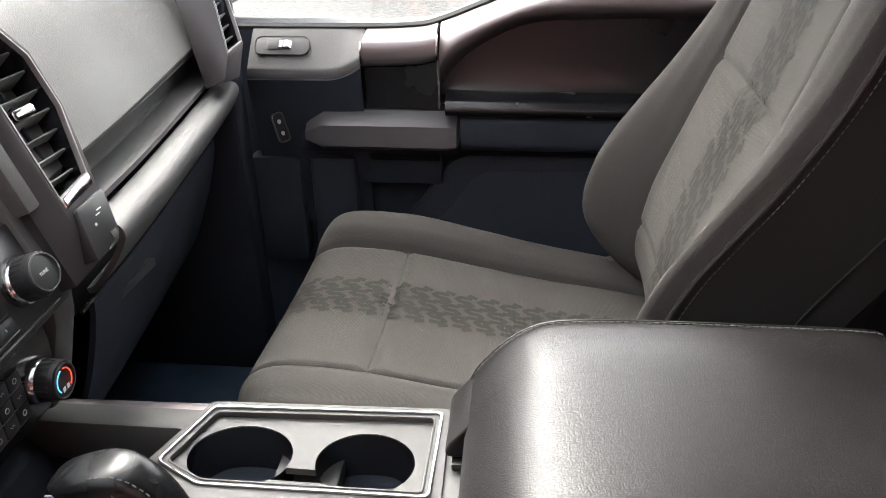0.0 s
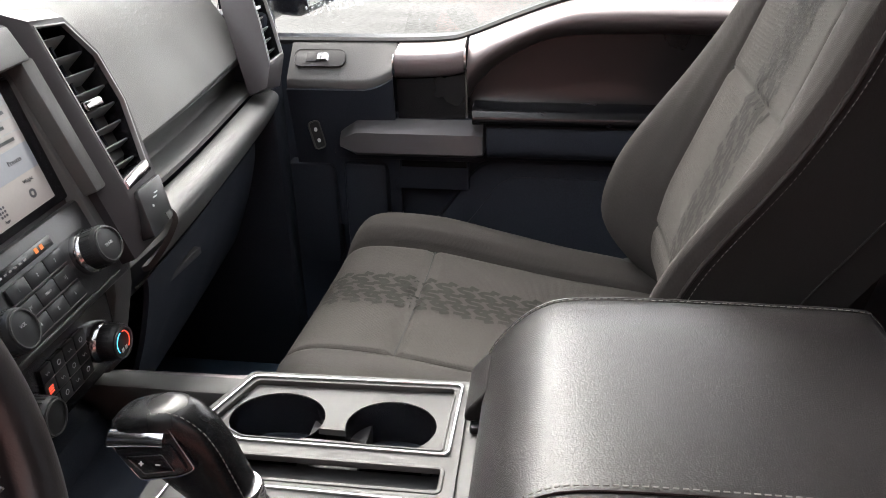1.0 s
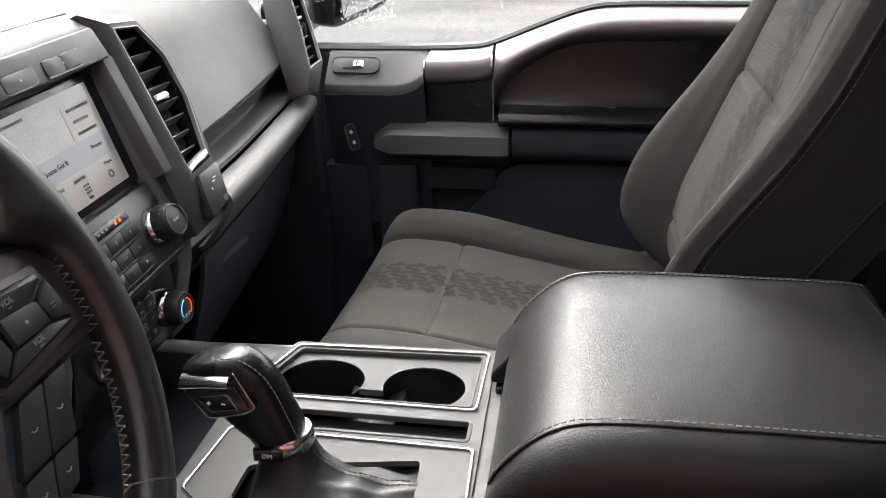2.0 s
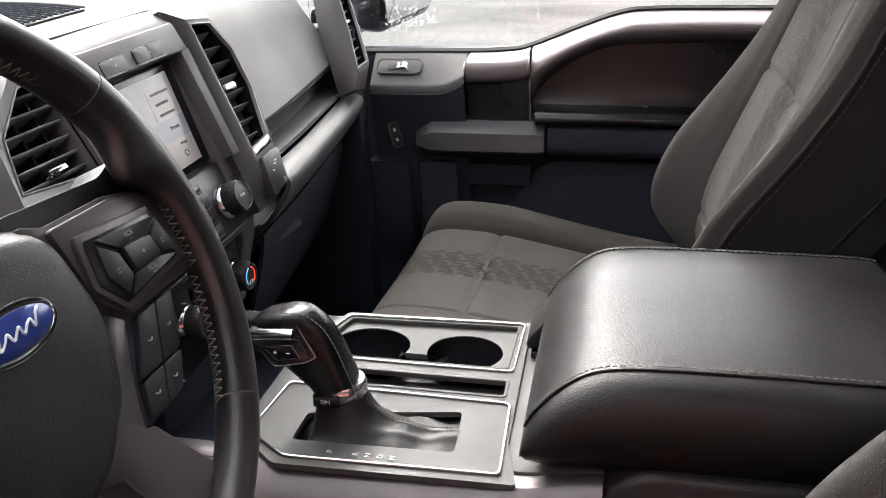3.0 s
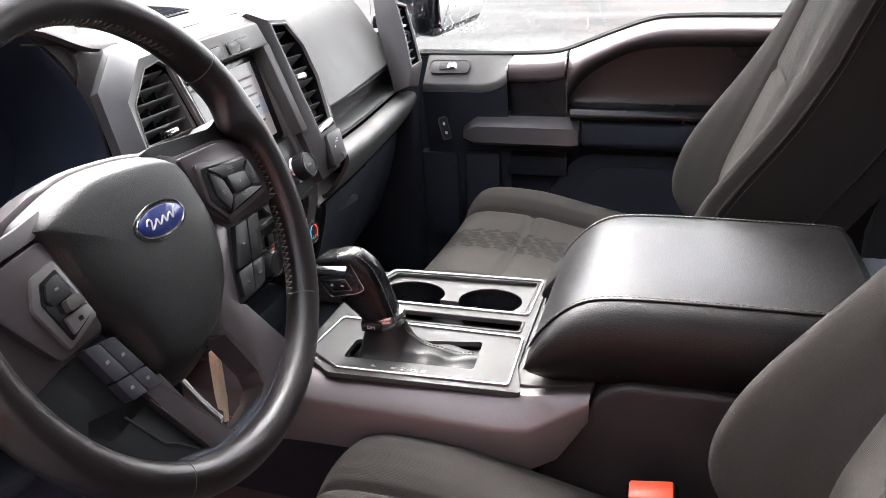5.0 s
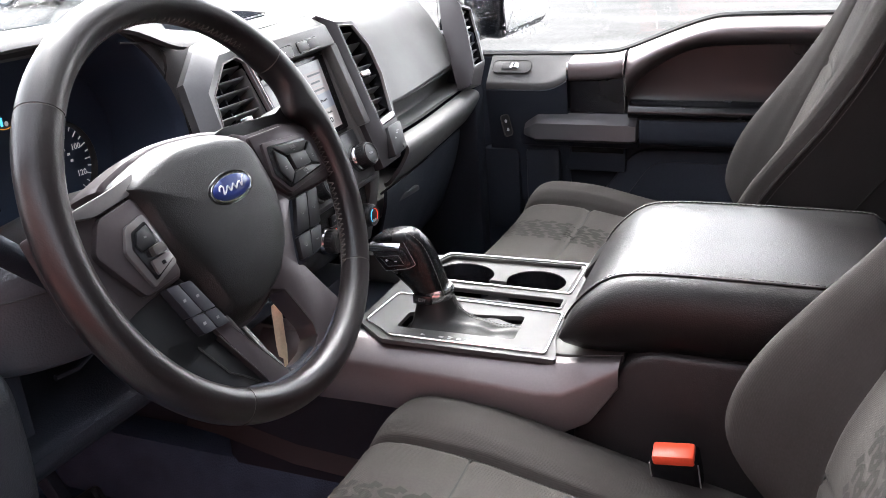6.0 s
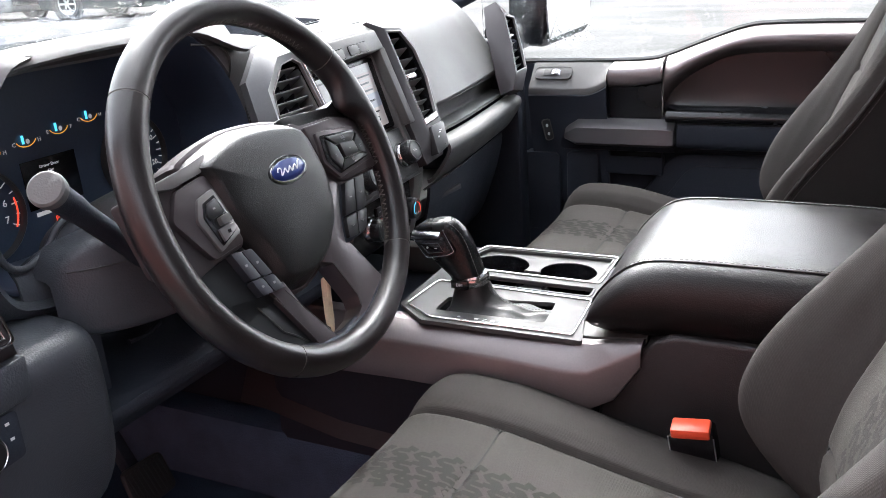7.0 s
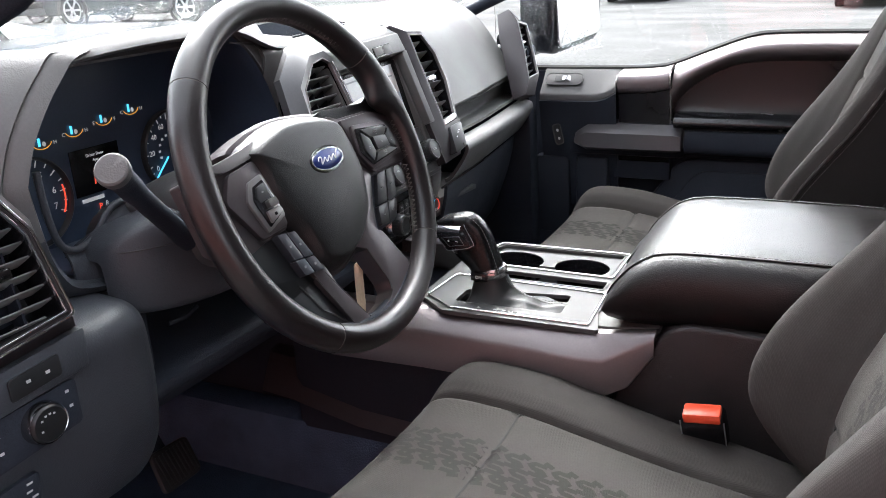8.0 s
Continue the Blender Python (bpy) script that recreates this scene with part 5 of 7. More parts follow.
def seat(name, at, label, recline, stretch=0.0, bulge=1.0, inner=1.0, band=0.012, shape=None):
    ob = thing(name, (at[0], at[1], 0.6), label, "seat", group="front seats", shape=shape)
    shift = Vector(at)

    def grid(fn, us, vs):
        return loft([[fn(u, v) + shift for v in vs] for u in us], closed=False)

    ss = np.linspace(0.0, 1.0, 96)
    bk = lambda u, t: back_at(u, t, recline, bulge, inner) + Vector((stretch, 0, 0))
    ts = np.linspace(0.0, 0.75, 130)
    part("cushion_centre", grid(cushion_at, np.linspace(-0.6, 0.6, 90), ss), CLOTH_LIGHT, ob, "pale grey woven seat centre", 180)
    lo_u = -0.78 if inner != 1.0 else -0.57
    part("back_centre", grid(bk, np.linspace(lo_u, 0.57, 84), ts), CLOTH_LIGHT, ob, "pale grey woven back centre", 180)
    for s in (-1, 1):
        part("cushion_bolster", grid(cushion_at, np.linspace(0.6 * s, 1.25 * s, 60), ss), CLOTH, ob, "charcoal knit cushion bolster", 180)
        part("back_bolster", grid(bk, np.linspace(0.57 if s > 0 else lo_u, 1.0 * s, 44), ts), CLOTH, ob, "charcoal knit back bolster", 180)
        part("back_side", grid(bk, np.linspace(1.0 * s, 1.25 * s, 24), ts), SIDE_CLOTH, ob, "dark cloth seat side", 180)
        part("piping", tube([bk(1.0 * s, t) + shift + Vector((0.0005, -0.001 * s, 0)) for t in np.linspace(0.03, 0.745, 80)], 0.0032, 8), CLOTH, ob, "rolled cloth edge")
        part("stitching", stitches([bk(1.014 * s, t) + shift + Vector((-0.001, 0.0012 * s, 0)) for t in np.linspace(0.05, 0.74, 60)], 0.0036, 0.0026, 0.00042), THREAD, ob, "pale stitched seam")
        side = [bk(1.17 * s, t) + shift + Vector((0.0, 0.0006 * s, 0)) for t in np.linspace(0.05, 0.74, 40)]
        part("side_seam", tube(side, 0.0012, 5), SEAM, ob)
        part("seam", tube([cushion_at(0.6 * s, v) + shift for v in np.linspace(0.18, 0.98, 60)], 0.0016, 5), SEAM, ob)
        part("seam", tube([bk(0.57 if s > 0 else lo_u, t) + shift for t in np.linspace(0.02, 0.74, 60)], 0.0016, 5), SEAM, ob)
    sx = min(ss, key=lambda v: abs(cushion_at(0, v).x + 0.022) + (1 if v < 0.4 else 0))
    part("seam", tube([cushion_at(u, sx) + shift for u in np.linspace(-0.6, 0.6, 30)], 0.0016, 5), SEAM, ob)
    for t in (0.345, 0.12):
        part("seam", tube([bk(u, t) + shift for u in np.linspace(lo_u, 0.57, 30)], 0.0016, 5), SEAM, ob)
    part("tread_print", tread(lambda a, b: cushion_at((b + 0.022) / HALF, s_of(a)) + shift, 0.17, CLEN[-1] - 0.04, 0.031, 0.043), TREAD, ob, "dark tyre-tread figure woven across the cushion", 180)
    part("tread_print", tread(lambda a, b: bk((band - b) / 0.214, a) + shift, 0.02, 0.74, 0.031, 0.052), TREAD, ob, "dark tyre-tread figure woven up the back", 180)
    part("seat_base", box((at[0] - 0.07, at[1] - 0.235, 0.66), (at[0] + 0.38, at[1] + 0.235, 0.80 + at[2]), 0.03), DARK_PLASTIC, ob, "dark plastic seat base")
    part("back_shell", loft([[Vector((bk(0, t).x + d, y, bk(0, t).z)) + shift for y, d in ((-0.21, 0.10), (-0.18, 0.17), (0.18, 0.17), (0.21, 0.10))] for t in np.linspace(0, 0.75, 8)]), CLOTH, ob, "dark cloth seat back")
    for s in (-0.07, 0.07):
        part("headrest_post", tube([bk(0, 0.74) + shift + Vector((0.05, s, 0)), bk(0, 0.75) + shift + Vector((0.08, s, 0.12))], 0.006, 8), CHROME, ob)
    part("headrest", bevelled(box((-0.05, -0.13, -0.08), (0.05, 0.13, 0.09), 0.03, Matrix.Translation(bk(0, 0.75) + shift + Vector((0.08, 0, 0.16))), 4), 0), CLOTH, ob, "charcoal cloth headrest")
    return ob


seat("front_seat", (0.0, 0.992, 0.0), "grey cloth front passenger seat with tyre-tread bands", 0.0, 0.026, 1.25, 0.4, -0.047, passenger_shape)
LIFT_KIND[0] = "driver"
seat("front_seat", (0.05, 0.193, -0.035), "grey cloth driver's seat with tyre-tread bands", 0.0, 0.085, 1.9, shape=driver_shape)

# ---- steering wheel ----
HUB = (-0.107, 0.157, 1.287)
WH = plane_matrix(HUB, (0, 1, 0), (-math.sin(0.37), 0, math.cos(0.37)))
wheel = thing("steering_wheel", HUB, "black leather steering wheel with gunmetal spokes and a blue oval badge", "steering wheel", shape=wheel_shape)
RIM_R = 0.1868
WCY = -0.006


def rim_ring(a0, a1, n, r, fat=1.0):
    rows = []
    for k in range(n + 1):
        a = a0 + (a1 - a0) * k / n
        c = Vector((math.cos(a), math.sin(a), 0))
        # thicker at ten and two, and drawn out to the spoke below two
        w = fat * (1 + 0.10 * math.exp(-((math.degrees(a) % 360 - 35) / 16) ** 2) + 0.10 * math.exp(-((math.degrees(a) % 360 - 145) / 16) ** 2))
        web = 0.020 * math.exp(-((math.degrees(a) + 180) % 360 - 180 - 21) ** 2 / 40)
        rows.append([WH @ (Vector((0, WCY, 0)) + c * (RIM_R + 0.0156 * w * math.cos(b) * r - web * max(0.0, -math.cos(b)) ** 1.5) + Vector((0, 0, 0.0164 * w * math.sin(b) * r))) for b in np.linspace(0, 2 * math.pi, 20, endpoint=False)])
    return rows


SEAMS = [radians(d) for d in (38, 142, 238, 319)]
for a0, a1 in zip(SEAMS, SEAMS[1:] + [SEAMS[0] + 2 * math.pi]):
    part("rim", loft(rim_ring(a0 + 0.004, a1 - 0.004, 50, 1.0), caps=True), WHEEL_LEATHER, wheel, "smooth black leather rim section", 60)
for a in SEAMS:
    part("rim_seam", loft(rim_ring(a - 0.004, a + 0.004, 1, 0.965)), THREAD, wheel, "grey seam round the rim")
for a0, a1, hb, r in ((-42, -10, -0.0085, 0.0008), (-8, 26, -0.0045, 0.0006), (45, 135, -0.0012, 0.0006), (150, 210, -0.0012, 0.0006)):
    pth = []
    for k in range(int((a1 - a0) / 2.0)):
        for (da, h), (db, g) in (((0.0, hb), (0.9, hb + 0.0075)), ((0.9, hb + 0.0075), (1.5, hb + 0.001))):
            ends = []
            for d_, h_ in ((da, h), (db, g)):
                a = radians(a0 + 2.0 * k + d_)
                dep = 0.0156 * math.sqrt(max(0.0, 1 - (h_ / 0.0164) ** 2)) + 0.0004
                ends.append(WH @ (Vector((0, WCY, 0)) + Vector((math.cos(a), math.sin(a), 0)) * (RIM_R - dep) + Vector((0, 0, h_))))
            pth.append(ends)
    part("rim_stitching", ladder(pth, r), THREAD if a0 == -42 else DARK_THREAD, wheel, "grey cross stitching inside the rim")
# airbag cover: a low face with a crease inside its edge
hub_poly = [(-0.114, 0.0445), (-0.102, 0.0505), (-0.05, 0.0635), (0.0, 0.063), (0.044, 0.056), (0.066, 0.044), (0.0735, 0.012), (0.075, -0.014), (0.0675, -0.045), (0.056, -0.068), (0.042, -0.081), (0.019, -0.099), (-0.017, -0.110), (-0.043, -0.109), (-0.066, -0.098), (-0.077, -0.058), (-0.092, -0.029), (-0.101, -0.006), (-0.105, 0.026)]
hub_poly = [(p.x, p.y) for p in curve_pts(hub_poly + hub_poly[:1], 4)][:-1]


def cover_ring(d, h):
    return [WH @ Vector((x * (1 - d / 0.085), (y + 0.02) * (1 - d / 0.085) - 0.02, h)) for x, y in hub_poly]


part("airbag_cover", loft([cover_ring(d, h) for d, h in ((0.0, -0.045), (0.0, -0.0195), (0.001, -0.0165), (0.005, -0.0095), (0.0105, -0.0012), (0.0118, 0.0006), (0.0132, 0.0018), (0.0155, 0.0029), (0.024, 0.0048), (0.036, 0.0066), (0.048, 0.0074), (0.066, 0.0078))]), PAD, wheel, "black grained airbag cover", 60)
part("cover_shoulder", loft([[WH @ Vector((x * k, (y + 0.02) * k - 0.02, h)) for x, y in hub_poly] for k, h in ((1.04, -0.05), (1.045, -0.026), (1.03, -0.018), (0.98, -0.016))]), WHEEL_TRIM, wheel, "gunmetal hub surround", 60)
part("cover_scuff", tube([WH @ Vector(p) for p in ((0.014, -0.052, 0.0062), (0.019, -0.054, 0.006), (0.021, -0.059, 0.0058))], 0.0006, 5), MID_PLASTIC, wheel, "small emblem scuff")
BADGE = WH @ Matrix.Translation((-0.001, 0.0052, 0.0))
part("badge_seat", loft([[BADGE @ Vector((x, y, h)) for x, y in oval(0, 0, 0.0322 * k, 0.0152 * k, 44)] for k, h in ((1.0, 0.004), (1.0, 0.0074), (0.95, 0.0083), (0.9, 0.0078))]), BLACK_GLOSS, wheel, "dark seat round the badge", 60)
badge = part("badge", loft([[BADGE @ Vector((x, y, h)) for x, y in oval(0, 0, 0.0298 * k, 0.0127 * k, 44)] for k, h in ((1.0, 0.006), (1.0, 0.0086), (0.975, 0.0092), (0.95, 0.0092), (0.935, 0.0088))]), CHROME, wheel, "oval badge with a silver rim")
part("badge_field", loft([[BADGE @ Vector((x, y, h)) for x, y in oval(0, 0, 0.0278 * k, 0.0111 * k, 44)] for k, h in ((1.0, 0.0085), (0.97, 0.0092), (0.5, 0.0096), (0.1, 0.0097))]), BLUE_ENAMEL, badge, "blue enamel oval", 60)
flourish = curve_pts([(-0.019, 0.0005), (-0.0165, 0.0042), (-0.0125, 0.003), (-0.0145, -0.0035), (-0.010, -0.001), (-0.0065, 0.0022), (-0.0045, -0.0026), (-0.0005, 0.0005), (0.002, 0.0022), (0.0032, -0.0026), (0.0075, 0.001), (0.011, 0.0022), (0.012, -0.0024), (0.0165, 0.0042), (0.0195, 0.0058)], 5)
part("badge_mark", tube([BADGE @ Vector((p.x, p.y, 0.0099 - 0.0006 * abs(p.x / 0.02))) for p in flourish], 0.00085, 6), SILVER_MARK, badge)


def flat(name, pts, h0, h1, mat, parent, label="", bev=0.0012, r=0.003):
    """A low plate on the wheel's plane."""
    return part(name, prism(rounded(pts, r, 3), h0, h1, bev, WH), mat, parent, label)


# side spokes run under the control pads to the rim
flat("spoke", [(0.050, 0.052), (0.068, 0.045), (0.126, 0.0445), (0.164, 0.037), (0.186, 0.034), (0.190, -0.030), (0.1666, -0.0335), (0.092, -0.0325), (0.06, -0.045)], -0.032, -0.008, WHEEL_TRIM, wheel, "gunmetal side spoke", 0.003, 0.004)
flat("spoke", [(-0.070, 0.05), (-0.113, 0.042), (-0.153, 0.036), (-0.186, 0.034), (-0.182, -0.034), (-0.158, -0.054), (-0.128, -0.048), (-0.085, -0.044)], -0.034, -0.010, WHEEL_TRIM, wheel, "gunmetal side spoke", 0.003, 0.004)
flat("spoke_shoulder", [(0.035, 0.057), (0.052, 0.0605), (0.095, 0.0585), (0.142, 0.0562), (0.162, 0.064), (0.178, 0.05), (0.17, 0.034), (0.126, 0.036), (0.06, 0.038)], -0.045, -0.015, PAD, wheel, "grained shoulder over the spoke", 0.004, 0.006)
flat("spoke_cap", [(-0.088, 0.049), (-0.113, 0.0435), (-0.153, 0.0385), (-0.172, 0.034), (-0.141, 0.0285), (-0.1016, 0.0335)], -0.02, -0.004, SPOKE_SILVER, wheel, "light grey spoke cap", 0.002, 0.003)
# right-hand pad: four keys round a middle one
pad_out = rounded([(0.066, 0.042), (0.126, 0.0415), (0.160, 0.034), (0.176, 0.0245), (0.187, -0.027), (0.1666, -0.0305), (0.094, -0.030), (0.074, -0.012)], 0.004)
pad_in = rounded([(0.081, 0.0265), (0.149, 0.0205), (0.1575, -0.0155), (0.091, -0.0215), (0.076, -0.002)], 0.003)
rpad = flat("control_pad", pad_out, -0.02, -0.0035, WHEEL_TRIM, wheel, "angular gunmetal control surround", 0.0025, 0.0005)
flat("pad_rise", [(0.077, 0.0315), (0.152, 0.0255), (0.166, -0.019), (0.090, -0.0262), (0.071, -0.003)], -0.01, 0.0002, WHEEL_TRIM, rpad, "raised inner frame", 0.0022, 0.003)
flat("pad_face", pad_in, -0.002, 0.0012, BLACK_GLOSS, rpad, "", 0.0005, 0.0005)
PAD_KEYS = (((0.084, 0.024), (0.145, 0.0175), (0.131, 0.0075), (0.101, 0.0105)), ((0.0915, -0.0198), (0.104, -0.0085), (0.134, -0.0085), (0.151, -0.0138)),
        ((0.080, -0.001), (0.0835, 0.021), (0.099, 0.009), (0.102, -0.0085), (0.0905, -0.018)), ((0.147, 0.0165), (0.1525, -0.0125), (0.136, -0.007), (0.133, 0.006)))
for n_, kp in enumerate(PAD_KEYS):
    kp = [(0.001 + 1.03 * x, y) for x, y in kp]
    kb = flat("pad_key", inset(kp, 0.0007), 0.0005, 0.0028, BUTTON, rpad, "", 0.0007, 0.001)
    mx, my = sum(p[0] for p in kp) / len(kp), sum(p[1] for p in kp) / len(kp)
    if n_ < 2:
        writing("lettering", "VOL", 0.0052, WH @ Matrix.Translation((mx, my + 0.001, 0.0029)), GREY_MARK, rpad)
    part("mark", box((mx - 0.0016, my - 0.0028, 0.0028), (mx + 0.0016, my - 0.0022, 0.0031), 0, WH), GREY_MARK, rpad)
    part("mark", box((mx - 0.0018, my - 0.0005, 0.0028), (mx + 0.0018, my + 0.0001, 0.0031), 0, WH), GREY_MARK, rpad)
kb = flat("pad_key", [(0.107, 0.0105), (0.136, 0.0075), (0.138, -0.0067), (0.109, -0.007)], 0.0005, 0.0045, BUTTON, rpad, "", 0.0012, 0.0015)
part("mark", prism(oval(0.1225, 0.001, 0.0013, 0.0011, 10), 0.0045, 0.0048, 0, WH), GREY_MARK, rpad)
# right-hand bank, two by two
rb = flat("bank_backing", [(0.090, -0.031), (0.142, -0.031), (0.122, -0.070), (0.104, -0.094), (0.060, -0.096), (0.062, -0.075)], -0.03, -0.0085, DARK_PLASTIC, wheel)
for kp in (((0.096, -0.033), (0.1165, -0.033), (0.096, -0.0675), (0.073, -0.067)), ((0.118, -0.033), (0.138, -0.033), (0.1185, -0.0685), (0.0975, -0.068)),
           ((0.072, -0.069), (0.095, -0.0695), (0.082, -0.0925), (0.064, -0.091)), ((0.0965, -0.0695), (0.1175, -0.0705), (0.102, -0.091), (0.0835, -0.0925))):
    kb = flat("bank_key", kp[::-1], -0.012, -0.003, BUTTON, rb, "", 0.0012, 0.0022)
    mx, my = sum(p[0] for p in kp) / 4, sum(p[1] for p in kp) / 4
    part("mark", tube([WH @ Vector((mx + dx, my + dy, -0.0027)) for dx, dy in ((-0.0024, 0.0006), (-0.0012, -0.0008), (0.0008, -0.0010), (0.0024, 0.0002))], 0.0005, 5), GREY_MARK, rb)
# left-hand pad: a silver frame with a rocker in it
lp = flat("control_pad", [(-0.100, 0.0315), (-0.140, 0.0255), (-0.157, 0.001), (-0.131, -0.044), (-0.088, -0.041), (-0.090, -0.005)], -0.02, -0.004, WHEEL_TRIM, wheel, "gunmetal control surround", 0.0022, 0.005)
flat("pad_rise", [(-0.101, 0.0165), (-0.123, 0.012), (-0.1335, -0.006), (-0.1225, -0.0405), (-0.090, -0.0305)], -0.01, -0.0008, SPOKE_SILVER, lp, "raised inner frame", 0.002, 0.003)
flat("pad_face", [(-0.104, 0.0105), (-0.1205, 0.0065), (-0.1265, -0.006), (-0.1185, -0.036), (-0.093, -0.026)], -0.002, 0.0004, BLACK_GLOSS, lp, "", 0.0005, 0.0015)
kb = flat("pad_key", [(-0.106, 0.0075), (-0.118, 0.0045), (-0.1235, -0.005), (-0.1205, -0.0105), (-0.103, -0.0085)], 0.0, 0.0022, BUTTON, lp, "", 0.0008, 0.0015)
part("mark", box((-0.114, -0.002, 0.0022), (-0.111, -0.0005, 0.0025), 0, WH), GREY_MARK, lp)
flat("rocker", [(-0.101, -0.0095), (-0.1135, -0.0105), (-0.1135, -0.0185), (-0.099, -0.0175)], 0.0, 0.0058, SATIN, lp, "silver rocker", 0.0015, 0.002)
kb = flat("pad_key", [(-0.097, -0.0195), (-0.1175, -0.0205), (-0.1165, -0.033), (-0.0945, -0.0255)], 0.0, 0.0028, SPOKE_SILVER, lp, "silver lower key", 0.001, 0.0015)
part("mark", box((-0.109, -0.027, 0.0028), (-0.105, -0.024, 0.0031), 0, WH), BLACK_GLOSS, lp)
# left-hand bank: paired keys, two by two
lb = flat("bank_backing", [(-0.088, -0.043), (-0.128, -0.046), (-0.158, -0.052), (-0.150, -0.080), (-0.120, -0.112), (-0.066, -0.104), (-0.070, -0.080)], -0.035, -0.012, BUTTON, wheel)
for a0, a1 in ((0.0, 0.62), (0.64, 1.0)):
    for c0, c1 in ((0.0, 0.48), (0.52, 1.0)):
        def at_(a, c):
            return (-0.1123 + 0.0156 * a + (0.0275 + 0.0045 * a) * c, -0.0457 - 0.0492 * a - 0.004 * c)
        kp = [at_(a0, c0), at_(a1, c0), at_(a1, c1), at_(a0, c1)]
        kb = flat("bank_key", kp, -0.016, -0.003, KEY_GREY, lb, "", 0.0014, 0.002)
        mx, my = at_((a0 + a1) / 2, (c0 + c1) / 2)
        part("mark", box((mx - 0.0016, my - 0.0012, -0.0031), (mx + 0.0016, my + 0.0012, -0.0027), 0, WH), GREY_MARK, kb)
# lower spokes: two legs and a foot round an open window
flat("lower_spoke", [(0.074, -0.018), (0.089, -0.031), (0.073, -0.057), (0.0625, -0.080), (0.058, -0.094), (0.066, -0.0965), (0.102, -0.160), (0.095, -0.180), (0.030, -0.192), (-0.021, -0.190), (-0.019, -0.1715), (-0.004, -0.1765), (0.028, -0.172), (0.0405, -0.164), (0.0415, -0.152), (0.0238, -0.1056), (0.0, -0.095), (0.04, -0.07)], -0.032, -0.007, WHEEL_TRIM, wheel, "gunmetal lower spoke", 0.0018, 0.0025)
part("spoke_line", tube([WH @ Vector((x, y, -0.0078)) for x, y in ((0.0245, -0.1062), (0.0412, -0.1515), (0.0395, -0.1635))], 0.0011, 5), SATIN, wheel, "thin pale edge of the window")
flat("lower_spoke", [(-0.0815, -0.095), (-0.060, -0.093), (-0.0464, -0.131), (-0.0215, -0.1695), (-0.0195, -0.190), (-0.045, -0.184), (-0.0505, -0.1655)], -0.032, -0.007, WHEEL_TRIM, wheel, "gunmetal lower spoke", 0.003, 0.002)
flat("lower_panel", [(-0.130, -0.088), (-0.084, -0.098), (-0.050, -0.167), (-0.046, -0.186), (-0.10, -0.164), (-0.145, -0.118)], -0.034, -0.012, BUTTON, wheel, "dark panel beside the lower spoke", 0.003, 0.002)
part("spoke_line", tube([WH @ Vector((x, y, -0.0115)) for x, y in ((-0.102, -0.1026), (-0.0826, -0.138), (-0.070, -0.1475), (-0.0557, -0.162))], 0.0009, 5), SATIN, wheel, "thin pale line")
for a_, b_ in (((-0.0625, -0.1023), (-0.0235, -0.1675)), ((-0.0795, -0.1036), (-0.0495, -0.1645))):
    part("spoke_line", tube([WH @ Vector((*p, -0.0075)) for p in (a_, b_)], 0.0009, 5), SATIN, wheel, "thin pale line")
part("lower_bridge", tube([WH @ Vector(p) for p in ((-0.085, -0.164, -0.014), (-0.045, -0.178, -0.014), (0, -0.184, -0.014), (0.045, -0.180, -0.014), (0.095, -0.160, -0.014))], 0.011, 10), DARK_PLASTIC, wheel)

# ---- driver's side of the dashboard ----
YZ = plane_matrix((-0.36, 0, 0), (0, 1, 0), (0, 0, 1))
hole = [(p.x, p.y) for p in curve_pts([(-0.036, 1.300), (-0.016, 1.345), (0.022, 1.392), (0.062, 1.416), (0.2, 1.424), (0.29, 1.419), (0.328, 1.40), (0.366, 1.36), (0.398, 1.295), (0.385, 1.23), (0.31, 1.19), (0.15, 1.175), (0.02, 1.18), (-0.022, 1.21), (-0.036, 1.300)], 5)][:-1]
binn = thing("instrument_cluster", (-0.45, 0.18, 1.2), "dark instrument cluster with lit blue needles", "instrument panel", shape=dash_shape)
cen = Vector((0.18, 1.30))


def ringpts(k, x, dz=0.0):
    return [(x, cen.x + (y - cen.x) * k, cen.y + (z - cen.y) * k + dz) for y, z in hole]


part("hood", loft([ringpts(1.03, -0.40), ringpts(1.025, -0.356), ringpts(1.01, -0.352), ringpts(0.995, -0.355), ringpts(0.985, -0.37), ringpts(0.97, -0.42), ringpts(0.965, -0.475)], caps=False), CLUSTER_FACE, binn, "dark inner wall of the cluster", 60)
part("face_plate", prism([(y, z) for y, z in [(cen.x + (y - cen.x) * 0.98, cen.y + (z - cen.y) * 0.98) for y, z in hole]], -0.13, -0.115, 0.0, YZ), CLUSTER_FACE, binn, "blue-black dial face")
CF = plane_matrix((-0.4745, 0, 0), (0, 1, 0), (0, 0, 1))


def dial(cx, cy, r, name, label):
    d = part(name, lathe([(r * 1.06, 0.0), (r * 1.06, 0.008), (r * 1.02, 0.010), (r * 0.98, 0.006), (r * 0.98, 0.0)], 48, CF @ Matrix.Translation((cx, cy, 0))), MID_PLASTIC, binn, label)
    part("dial_face", prism(oval(cx, cy, r * 0.985, r * 0.985, 40), 0.0, 0.001, 0, CF), CLUSTER_FACE, d)
    return d


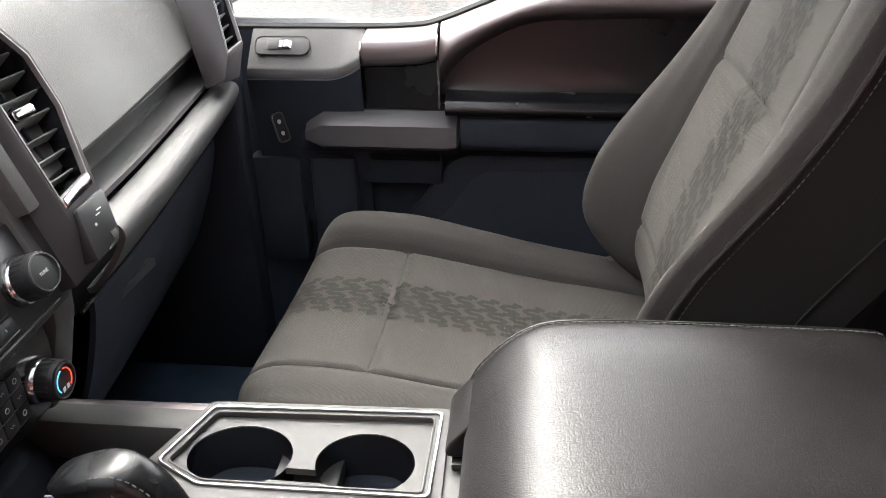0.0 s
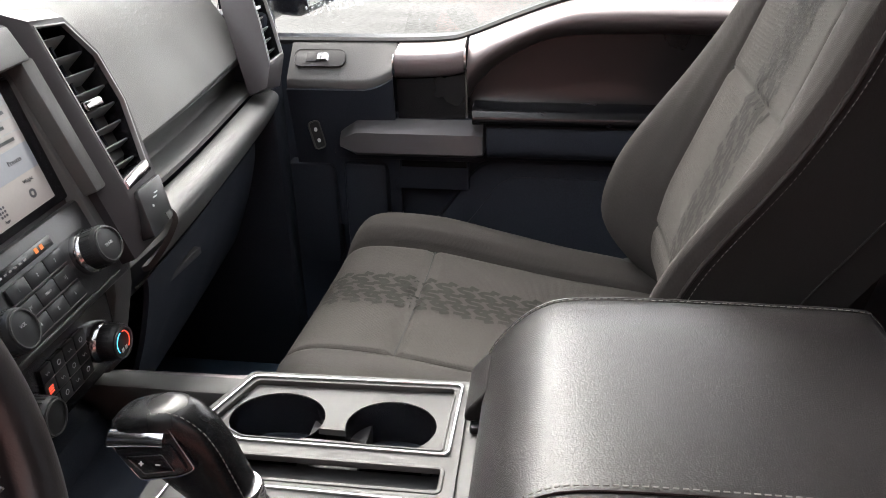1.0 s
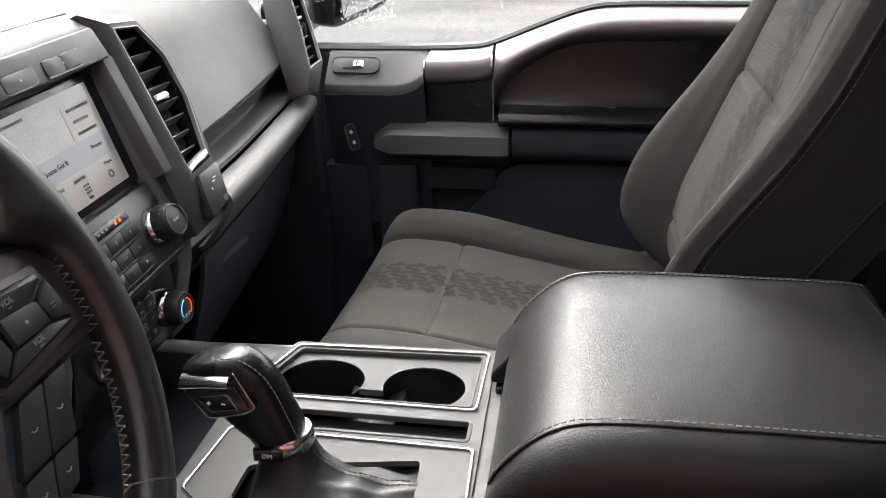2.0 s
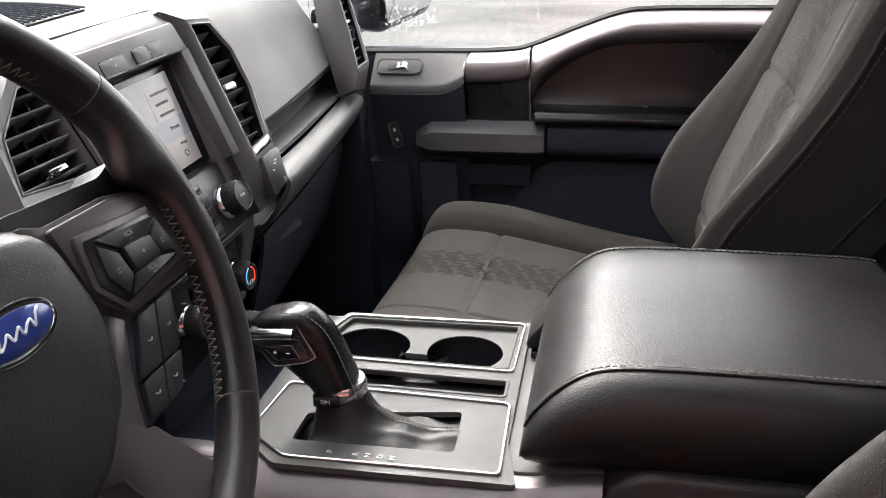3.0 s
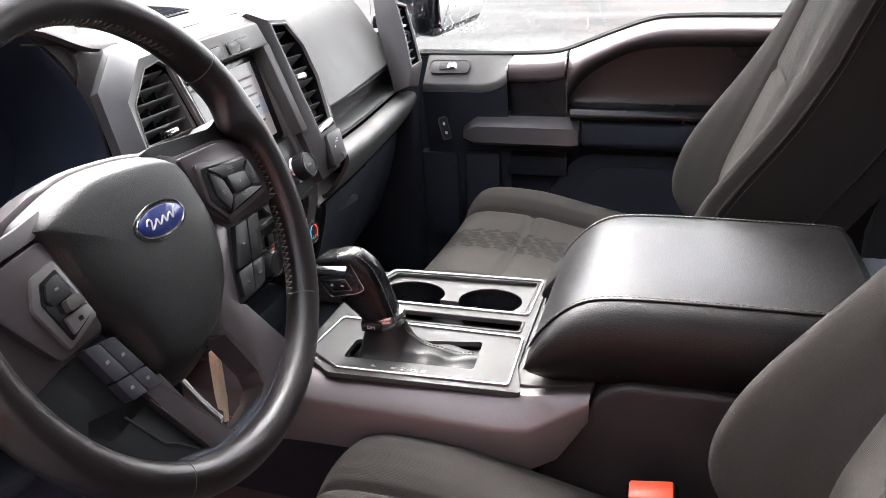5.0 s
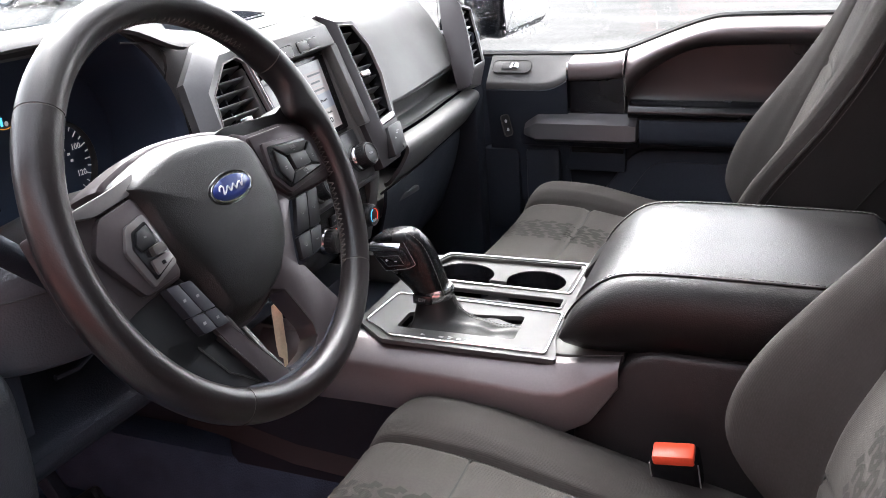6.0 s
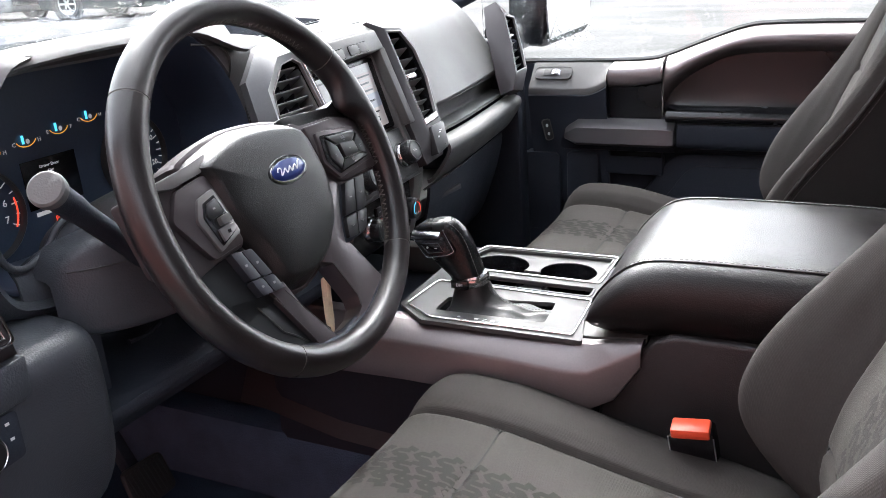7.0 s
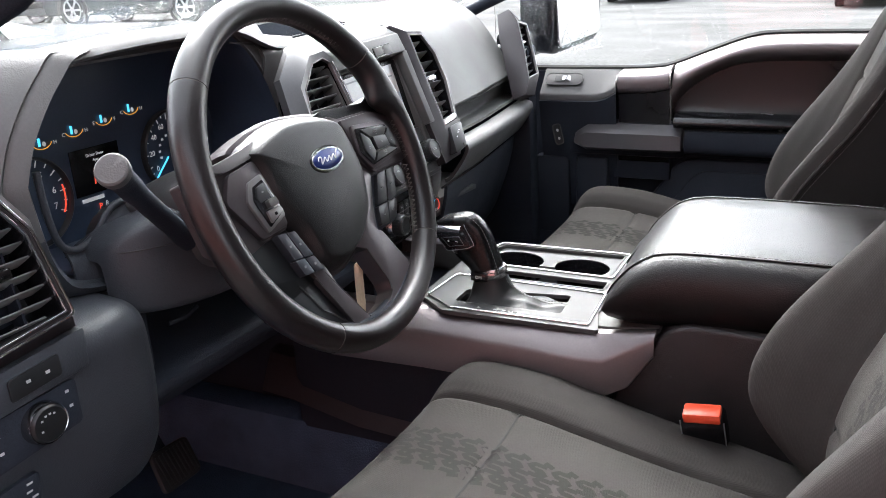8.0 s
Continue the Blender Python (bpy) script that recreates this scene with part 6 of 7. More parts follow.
def ticks(parent, cx, cy, r, a0, a1, n, mat, long=0.16):
    for k in range(n):
        a = radians(a0 + (a1 - a0) * k / (n - 1))
        ln = long if k % 2 == 0 else long * 0.6
        m = CF @ Matrix.Translation((cx, cy, 0)) @ Matrix.Rotation(a, 4, "Z")
        part("tick", box((r * (0.97 - ln), -0.0006, 0.001), (r * 0.97, 0.0006, 0.0016), 0, m), mat, parent)


tach = dial(0.052, 1.243, 0.054, "tachometer", "round rev counter with red marks")
ticks(tach, 0.052, 1.243, 0.054, 225, -25, 17, LIT_WHITE)
for tx, a in (("1", 190), ("2", 158), ("3", 127), ("4", 96), ("5", 55), ("6", 12), ("7", -20)):
    writing("lettering", tx, 0.012, CF @ Matrix.Translation((0.052 + 0.036 * math.cos(radians(a)), 1.243 + 0.036 * math.sin(radians(a)), 0.0015)), LIT_WHITE, tach)
part("red_zone", tube([CF @ Vector((0.052 + 0.049 * math.cos(radians(a)), 1.243 + 0.049 * math.sin(radians(a)), 0.002)) for a in range(-28, 16, 6)], 0.0011, 5), LIT_RED, tach)
speed = dial(0.292, 1.258, 0.054, "speedometer", "round speedometer with a lit blue needle")
ticks(speed, 0.292, 1.258, 0.054, 225, -45, 25, LIT_WHITE)
for tx, a in (("0", 215), ("20", 178), ("40", 142), ("60", 110), ("80", 68), ("100", 30), ("120", -25)):
    writing("lettering", tx, 0.0105, CF @ Matrix.Translation((0.292 + 0.037 * math.cos(radians(a)), 1.258 + 0.037 * math.sin(radians(a)), 0.0015)), LIT_WHITE, speed)
for k in range(9):
    a = radians(200 - 24 * k)
    part("tick", box((0.292 + 0.022 * math.cos(a) - 0.002, 1.258 + 0.022 * math.sin(a) - 0.0015, 0.001), (0.292 + 0.022 * math.cos(a) + 0.002, 1.258 + 0.022 * math.sin(a) + 0.0015, 0.0016), 0, CF), LIT_WHITE, speed)
part("needle", box((0.012, -0.0012, 0.003), (0.05, 0.0012, 0.0045), 0.0003, CF @ Matrix.Translation((0.292, 1.258, 0)) @ Matrix.Rotation(radians(222), 4, "Z")), LIT_BLUE, speed, "lit blue needle")
for k in range(4):
    cx, cz = 0.085 + 0.0485 * k, 1.309 + 0.0055 * k
    g = part("small_gauge", tube([CF @ Vector((cx + 0.014 * math.cos(radians(a)), cz + 0.010 * math.sin(radians(a)) + 0.004, 0.001)) for a in range(200, 345, 12)], 0.0005, 5), LIT_AMBER, binn, "small lit arc gauge")
    part("needle", box((cx - 0.006, cz - 0.002, 0.001), (cx - 0.003, cz + 0.008, 0.002), 0, CF), LIT_BLUE, g)
    part("mark", prism(oval(cx + 0.002, cz, 0.0025, 0.003, 10), 0.001, 0.0016, 0, CF), LIT_WHITE, g)
    for tx, du in (("C" if k != 2 else "E", -0.017), ("H" if k != 2 else "F", 0.018)):
        writing("lettering", tx, 0.0068, CF @ Matrix.Translation((cx + du, cz - 0.001, 0.0012)), LIT_WHITE, g)
msg = part("message_screen", box((0.118, 1.231, 0.0), (0.197, 1.291, 0.0012), 0.0004, CF), BLACK_GLOSS, binn, "small dark message screen")
writing("lettering", "Driver Door", 0.0055, CF @ Matrix.Translation((0.157, 1.281, 0.0014)), LIT_WHITE, msg)
writing("lettering", "Ajar", 0.0055, CF @ Matrix.Translation((0.157, 1.274, 0.0014)), LIT_WHITE, msg)
part("car_mark", tube([CF @ Vector(p) for p in ((0.150, 1.243, 0.0016), (0.152, 1.262, 0.0016), (0.157, 1.266, 0.0016), (0.162, 1.262, 0.0016), (0.164, 1.243, 0.0016))], 0.0009, 5), LIT_RED, msg)
part("mark", box((0.125, 1.222, 0.0005), (0.160, 1.227, 0.0012), 0, CF), LIT_WHITE, binn)
writing("lettering", "P", 0.011, CF @ Matrix.Translation((0.152, 1.212, 0.001)), LIT_RED, binn)
writing("lettering", "R", 0.010, CF @ Matrix.Translation((0.163, 1.213, 0.001)), LIT_WHITE, binn)

# panel round the cluster, light grey to the pod beside it
def surround_ring(k, xl, xr):
    """A ring round the opening, forward by xl on the door's side and by xr on the stack's side, cut level under the hood."""
    out = []
    for y, z in hole:
        f = max(0.0, min(1.0, (y - 0.10) / 0.2))
        out.append((xl + (xr - xl) * f * f * (3 - 2 * f), cen.x + (y - cen.x) * k, min(cen.y + (z - cen.y) * k, 1.426)))
    return out


def half_of(bm, where):
    """What remains of the ring: its left limb, its right panel or its sill."""
    gone = []
    for f in bm.faces:
        c = f.calc_center_median()
        here = "sill" if c.z < 1.235 else "left" if c.y < 0.2 else "right"
        if here != where or (c.z > 1.415 and 0.06 < c.y < 0.33):
            gone.append(f)
    bmesh.ops.delete(bm, geom=gone, context="FACES")
    return bm


SUR = ((1.02, -0.36, -0.36), (1.035, -0.332, -0.352), (1.075, -0.320, -0.352), (1.13, -0.328, -0.354), (1.15, -0.338, -0.356), (1.165, -0.336, -0.358), (1.30, -0.372, -0.372), (1.5, -0.44, -0.40))
for where in ("left", "right"):
    part("cluster_surround", half_of(loft([surround_ring(*r) for r in SUR], caps=False), where), SOFT_GREY, dash, "soft grey panel beside the instruments", 50)
part("cluster_sill", half_of(loft([surround_ring(*r) for r in SUR], caps=False), "sill"), KNEE_GREY, dash, "dark sill under the instruments", 50)


def hood_drop(y):
    """The hood's crest: bowed over the dials, lower towards the stack."""
    f = max(0.0, min(1.0, (y - 0.29) / 0.12))
    return -0.014 + 0.016 * math.sin(math.pi * min(0.5, y / 0.39)) ** 0.5 - 0.034 * f * f * (3 - 2 * f)


part("hood_top", shell([[(x, y, z + hood_drop(y)) for y in np.linspace(0.03, 0.405, 24)] for x, z in ((-0.62, 1.356), (-0.5, 1.406), (-0.40, 1.430), (-0.356, 1.433), (-0.340, 1.429), (-0.334, 1.419))], 0.007), SOFT_GREY, dash, "soft grey hood over the instruments", 60)


def shoulder_low(y):
    return interp(((0.325, 1.404), (0.366, 1.364), (0.400, 1.297), (0.412, 1.25), (0.5, 1.25)), y)


part("hood_shoulder", shell([[(-0.352, y, shoulder_low(y)), (-0.346, y, 0.5 * (shoulder_low(y) + 1.380)), (-0.345, y, 1.380), (-0.350, y, 1.389), (-0.37, y, 1.396), (-0.45, y, 1.402), (-0.60, y, 1.376)] for y in np.linspace(0.374, 0.478, 18)], 0.005), SOFT_GREY, dash, "soft grey shoulder between hood and vent", 60)
part("panel_seam", tube([(-0.349 - 0.012 * (k > 2), y, z) for k, (y, z) in enumerate(((0.305, 1.405), (0.358, 1.398), (0.378, 1.385), (0.384, 1.365), (0.395, 1.335), (0.41, 1.305)))], 0.0014, 6), MID_PLASTIC, dash)

# outer vent on the driver's side
lz = 1 / math.cos(math.atan(0.18))
LM = plane_matrix((-0.256 + 0.18 * 1.18, 0.0, 0.0), (0, 1, 0), (-0.18, 0, 1))


def lpoly(pts):
    return [(y, z * lz) for y, z in pts]


dv_poly = lpoly([(-0.205, 1.178), (-0.089, 1.190), (-0.102, 1.272), (-0.122, 1.305), (-0.205, 1.300)])
dv_body = lpoly([(-0.225, 1.155), (-0.0735, 1.168), (-0.083, 1.282), (-0.108, 1.322), (-0.225, 1.32)])
dv = vent("air_vent", dv_poly, LM, dash, 8, "angular driver's vent with a chrome rim", body=dv_body, upright=3, rim_mat=BRIGHT_CHROME)
part("tab", box((-0.155, 1.243 * lz - 0.006, -0.004), (-0.125, 1.243 * lz + 0.006, 0.008), 0.003, LM), CHROME, dv, "chrome aiming tab")
part("rim", collar(rounded(inset(dv_poly, -0.008), 0.006, 3), rounded(inset(dv_poly, -0.0055), 0.006, 3), 0.0, 0.0102, 0.0008, LM), BRIGHT_CHROME, dv, "outer chrome line")
part("vent_base", prism(lpoly([(-0.225, 1.118), (-0.080, 1.128), (-0.0735, 1.168), (-0.225, 1.156)]), -0.05, 0.006, 0.004, LM), KNEE_GREY, dash, "panel under the driver's vent")
mb = part("mirror_switch", prism(rounded(lpoly([(-0.166, 1.130), (-0.112, 1.134), (-0.110, 1.155), (-0.164, 1.151)]), 0.003, 2), 0.004, 0.0085, 0.001, LM), BUTTON, dash)
for y in (-0.146, -0.126):
    part("mark", box((y - 0.0022, 1.1415 * lz, 0.0085), (y + 0.0022, 1.1445 * lz, 0.0089), 0, LM), WHITE_MARK, mb)
# knee pad and headlamp switch
rows = []
for y, d in ((-0.25, 0.0), (-0.08, 0.0), (-0.022, 0.001), (-0.004, 0.005), (0.006, 0.011), (0.012, 0.022), (0.0145, 0.04), (0.015, 0.10)):
    rows.append([(p.x - d, y, p.y - d * 0.35) for p in curve_pts([(-0.40, 1.172), (-0.30, 1.166), (-0.266, 1.161), (-0.251, 1.148), (-0.2465, 1.122), (-0.247, 1.06), (-0.262, 0.99), (-0.32, 0.92), (-0.45, 0.86)], 4)])
part("knee_pad", shell(rows, 0.008), KNEE_GREY, dash, "charcoal grained knee pad", 60)
KN = plane_matrix((-0.246, -0.146, 1.098), (0, 1, 0), (-0.05, 0, 1))
hp = part("switch_panel", prism(rounded([(-0.052, -0.030), (0.046, -0.022), (0.048, 0.026), (-0.05, 0.022)], 0.006), -0.004, 0.003, 0.001, KN), DARK_PLASTIC, dash, "dark headlamp switch panel")
hk = part("headlamp_switch", lathe([(0.0195, 0.0), (0.0195, 0.008), (0.0184, 0.014), (0.0166, 0.016), (0, 0.0155)], 36, KN @ Matrix.Translation((0.004, 0.0, 0.002))), BUTTON, dash, "round black headlamp switch")
part("ring", lathe([(0.0212, 0.002), (0.021, 0.009), (0.0197, 0.0135), (0.019, 0.013), (0.019, 0.004)], 36, KN @ Matrix.Translation((0.004, 0, 0.002))), CHROME, hk, "chrome switch ring")
for a in (60, 85, 110, 140, 200):
    part("mark", box((0.004 + 0.0105 * math.cos(radians(a)) - 0.0011, 0.0105 * math.sin(radians(a)) - 0.0009, 0.0175), (0.004 + 0.0105 * math.cos(radians(a)) + 0.0011, 0.0105 * math.sin(radians(a)) + 0.0009, 0.0182), 0, KN), WHITE_MARK, hk)
for x, y in ((-0.038, 0.007), (-0.038, -0.010), (0.036, 0.016), (0.037, 0.0)):
    part("mark", box((x - 0.002, y - 0.0014, 0.003), (x + 0.002, y + 0.0014, 0.0034), 0, KN), WHITE_MARK, hp)
fz = part("pedal_switch", prism(rounded([(-0.10, -0.085), (-0.015, -0.075), (-0.01, -0.045), (-0.095, -0.05)], 0.004), -0.004, 0.003, 0.001, KN), DARK_PLASTIC, dash)
for x, y in ((-0.022, -0.052), (-0.024, -0.060), (-0.02, -0.067), (-0.07, -0.075)):
    part("mark", box((x - 0.003, y - 0.001, 0.003), (x + 0.003, y + 0.001, 0.0034), 0, KN), WHITE_MARK, fz)

# steering column, stalk and ignition key
col = thing("steering_column", (-0.25, 0.157, 1.2), "dark plastic steering column shroud", "steering column", shape=wheel_shape)
rows = []
for x, z, ry, rz in ((-0.42, 1.17, 0.085, 0.075), (-0.32, 1.21, 0.080, 0.072), (-0.24, 1.235, 0.072, 0.064), (-0.19, 1.253, 0.062, 0.055), (-0.165, 1.262, 0.05, 0.045)):
    rows.append([(x, 0.165 + ry * math.copysign(abs(math.cos(a)) ** 0.7, math.cos(a)), z + rz * math.copysign(abs(math.sin(a)) ** 0.7, math.sin(a))) for a in np.linspace(0, 2 * math.pi, 28, endpoint=False)])
part("shroud", loft(rows), MID_PLASTIC, col, "", 60)
stalk = part("stalk", tube(curve_pts([(-0.262, 0.095, 1.214), (-0.252, 0.07, 1.236), (-0.228, 0.012, 1.283), (-0.19, -0.05, 1.327)], 5), [0.0125] * 4 + [0.0115] * 4 + [0.0112] * 4 + [0.0125] * 3 + [0.0152], 20), DARK_PLASTIC, col, "black indicator stalk", 60)
sd = Vector((0.38, -0.62, 0.44)).normalized()
part("stalk_cap", lathe([(0.0152, -0.006), (0.0158, 0.0), (0.0153, 0.004), (0.0135, 0.0055), (0, 0.006)], 28, Matrix.Translation((-0.188, -0.053, 1.329)) @ sd.to_track_quat("Z", "Y").to_matrix().to_4x4()), SOFT_GREY, stalk, "grey stalk end")
part("ignition_lock", lathe([(0.019, -0.03), (0.019, 0.004), (0.016, 0.007), (0, 0.007)], 28, Matrix.Translation((-0.215, 0.262, 1.115)) @ Matrix.Rotation(radians(75), 4, "Y")), MID_PLASTIC, col, "round ignition lock")
key = thing("ignition_key", (-0.105, 0.2, 1.12), "brass-coloured key hanging at the ignition", "key", shape=wheel_shape)
KY = plane_matrix((-0.098, 0.193, 1.112), (0.75, 0.66, 0), (-0.02, 0.03, 1))
blade = part("key_blade", prism([(-0.0042, -0.006), (0.003, -0.012), (0.0052, 0.004), (0.0052, 0.040), (0.0035, 0.0445), (0.0046, 0.049), (0.001, 0.052), (-0.0046, 0.049), (-0.0052, 0.043), (-0.0052, 0.006)], -0.001, 0.0012, 0.0004, KY), BRASS, key, "pale brass key blade")
part("key_groove", box((-0.0006, 0.004, 0.0008), (0.0006, 0.044, 0.0015), 0.0002, KY), BRASS, blade)
part("key_bit", prism([(0.0, -0.022), (0.004, -0.022), (0.006, 0.004), (0.001, 0.008)], -0.004, -0.0012, 0.0004, KY), BRASS, key)
part("key_ring", tube([KY @ Vector((0.002 + 0.005 * math.cos(a), -0.022 + 0.005 * math.sin(a), -0.002)) for a in np.linspace(0, 2 * math.pi, 16, endpoint=False)], 0.0009, 6, True), CHROME, key, "small key ring")
part("key_stem", tube([(-0.10, 0.196, 1.088), (-0.14, 0.22, 1.092), (-0.205, 0.255, 1.113)], 0.003, 8), RUBBER, key)

# panel under the column and the foot space
part("knee_panel", shell([[(p.x, y, p.y) for p in curve_pts([(-0.43, 1.15), (-0.42, 1.12), (-0.415, 1.08), (-0.395, 1.058), (-0.325, 1.05), (-0.288, 1.045), (-0.282, 1.037), (-0.30, 1.02), (-0.40, 0.95), (-0.5, 0.9)], 4)] for y in np.linspace(0.01, 0.46, 8)], 0.008), DARK_PLASTIC, dash, "dark knee panel with a ledge")
part("ledge_line", tube([(-0.292, y, 1.0475) for y in (0.05, 0.2, 0.4)], 0.0022, 6), MID_PLASTIC, dash)
rec = part("column_recess", box((-0.41, 0.03, 1.03), (-0.305, 0.05, 1.135), 0.004), DARK_PLASTIC, dash, "dark recess under the column")
part("recess_bracket", tube([(-0.35, 0.125, 1.098), (-0.348, 0.15, 1.106), (-0.348, 0.185, 1.10), (-0.36, 0.19, 1.08)], 0.004, 8), DARK_PLASTIC, rec)
part("recess_bracket", tube([(-0.35, 0.118, 1.074), (-0.347, 0.145, 1.072), (-0.348, 0.168, 1.079)], 0.0035, 8), DARK_PLASTIC, rec)


# bowed cover round the column's lower half
def cover_x(y):
    return -0.318 + 0.076 * max(0.0, 1 - ((y - 0.165) / 0.153) ** 2) ** 0.6


rows = []
for y in 0.165 + 0.1529 * np.sin(np.linspace(-math.pi / 2, math.pi / 2, 30)):
    w = max(0.0, 1 - ((y - 0.165) / 0.153) ** 4) ** 0.5
    top, low = 1.196 + 0.05 * w, 1.140 - 0.012 * w
    rows.append([(cover_x(y) - dx, y, low + (top - low) * f) for f, dx in ((0.0, 0.022), (0.0, 0.006), (0.03, 0.001), (0.1, 0.0), (0.5, 0.0), (0.9, 0.002), (0.97, 0.006), (1.0, 0.02), (0.98, 0.06))])
cover = part("column_cover", shell(rows, 0.004), KNEE_GREY, dash, "dark bowed cover under the steering column", 60)
part("panel_seam", tube([(cover_x(y) + 0.0002, y, 1.208) for y in np.linspace(0.02, 0.31, 24)], 0.0009, 5), RUBBER, cover)
# lip that swings from the hood's limb over to the column
LIP = curve_pts([(-0.023, 1.309), (-0.022, 1.272), (-0.017, 1.236), (-0.008, 1.219), (0.006, 1.213), (0.022, 1.217), (0.038, 1.226), (0.050, 1.240), (0.064, 1.248), (0.080, 1.250)], 4)
part("cluster_lip", tube([(-0.344, p.x, p.y) for p in LIP], 0.0042, 8), KNEE_GREY, dash, "rounded lip under the dials", 60)
part("lip_panel", shell([[(-0.346, p.x, p.y - 0.002), (-0.338, p.x, p.y - 0.016), (-0.334, p.x, min(p.y - 0.02, 1.17)), (-0.345, p.x, 1.12)] for p in LIP[12:]], 0.003), KNEE_GREY, dash, "dark panel between dials and knee pad", 50)
part("dash_under", box((-0.86, -0.12, 0.95), (-0.42, 1.25, 1.0), 0.02), RUBBER, dash)
part("dash_end", box((-0.90, 1.245, 0.60), (-0.292, 1.30, 1.30), 0.01), DARK_PLASTIC, dash, "dark kick panel by the door")
part("dash_end", box((-0.90, -0.135, 0.75), (-0.30, -0.10, 1.24), 0.01), DARK_PLASTIC, dash)
tun = thing("footwell_trim", (-0.4, 0.48, 0.62), "gunmetal trim along the transmission hump", "trim", kind="structure", shape=dash_shape)
part("trim", loft([[(x, 0.45, z0), (x, 0.49, z0 + 0.06), (x, 0.56, z0 + 0.07), (x, 0.56, z0 - 0.03)] for x, z0 in ((-0.50, 0.79), (-0.44, 0.785), (-0.30, 0.757), (0.0, 0.742))]), WHEEL_TRIM, tun)
part("carpet", box((-0.86, 0.46, 0.58), (0.2, 0.74, 0.74), 0.03), CARPET, tun)
part("carpet", box((-0.86, 0.52, 0.6), (-0.28, 0.70, 1.0), 0.03), DARK_PLASTIC, tun, "dark panel under the stack")
ped = thing("brake_pedal", (-0.55, 0.255, 0.735), "ribbed black brake pedal", "pedal", shape=dash_shape)
PM = plane_matrix((-0.55, 0.255, 0.735), (0, 1, 0), (-0.55, 0, 1))
part("pad", prism(rounded([(-0.045, -0.035), (0.04, -0.035), (0.045, 0.03), (-0.035, 0.035)], 0.012), 0.0, 0.012, 0.003, PM), RUBBER, ped)
for k in range(9):
    part("rib", box((-0.032 + 0.0082 * k, -0.028, 0.011), (-0.028 + 0.0082 * k, 0.026, 0.0145), 0.001, PM), RUBBER, ped)
part("arm", box((-0.01, 0.0, -0.03), (0.01, 0.25, -0.002), 0.004, PM), DARK_PLASTIC, ped)

# ---- seat buckle ----
buck = thing("seat_buckle", (0.29, 0.39, 0.8), "black seat belt buckle with a red button", "buckle")
BK = plane_matrix((0.260, 0.388, 0.939), (1, 0, 0.14), (-0.28, -0.2, 1))
body = [(-0.026, 0.004), (0.026, 0.006), (0.027, -0.03), (0.024, -0.085), (-0.018, -0.085), (-0.026, -0.035)]
part("housing", prism(rounded(body, 0.005), -0.012, 0.012, 0.003, BK), BLACK_GLOSS, buck)
part("release_button", box((-0.0225, -0.002, -0.010), (0.0225, 0.012, 0.014), 0.003, BK), RED_PLASTIC, buck, "bright red release button")
for ex in (-0.0262, 0.0255):
    part("housing_edge", tube([BK @ Vector((ex, 0.0, 0.0115)), BK @ Vector((ex * 1.0, -0.035, 0.0115)), BK @ Vector((ex * 0.85, -0.08, 0.0115))], 0.0009, 6), ALLOY, buck)
part("strap", tube([(0.288, 0.4, 0.862), (0.31, 0.405, 0.79), (0.33, 0.41, 0.7)], 0.018, 10, False, 0.4), RUBBER, buck)
buck2 = thing("seat_buckle", (0.25, 0.775, 0.9), "seat belt tongue with a pale metal edge beside the passenger seat", "buckle", shape=passenger_shape)
B2 = plane_matrix((0.27, 1.168, 0.932), (1, 0.3, 0.2), (0, -0.3, 1))
part("tongue", box((-0.018, -0.004, -0.006), (0.018, 0.006, 0.006), 0.002, B2), SATIN, buck2)
part("housing", box((-0.02, -0.07, -0.008), (0.02, -0.006, 0.008), 0.003, B2), BLACK_GLOSS, buck2)

# ---- screen page ----
scr_parts = ((-0.0865, -0.0505, 0.0865, -0.0335, SCREEN_TAB), (-0.0865, -0.0335, 0.0865, -0.020, SCREEN_TAB), (-0.0865, -0.0195, 0.0865, 0.003, SCREEN_BAND), (0.035, 0.004, 0.0865, 0.014, SCREEN_TAB), (0.035, 0.0155, 0.0865, 0.0255, SCREEN_TAB), (0.035, 0.027, 0.0865, 0.037, SCREEN_TAB), (-0.0865, -0.0505, -0.052, -0.0335, SCREEN_BLUE))
for k, (x0, y0, x1, y1, mt) in enumerate(scr_parts):
    part("screen_field", prism([(x0, y0), (x1, y0), (x1, y1), (x0, y1)], 0.0006, 0.0008 + 0.0002 * (k == 6), 0, SCR), mt, screen)
for tx, x, y, s in (("Never Gonna Get It", -0.02, -0.008, 0.0075), ("Presets", 0.062, -0.0075, 0.0062), ("Weight", 0.066, -0.0265, 0.0045), ("Phone", -0.026, -0.046, 0.0035), ("Apps", 0.02, -0.046, 0.0035)):
    writing("lettering", tx, s, SCR @ Matrix.Translation((x, y, 0.0012)), SCREEN_INK, screen)
for x0, x1, y in ((-0.035, -0.012, -0.0268), (0.005, 0.024, -0.0268), (0.045, 0.075, 0.009), (0.045, 0.07, 0.0205), (0.042, 0.078, 0.032), (-0.075, -0.02, 0.043)):
    part("text_bar", prism([(x0, y - 0.0014), (x1, y - 0.0014), (x1, y + 0.0014), (x0, y + 0.0014)], 0.0009, 0.0012, 0, SCR), MID_PLASTIC, screen)
for i in range(3):
    for j in range(3):
        part("app_dot", prism(oval(0.0165 + 0.0034 * i, -0.0412 + 0.0034 * j, 0.0012, 0.0012, 8), 0.0009, 0.0012, 0, SCR), SCREEN_INK, screen)
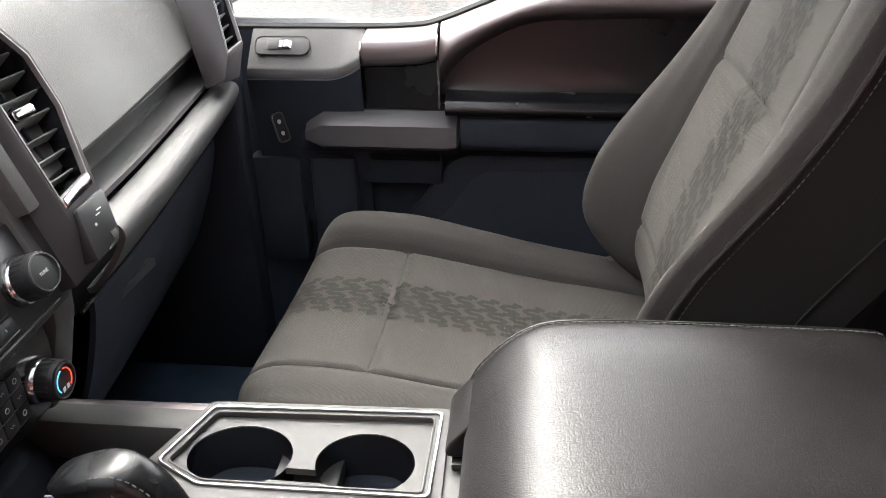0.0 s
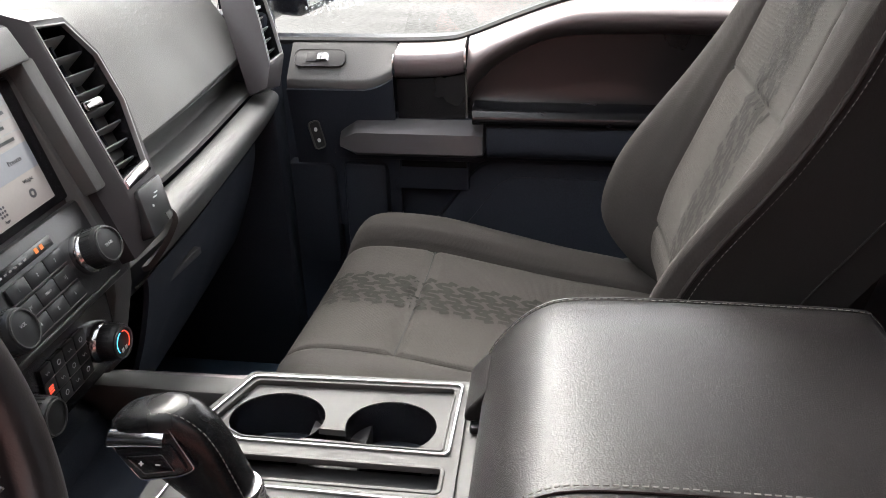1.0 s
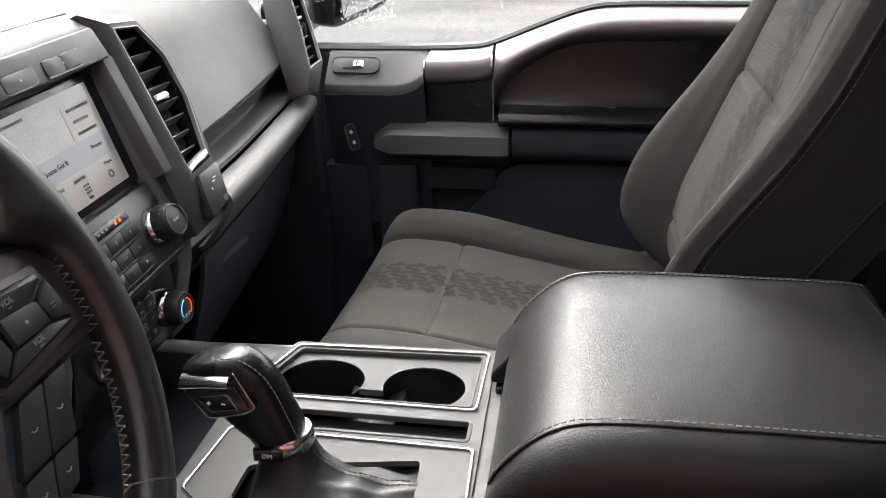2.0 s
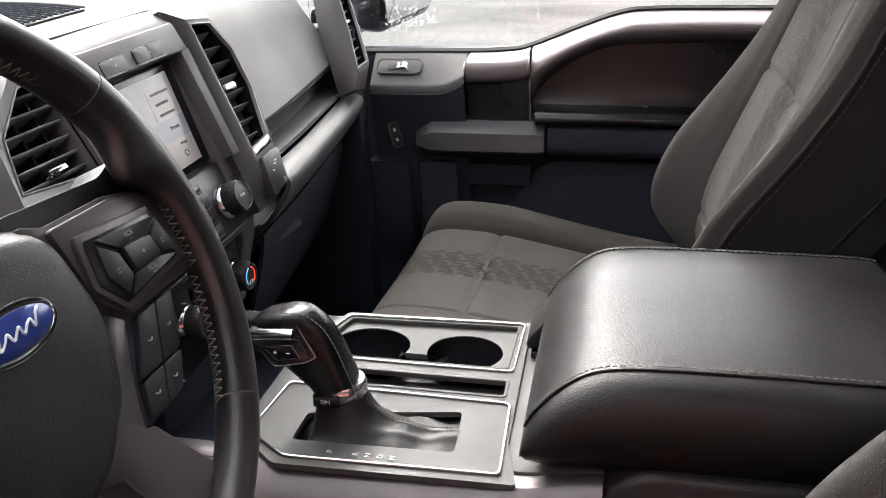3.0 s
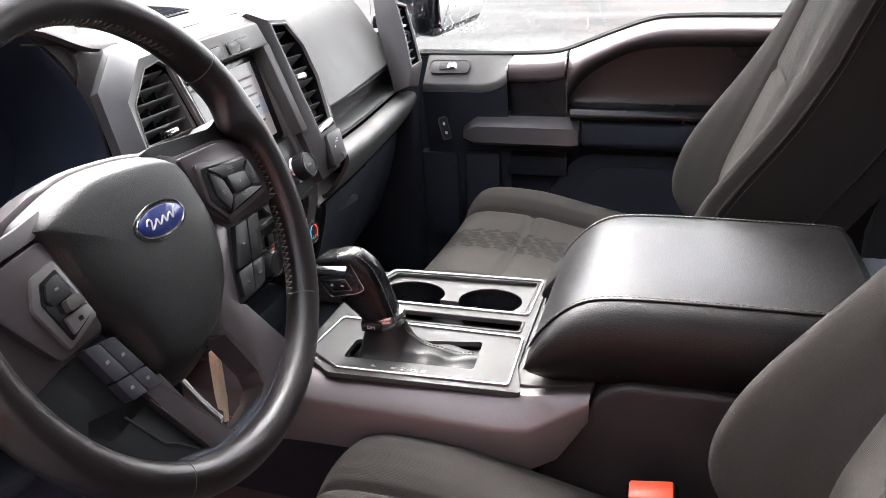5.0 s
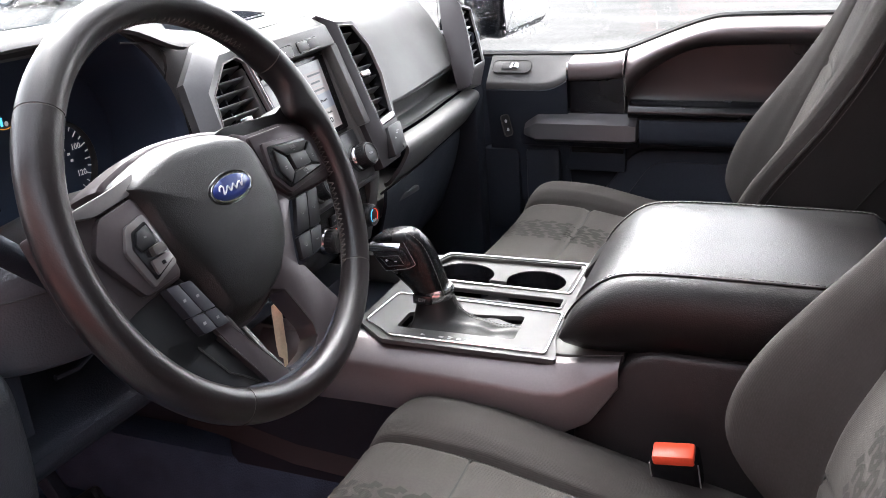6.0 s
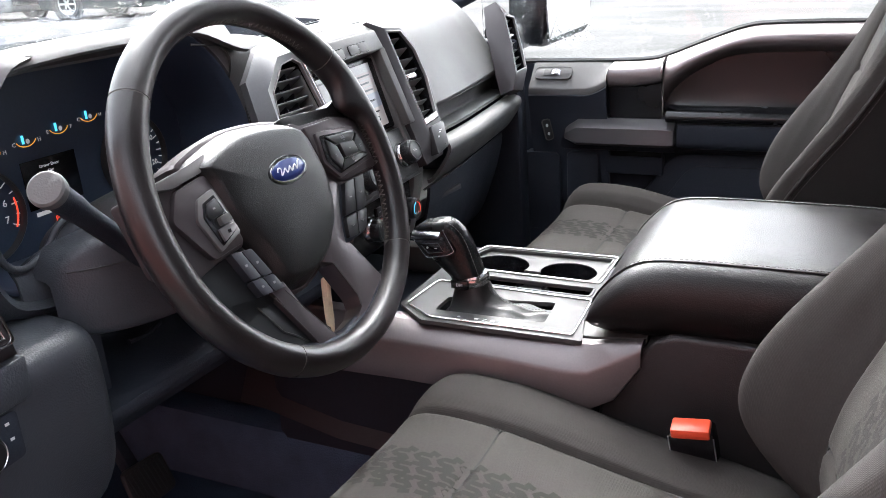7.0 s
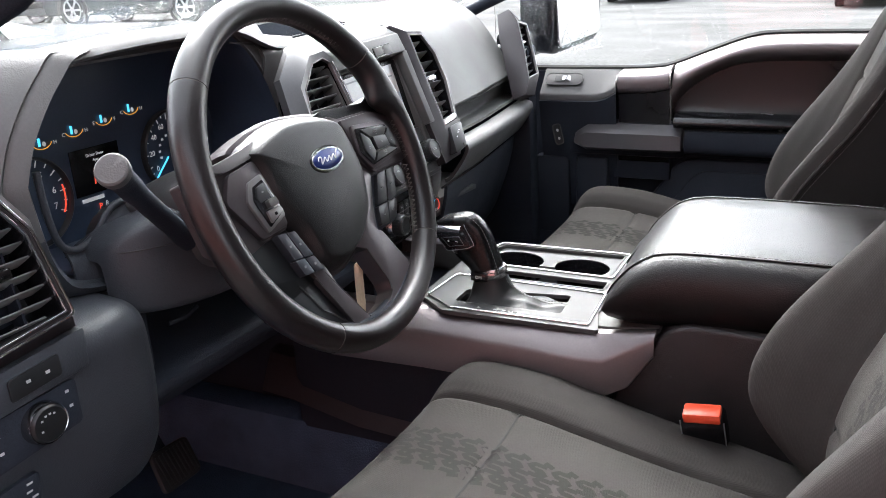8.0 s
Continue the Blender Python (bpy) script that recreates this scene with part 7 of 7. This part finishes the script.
part("gear_icon", collar(oval(0.064, -0.038, 0.0042, 0.0042, 12), oval(0.064, -0.038, 0.002, 0.002, 12), 0.0009, 0.0012, 0, SCR), SCREEN_INK, screen)
part("phone_icon", tube([SCR @ Vector(p) for p in ((-0.030, -0.035, 0.001), (-0.029, -0.039, 0.001), (-0.026, -0.042, 0.001), (-0.022, -0.043, 0.001))], 0.001, 5), SCREEN_INK, screen)

# ---- door mirror ----
mir = thing("door_mirror", (-0.38, 1.66, 1.25), "black door mirror wet with rain", "mirror")
MM = plane_matrix((-0.311, 1.805, 1.375), (0.43, 0.90, 0), (0, 0, 1))
mh = rounded([(-0.108, -0.150), (-0.085, -0.156), (0.085, -0.128), (0.108, -0.10), (0.106, 0.14), (0.08, 0.16), (-0.09, 0.16), (-0.108, 0.14)], 0.02)
part("housing", prism(mh, -0.125, 0.0, 0.014, MM, 3), BLACK_GLOSS, mir)
MG = MM @ Matrix.Rotation(radians(-5), 4, "X") @ Matrix.Translation((0, 0, 0.002))
part("glass", prism(inset(mh, 0.021), -0.004, 0.003, 0.0, MG), MIRROR, mir, "rain-spotted mirror glass")
part("arm", box((-0.46, 1.54, 1.22), (-0.38, 1.74, 1.30), 0.02), BLACK_GLOSS, mir)


# ---- outside: parked cars, snow, rain ----
def parked_car(name, at, yaw, base, scale, paint, label, kind="pickup"):
    """A car on its wheels: local x runs along it, y across, z up."""
    car = thing(name, at, label, "car")
    M = Matrix.Translation(at) @ Matrix.Rotation(yaw, 4, "Z") @ Matrix.Diagonal((scale, scale, scale, 1))
    SIDE = M @ XZ
    b = base / 2
    lower = rounded([(-b - 0.95, 0.25), (b + 1.05, 0.25), (b + 1.1, 0.75), (b + 1.05, 1.05), (-b - 0.9, 1.12), (-b - 1.0, 0.7)], 0.12)
    part("body", prism(lower, -0.95, 0.95, 0.07, SIDE, 3), paint, car)
    roof = [(-b - 0.5 if kind == "wagon" else -0.9, 1.05), (b + 0.1, 1.05), (b - 0.7, 1.72), (-b - 0.2 if kind == "wagon" else -0.7, 1.76)]
    part("cabin", prism(rounded(roof, 0.12), -0.82, 0.82, 0.1, SIDE, 3), paint, car)
    for s in (-1, 1):
        part("side_window", prism(inset(rounded(roof, 0.12), 0.09), s * 0.80, s * 0.828, 0.0, SIDE), DARK_GLASS, car)
    part("windscreen", prism([(-0.68, 0.0), (0.68, 0.0), (0.58, 0.72), (-0.58, 0.72)], 0.0, 0.012, 0.0, M @ plane_matrix((b + 0.06, 0, 1.12), (0, 1, 0), (-0.75, 0, 0.66))), DARK_GLASS, car)
    part("grille", box((b + 1.06, -0.5, 0.6), (b + 1.13, 0.5, 0.9), 0.02, M), BLACK_GLOSS, car)
    part("bumper", box((b + 0.98, -0.9, 0.42), (b + 1.17, 0.9, 0.58), 0.04, M), MID_PLASTIC, car)
    for s in (-1, 1):
        part("headlight", box((b + 1.02, s * 0.76 - 0.16, 0.74), (b + 1.12, s * 0.76 + 0.16, 0.92), 0.03, M), PALE_PAINT, car)
        part("door_seam", box((-0.02, s * 0.951 - 0.002, 0.5), (0.0, s * 0.951 + 0.002, 1.05), 0.0, M), RUBBER, car)
        part("wing_mirror", box((b - 0.35, s * 1.02 - 0.1, 1.08), (b - 0.2, s * 1.02 + 0.1, 1.24), 0.03, M), paint, car)
        for x in (-b, b):
            WM = M @ Matrix.Translation((x, s * 0.86, 0.40)) @ Matrix.Rotation(radians(-90 * s), 4, "X")
            part("wheel_arch", lathe([(0.50, 0.06), (0.50, 0.105), (0.42, 0.1), (0.42, 0.06)], 28, WM), RUBBER, car)
            wh = part("wheel", lathe([(0.29, 0.08), (0.3, 0.12), (0.36, 0.125), (0.395, 0.09), (0.40, 0.0), (0.39, -0.1), (0.25, -0.1), (0.25, 0.02), (0.29, 0.08)], 32, WM), RUBBER, car, "black tyre")
            part("rim", lathe([(0.295, 0.10), (0.285, 0.118), (0.262, 0.112), (0.255, 0.05), (0.0, 0.045)], 32, WM), ALLOY, wh, "silver alloy rim")
            for j in range(6):
                part("spoke", box((0.03, -0.026, 0.05), (0.272, 0.026, 0.112), 0.01, WM @ Matrix.Rotation(radians(60 * j), 4, "Z")), ALLOY, wh)
            part("hub", lathe([(0.065, 0.05), (0.06, 0.12), (0, 0.122)], 18, WM), ALLOY, wh)
    return car


truck = parked_car("parked_pickup", (-16.45, 16.95, ground_height(-16.45)), math.atan2(0.38, 3.53), 3.55, 1.0, FAR_PAINT, "dark pickup parked across the lot")
plate_m = Matrix.Translation((-16.45, 16.95, ground_height(-16.45))) @ Matrix.Rotation(math.atan2(0.38, 3.53), 4, "Z")
tagp = part("marker_light", box((-0.42, -0.975, 0.93), (-0.08, -0.955, 1.10), 0.01, plate_m), ORANGE_MARK, truck, "amber sticker on the door")
part("marker_bar", box((-0.42, -0.979, 1.0), (-0.08, -0.974, 1.02), 0.0, plate_m), BODY_PAINT, tagp)
parked_car("parked_car", (-22.06, 15.9, ground_height(-22.06)), math.atan2(0.38, 3.53), 2.8, 1.0, PALE_PAINT, "pale silver car parked beside the dark pickup", "wagon")
parked_car("parked_car", (-5.4, 28.4, 0.0), radians(-92), 2.8, 1.0, FAR_PAINT, "dark car facing the truck across the wet lot", "wagon")
pc = parked_car("parked_car", (1.25, 24.6, 0.0), radians(-90), 2.8, 1.0, FAR_PAINT, "dark car with a pale plate, far across the lot", "wagon")
part("front_plate", prism([(-0.24, 0.0), (0.0, -0.22), (0.24, 0.0), (0.0, 0.22)], 0.0, 0.02, 0.0, Matrix.Translation((0.8, 24.6 - 2.58, 0.78)) @ Matrix.Rotation(radians(90), 4, "X")), SNOW, pc, "white diamond plate")

random.seed(11)
BONNET = ((-1.10, 1.30), (-1.16, 1.365), (-1.3, 1.388), (-1.8, 1.386), (-2.2, 1.36), (-2.38, 1.25), (-2.42, 1.0))
bm = loft([[(x + 0.02 * math.sin(23 * y), y, 1.377 + h * (0.7 + 0.3 * math.sin(31 * y + 40 * x) + 0.2 * math.sin(77 * y))) for y in np.linspace(0.66, 0.775, 16)] for x, h in ((-1.36, 0.0), (-1.33, 0.02), (-1.29, 0.026), (-1.25, 0.02), (-1.22, 0.0))], closed=False)
solo("snow_patch", shaped(bm, dash_shape), SNOW, "old wet snow lying on the bonnet", "snow", kind="stuff")
cowl = thing("bonnet", (-1.1, 0.6, 1.2), "dark wet bonnet and plastic cowl ahead of the windscreen", "bonnet", kind="structure", shape=dash_shape)
part("cowl_panel", shell([[(x - 0.14 * (1 - (2 * (y - 0.6) / 1.4) ** 2), y, z) for y in np.linspace(-0.08, 1.28, 13)] for x, z in ((-0.86, 1.225), (-0.96, 1.235), (-1.0, 1.24))], 0.01), RUBBER, cowl)
part("bonnet_skin", shell([[(x, y, z - 0.06 * (2 * (y - 0.6) / 1.9) ** 4) for y in np.linspace(-0.35, 1.55, 19)] for x, z in BONNET], 0.02), FAR_PAINT, cowl)
wp = thing("wiper", (-0.95, 0.4, 1.26), "black windscreen wiper resting on the wet glass", "wiper", shape=dash_shape)
part("arm", tube([(-1.02, 0.46, 1.255), (-0.985, 0.3, 1.275), (-0.96, 0.12, 1.285)], [0.008, 0.006, 0.004], 8), RUBBER, wp)
part("blade", tube([(-1.005, 0.52, 1.268), (-0.965, 0.25, 1.285), (-0.88, -0.02, 1.282)], 0.0045, 6), RUBBER, wp)


def drops(count, place, r0, r1, flatten=0.45):
    """Domes of rain water on a pane: place() gives a point and its outward normal."""
    verts, faces = [], []
    for _ in range(count):
        p, nrm = place()
        r = r0 + (r1 - r0) * random.random() ** 3
        q = nrm.to_track_quat("Z", "Y")
        long = 1 + 0.5 * random.random()
        base = len(verts)
        for rr, h in ((1.0, 0.0), (0.75, 0.6)):
            for k in range(7):
                a = 2 * math.pi * k / 7
                verts.append(p + q @ Vector((r * rr * math.cos(a), r * rr * long * math.sin(a), r * h * flatten)))
        verts.append(p + nrm * r * flatten)
        for k in range(7):
            j = (k + 1) % 7
            faces += [(base + k, base + j, base + 7 + j, base + 7 + k), (base + 7 + k, base + 7 + j, base + 14)]
        faces.append(tuple(base + 6 - k for k in range(7)))
    me = bpy.data.meshes.new("rain_drops")
    me.from_pydata([tuple(v) for v in verts], [], faces)
    me.materials.append(DROP)
    for f in me.polygons:
        f.use_smooth = True
    return me


def on_screen():
    y, s = random.uniform(-0.05, 0.75), random.random()
    bow = 0.16 * (1 - (2 * (y - 0.6) / 1.4) ** 2)
    x, z = -0.87 + 0.55 * s, 1.229 + 0.163 * s / 0.7 * 0.98
    i = 0 if x < -0.5 else 1
    (xa, za), (xb, zb) = (((-0.88, 1.225), (-0.5, 1.385)), ((-0.5, 1.385), (-0.25, 1.485)))[i]
    z = za + (zb - za) * (x - xa) / (xb - xa)
    return dash_shape((x - bow, y, z)) + Vector((-0.37, 0, 0.93)) * 0.0055, Vector((-0.37, 0, 0.93))


def on_window():
    x = -0.36 + 1.1 * random.random() ** 1.6
    return door_shape((x, 1.2965, 1.25 + 0.5 * random.random() ** 1.3)), Vector((0, 1, 0))


def on_mirror():
    v = -0.15 + 0.3 * random.random() ** 1.8
    return MG @ Vector((random.uniform(-0.095, 0.095), v, 0.0031)), (MM.to_3x3() @ Vector((0, 0, 1))).normalized()


def on_housing():
    return MM @ Vector((-0.1082, random.uniform(-0.13, 0.13), random.uniform(-0.11, -0.015))), (MM.to_3x3() @ Vector((-1, 0, 0))).normalized()


for place, count, r0, r1, what in ((on_screen, 6000, 0.0005, 0.0019, "rain drops on the windscreen"), (on_window, 200, 0.0004, 0.0011, "rain drops on the side window"),
                                   (on_mirror, 420, 0.001, 0.0035, "rain drops on the mirror glass"), (on_housing, 160, 0.0009, 0.003, "rain drops on the mirror housing")):
    tagged(new("rain_drops", drops(count, place, r0, r1)), what, "rain", kind="stuff")
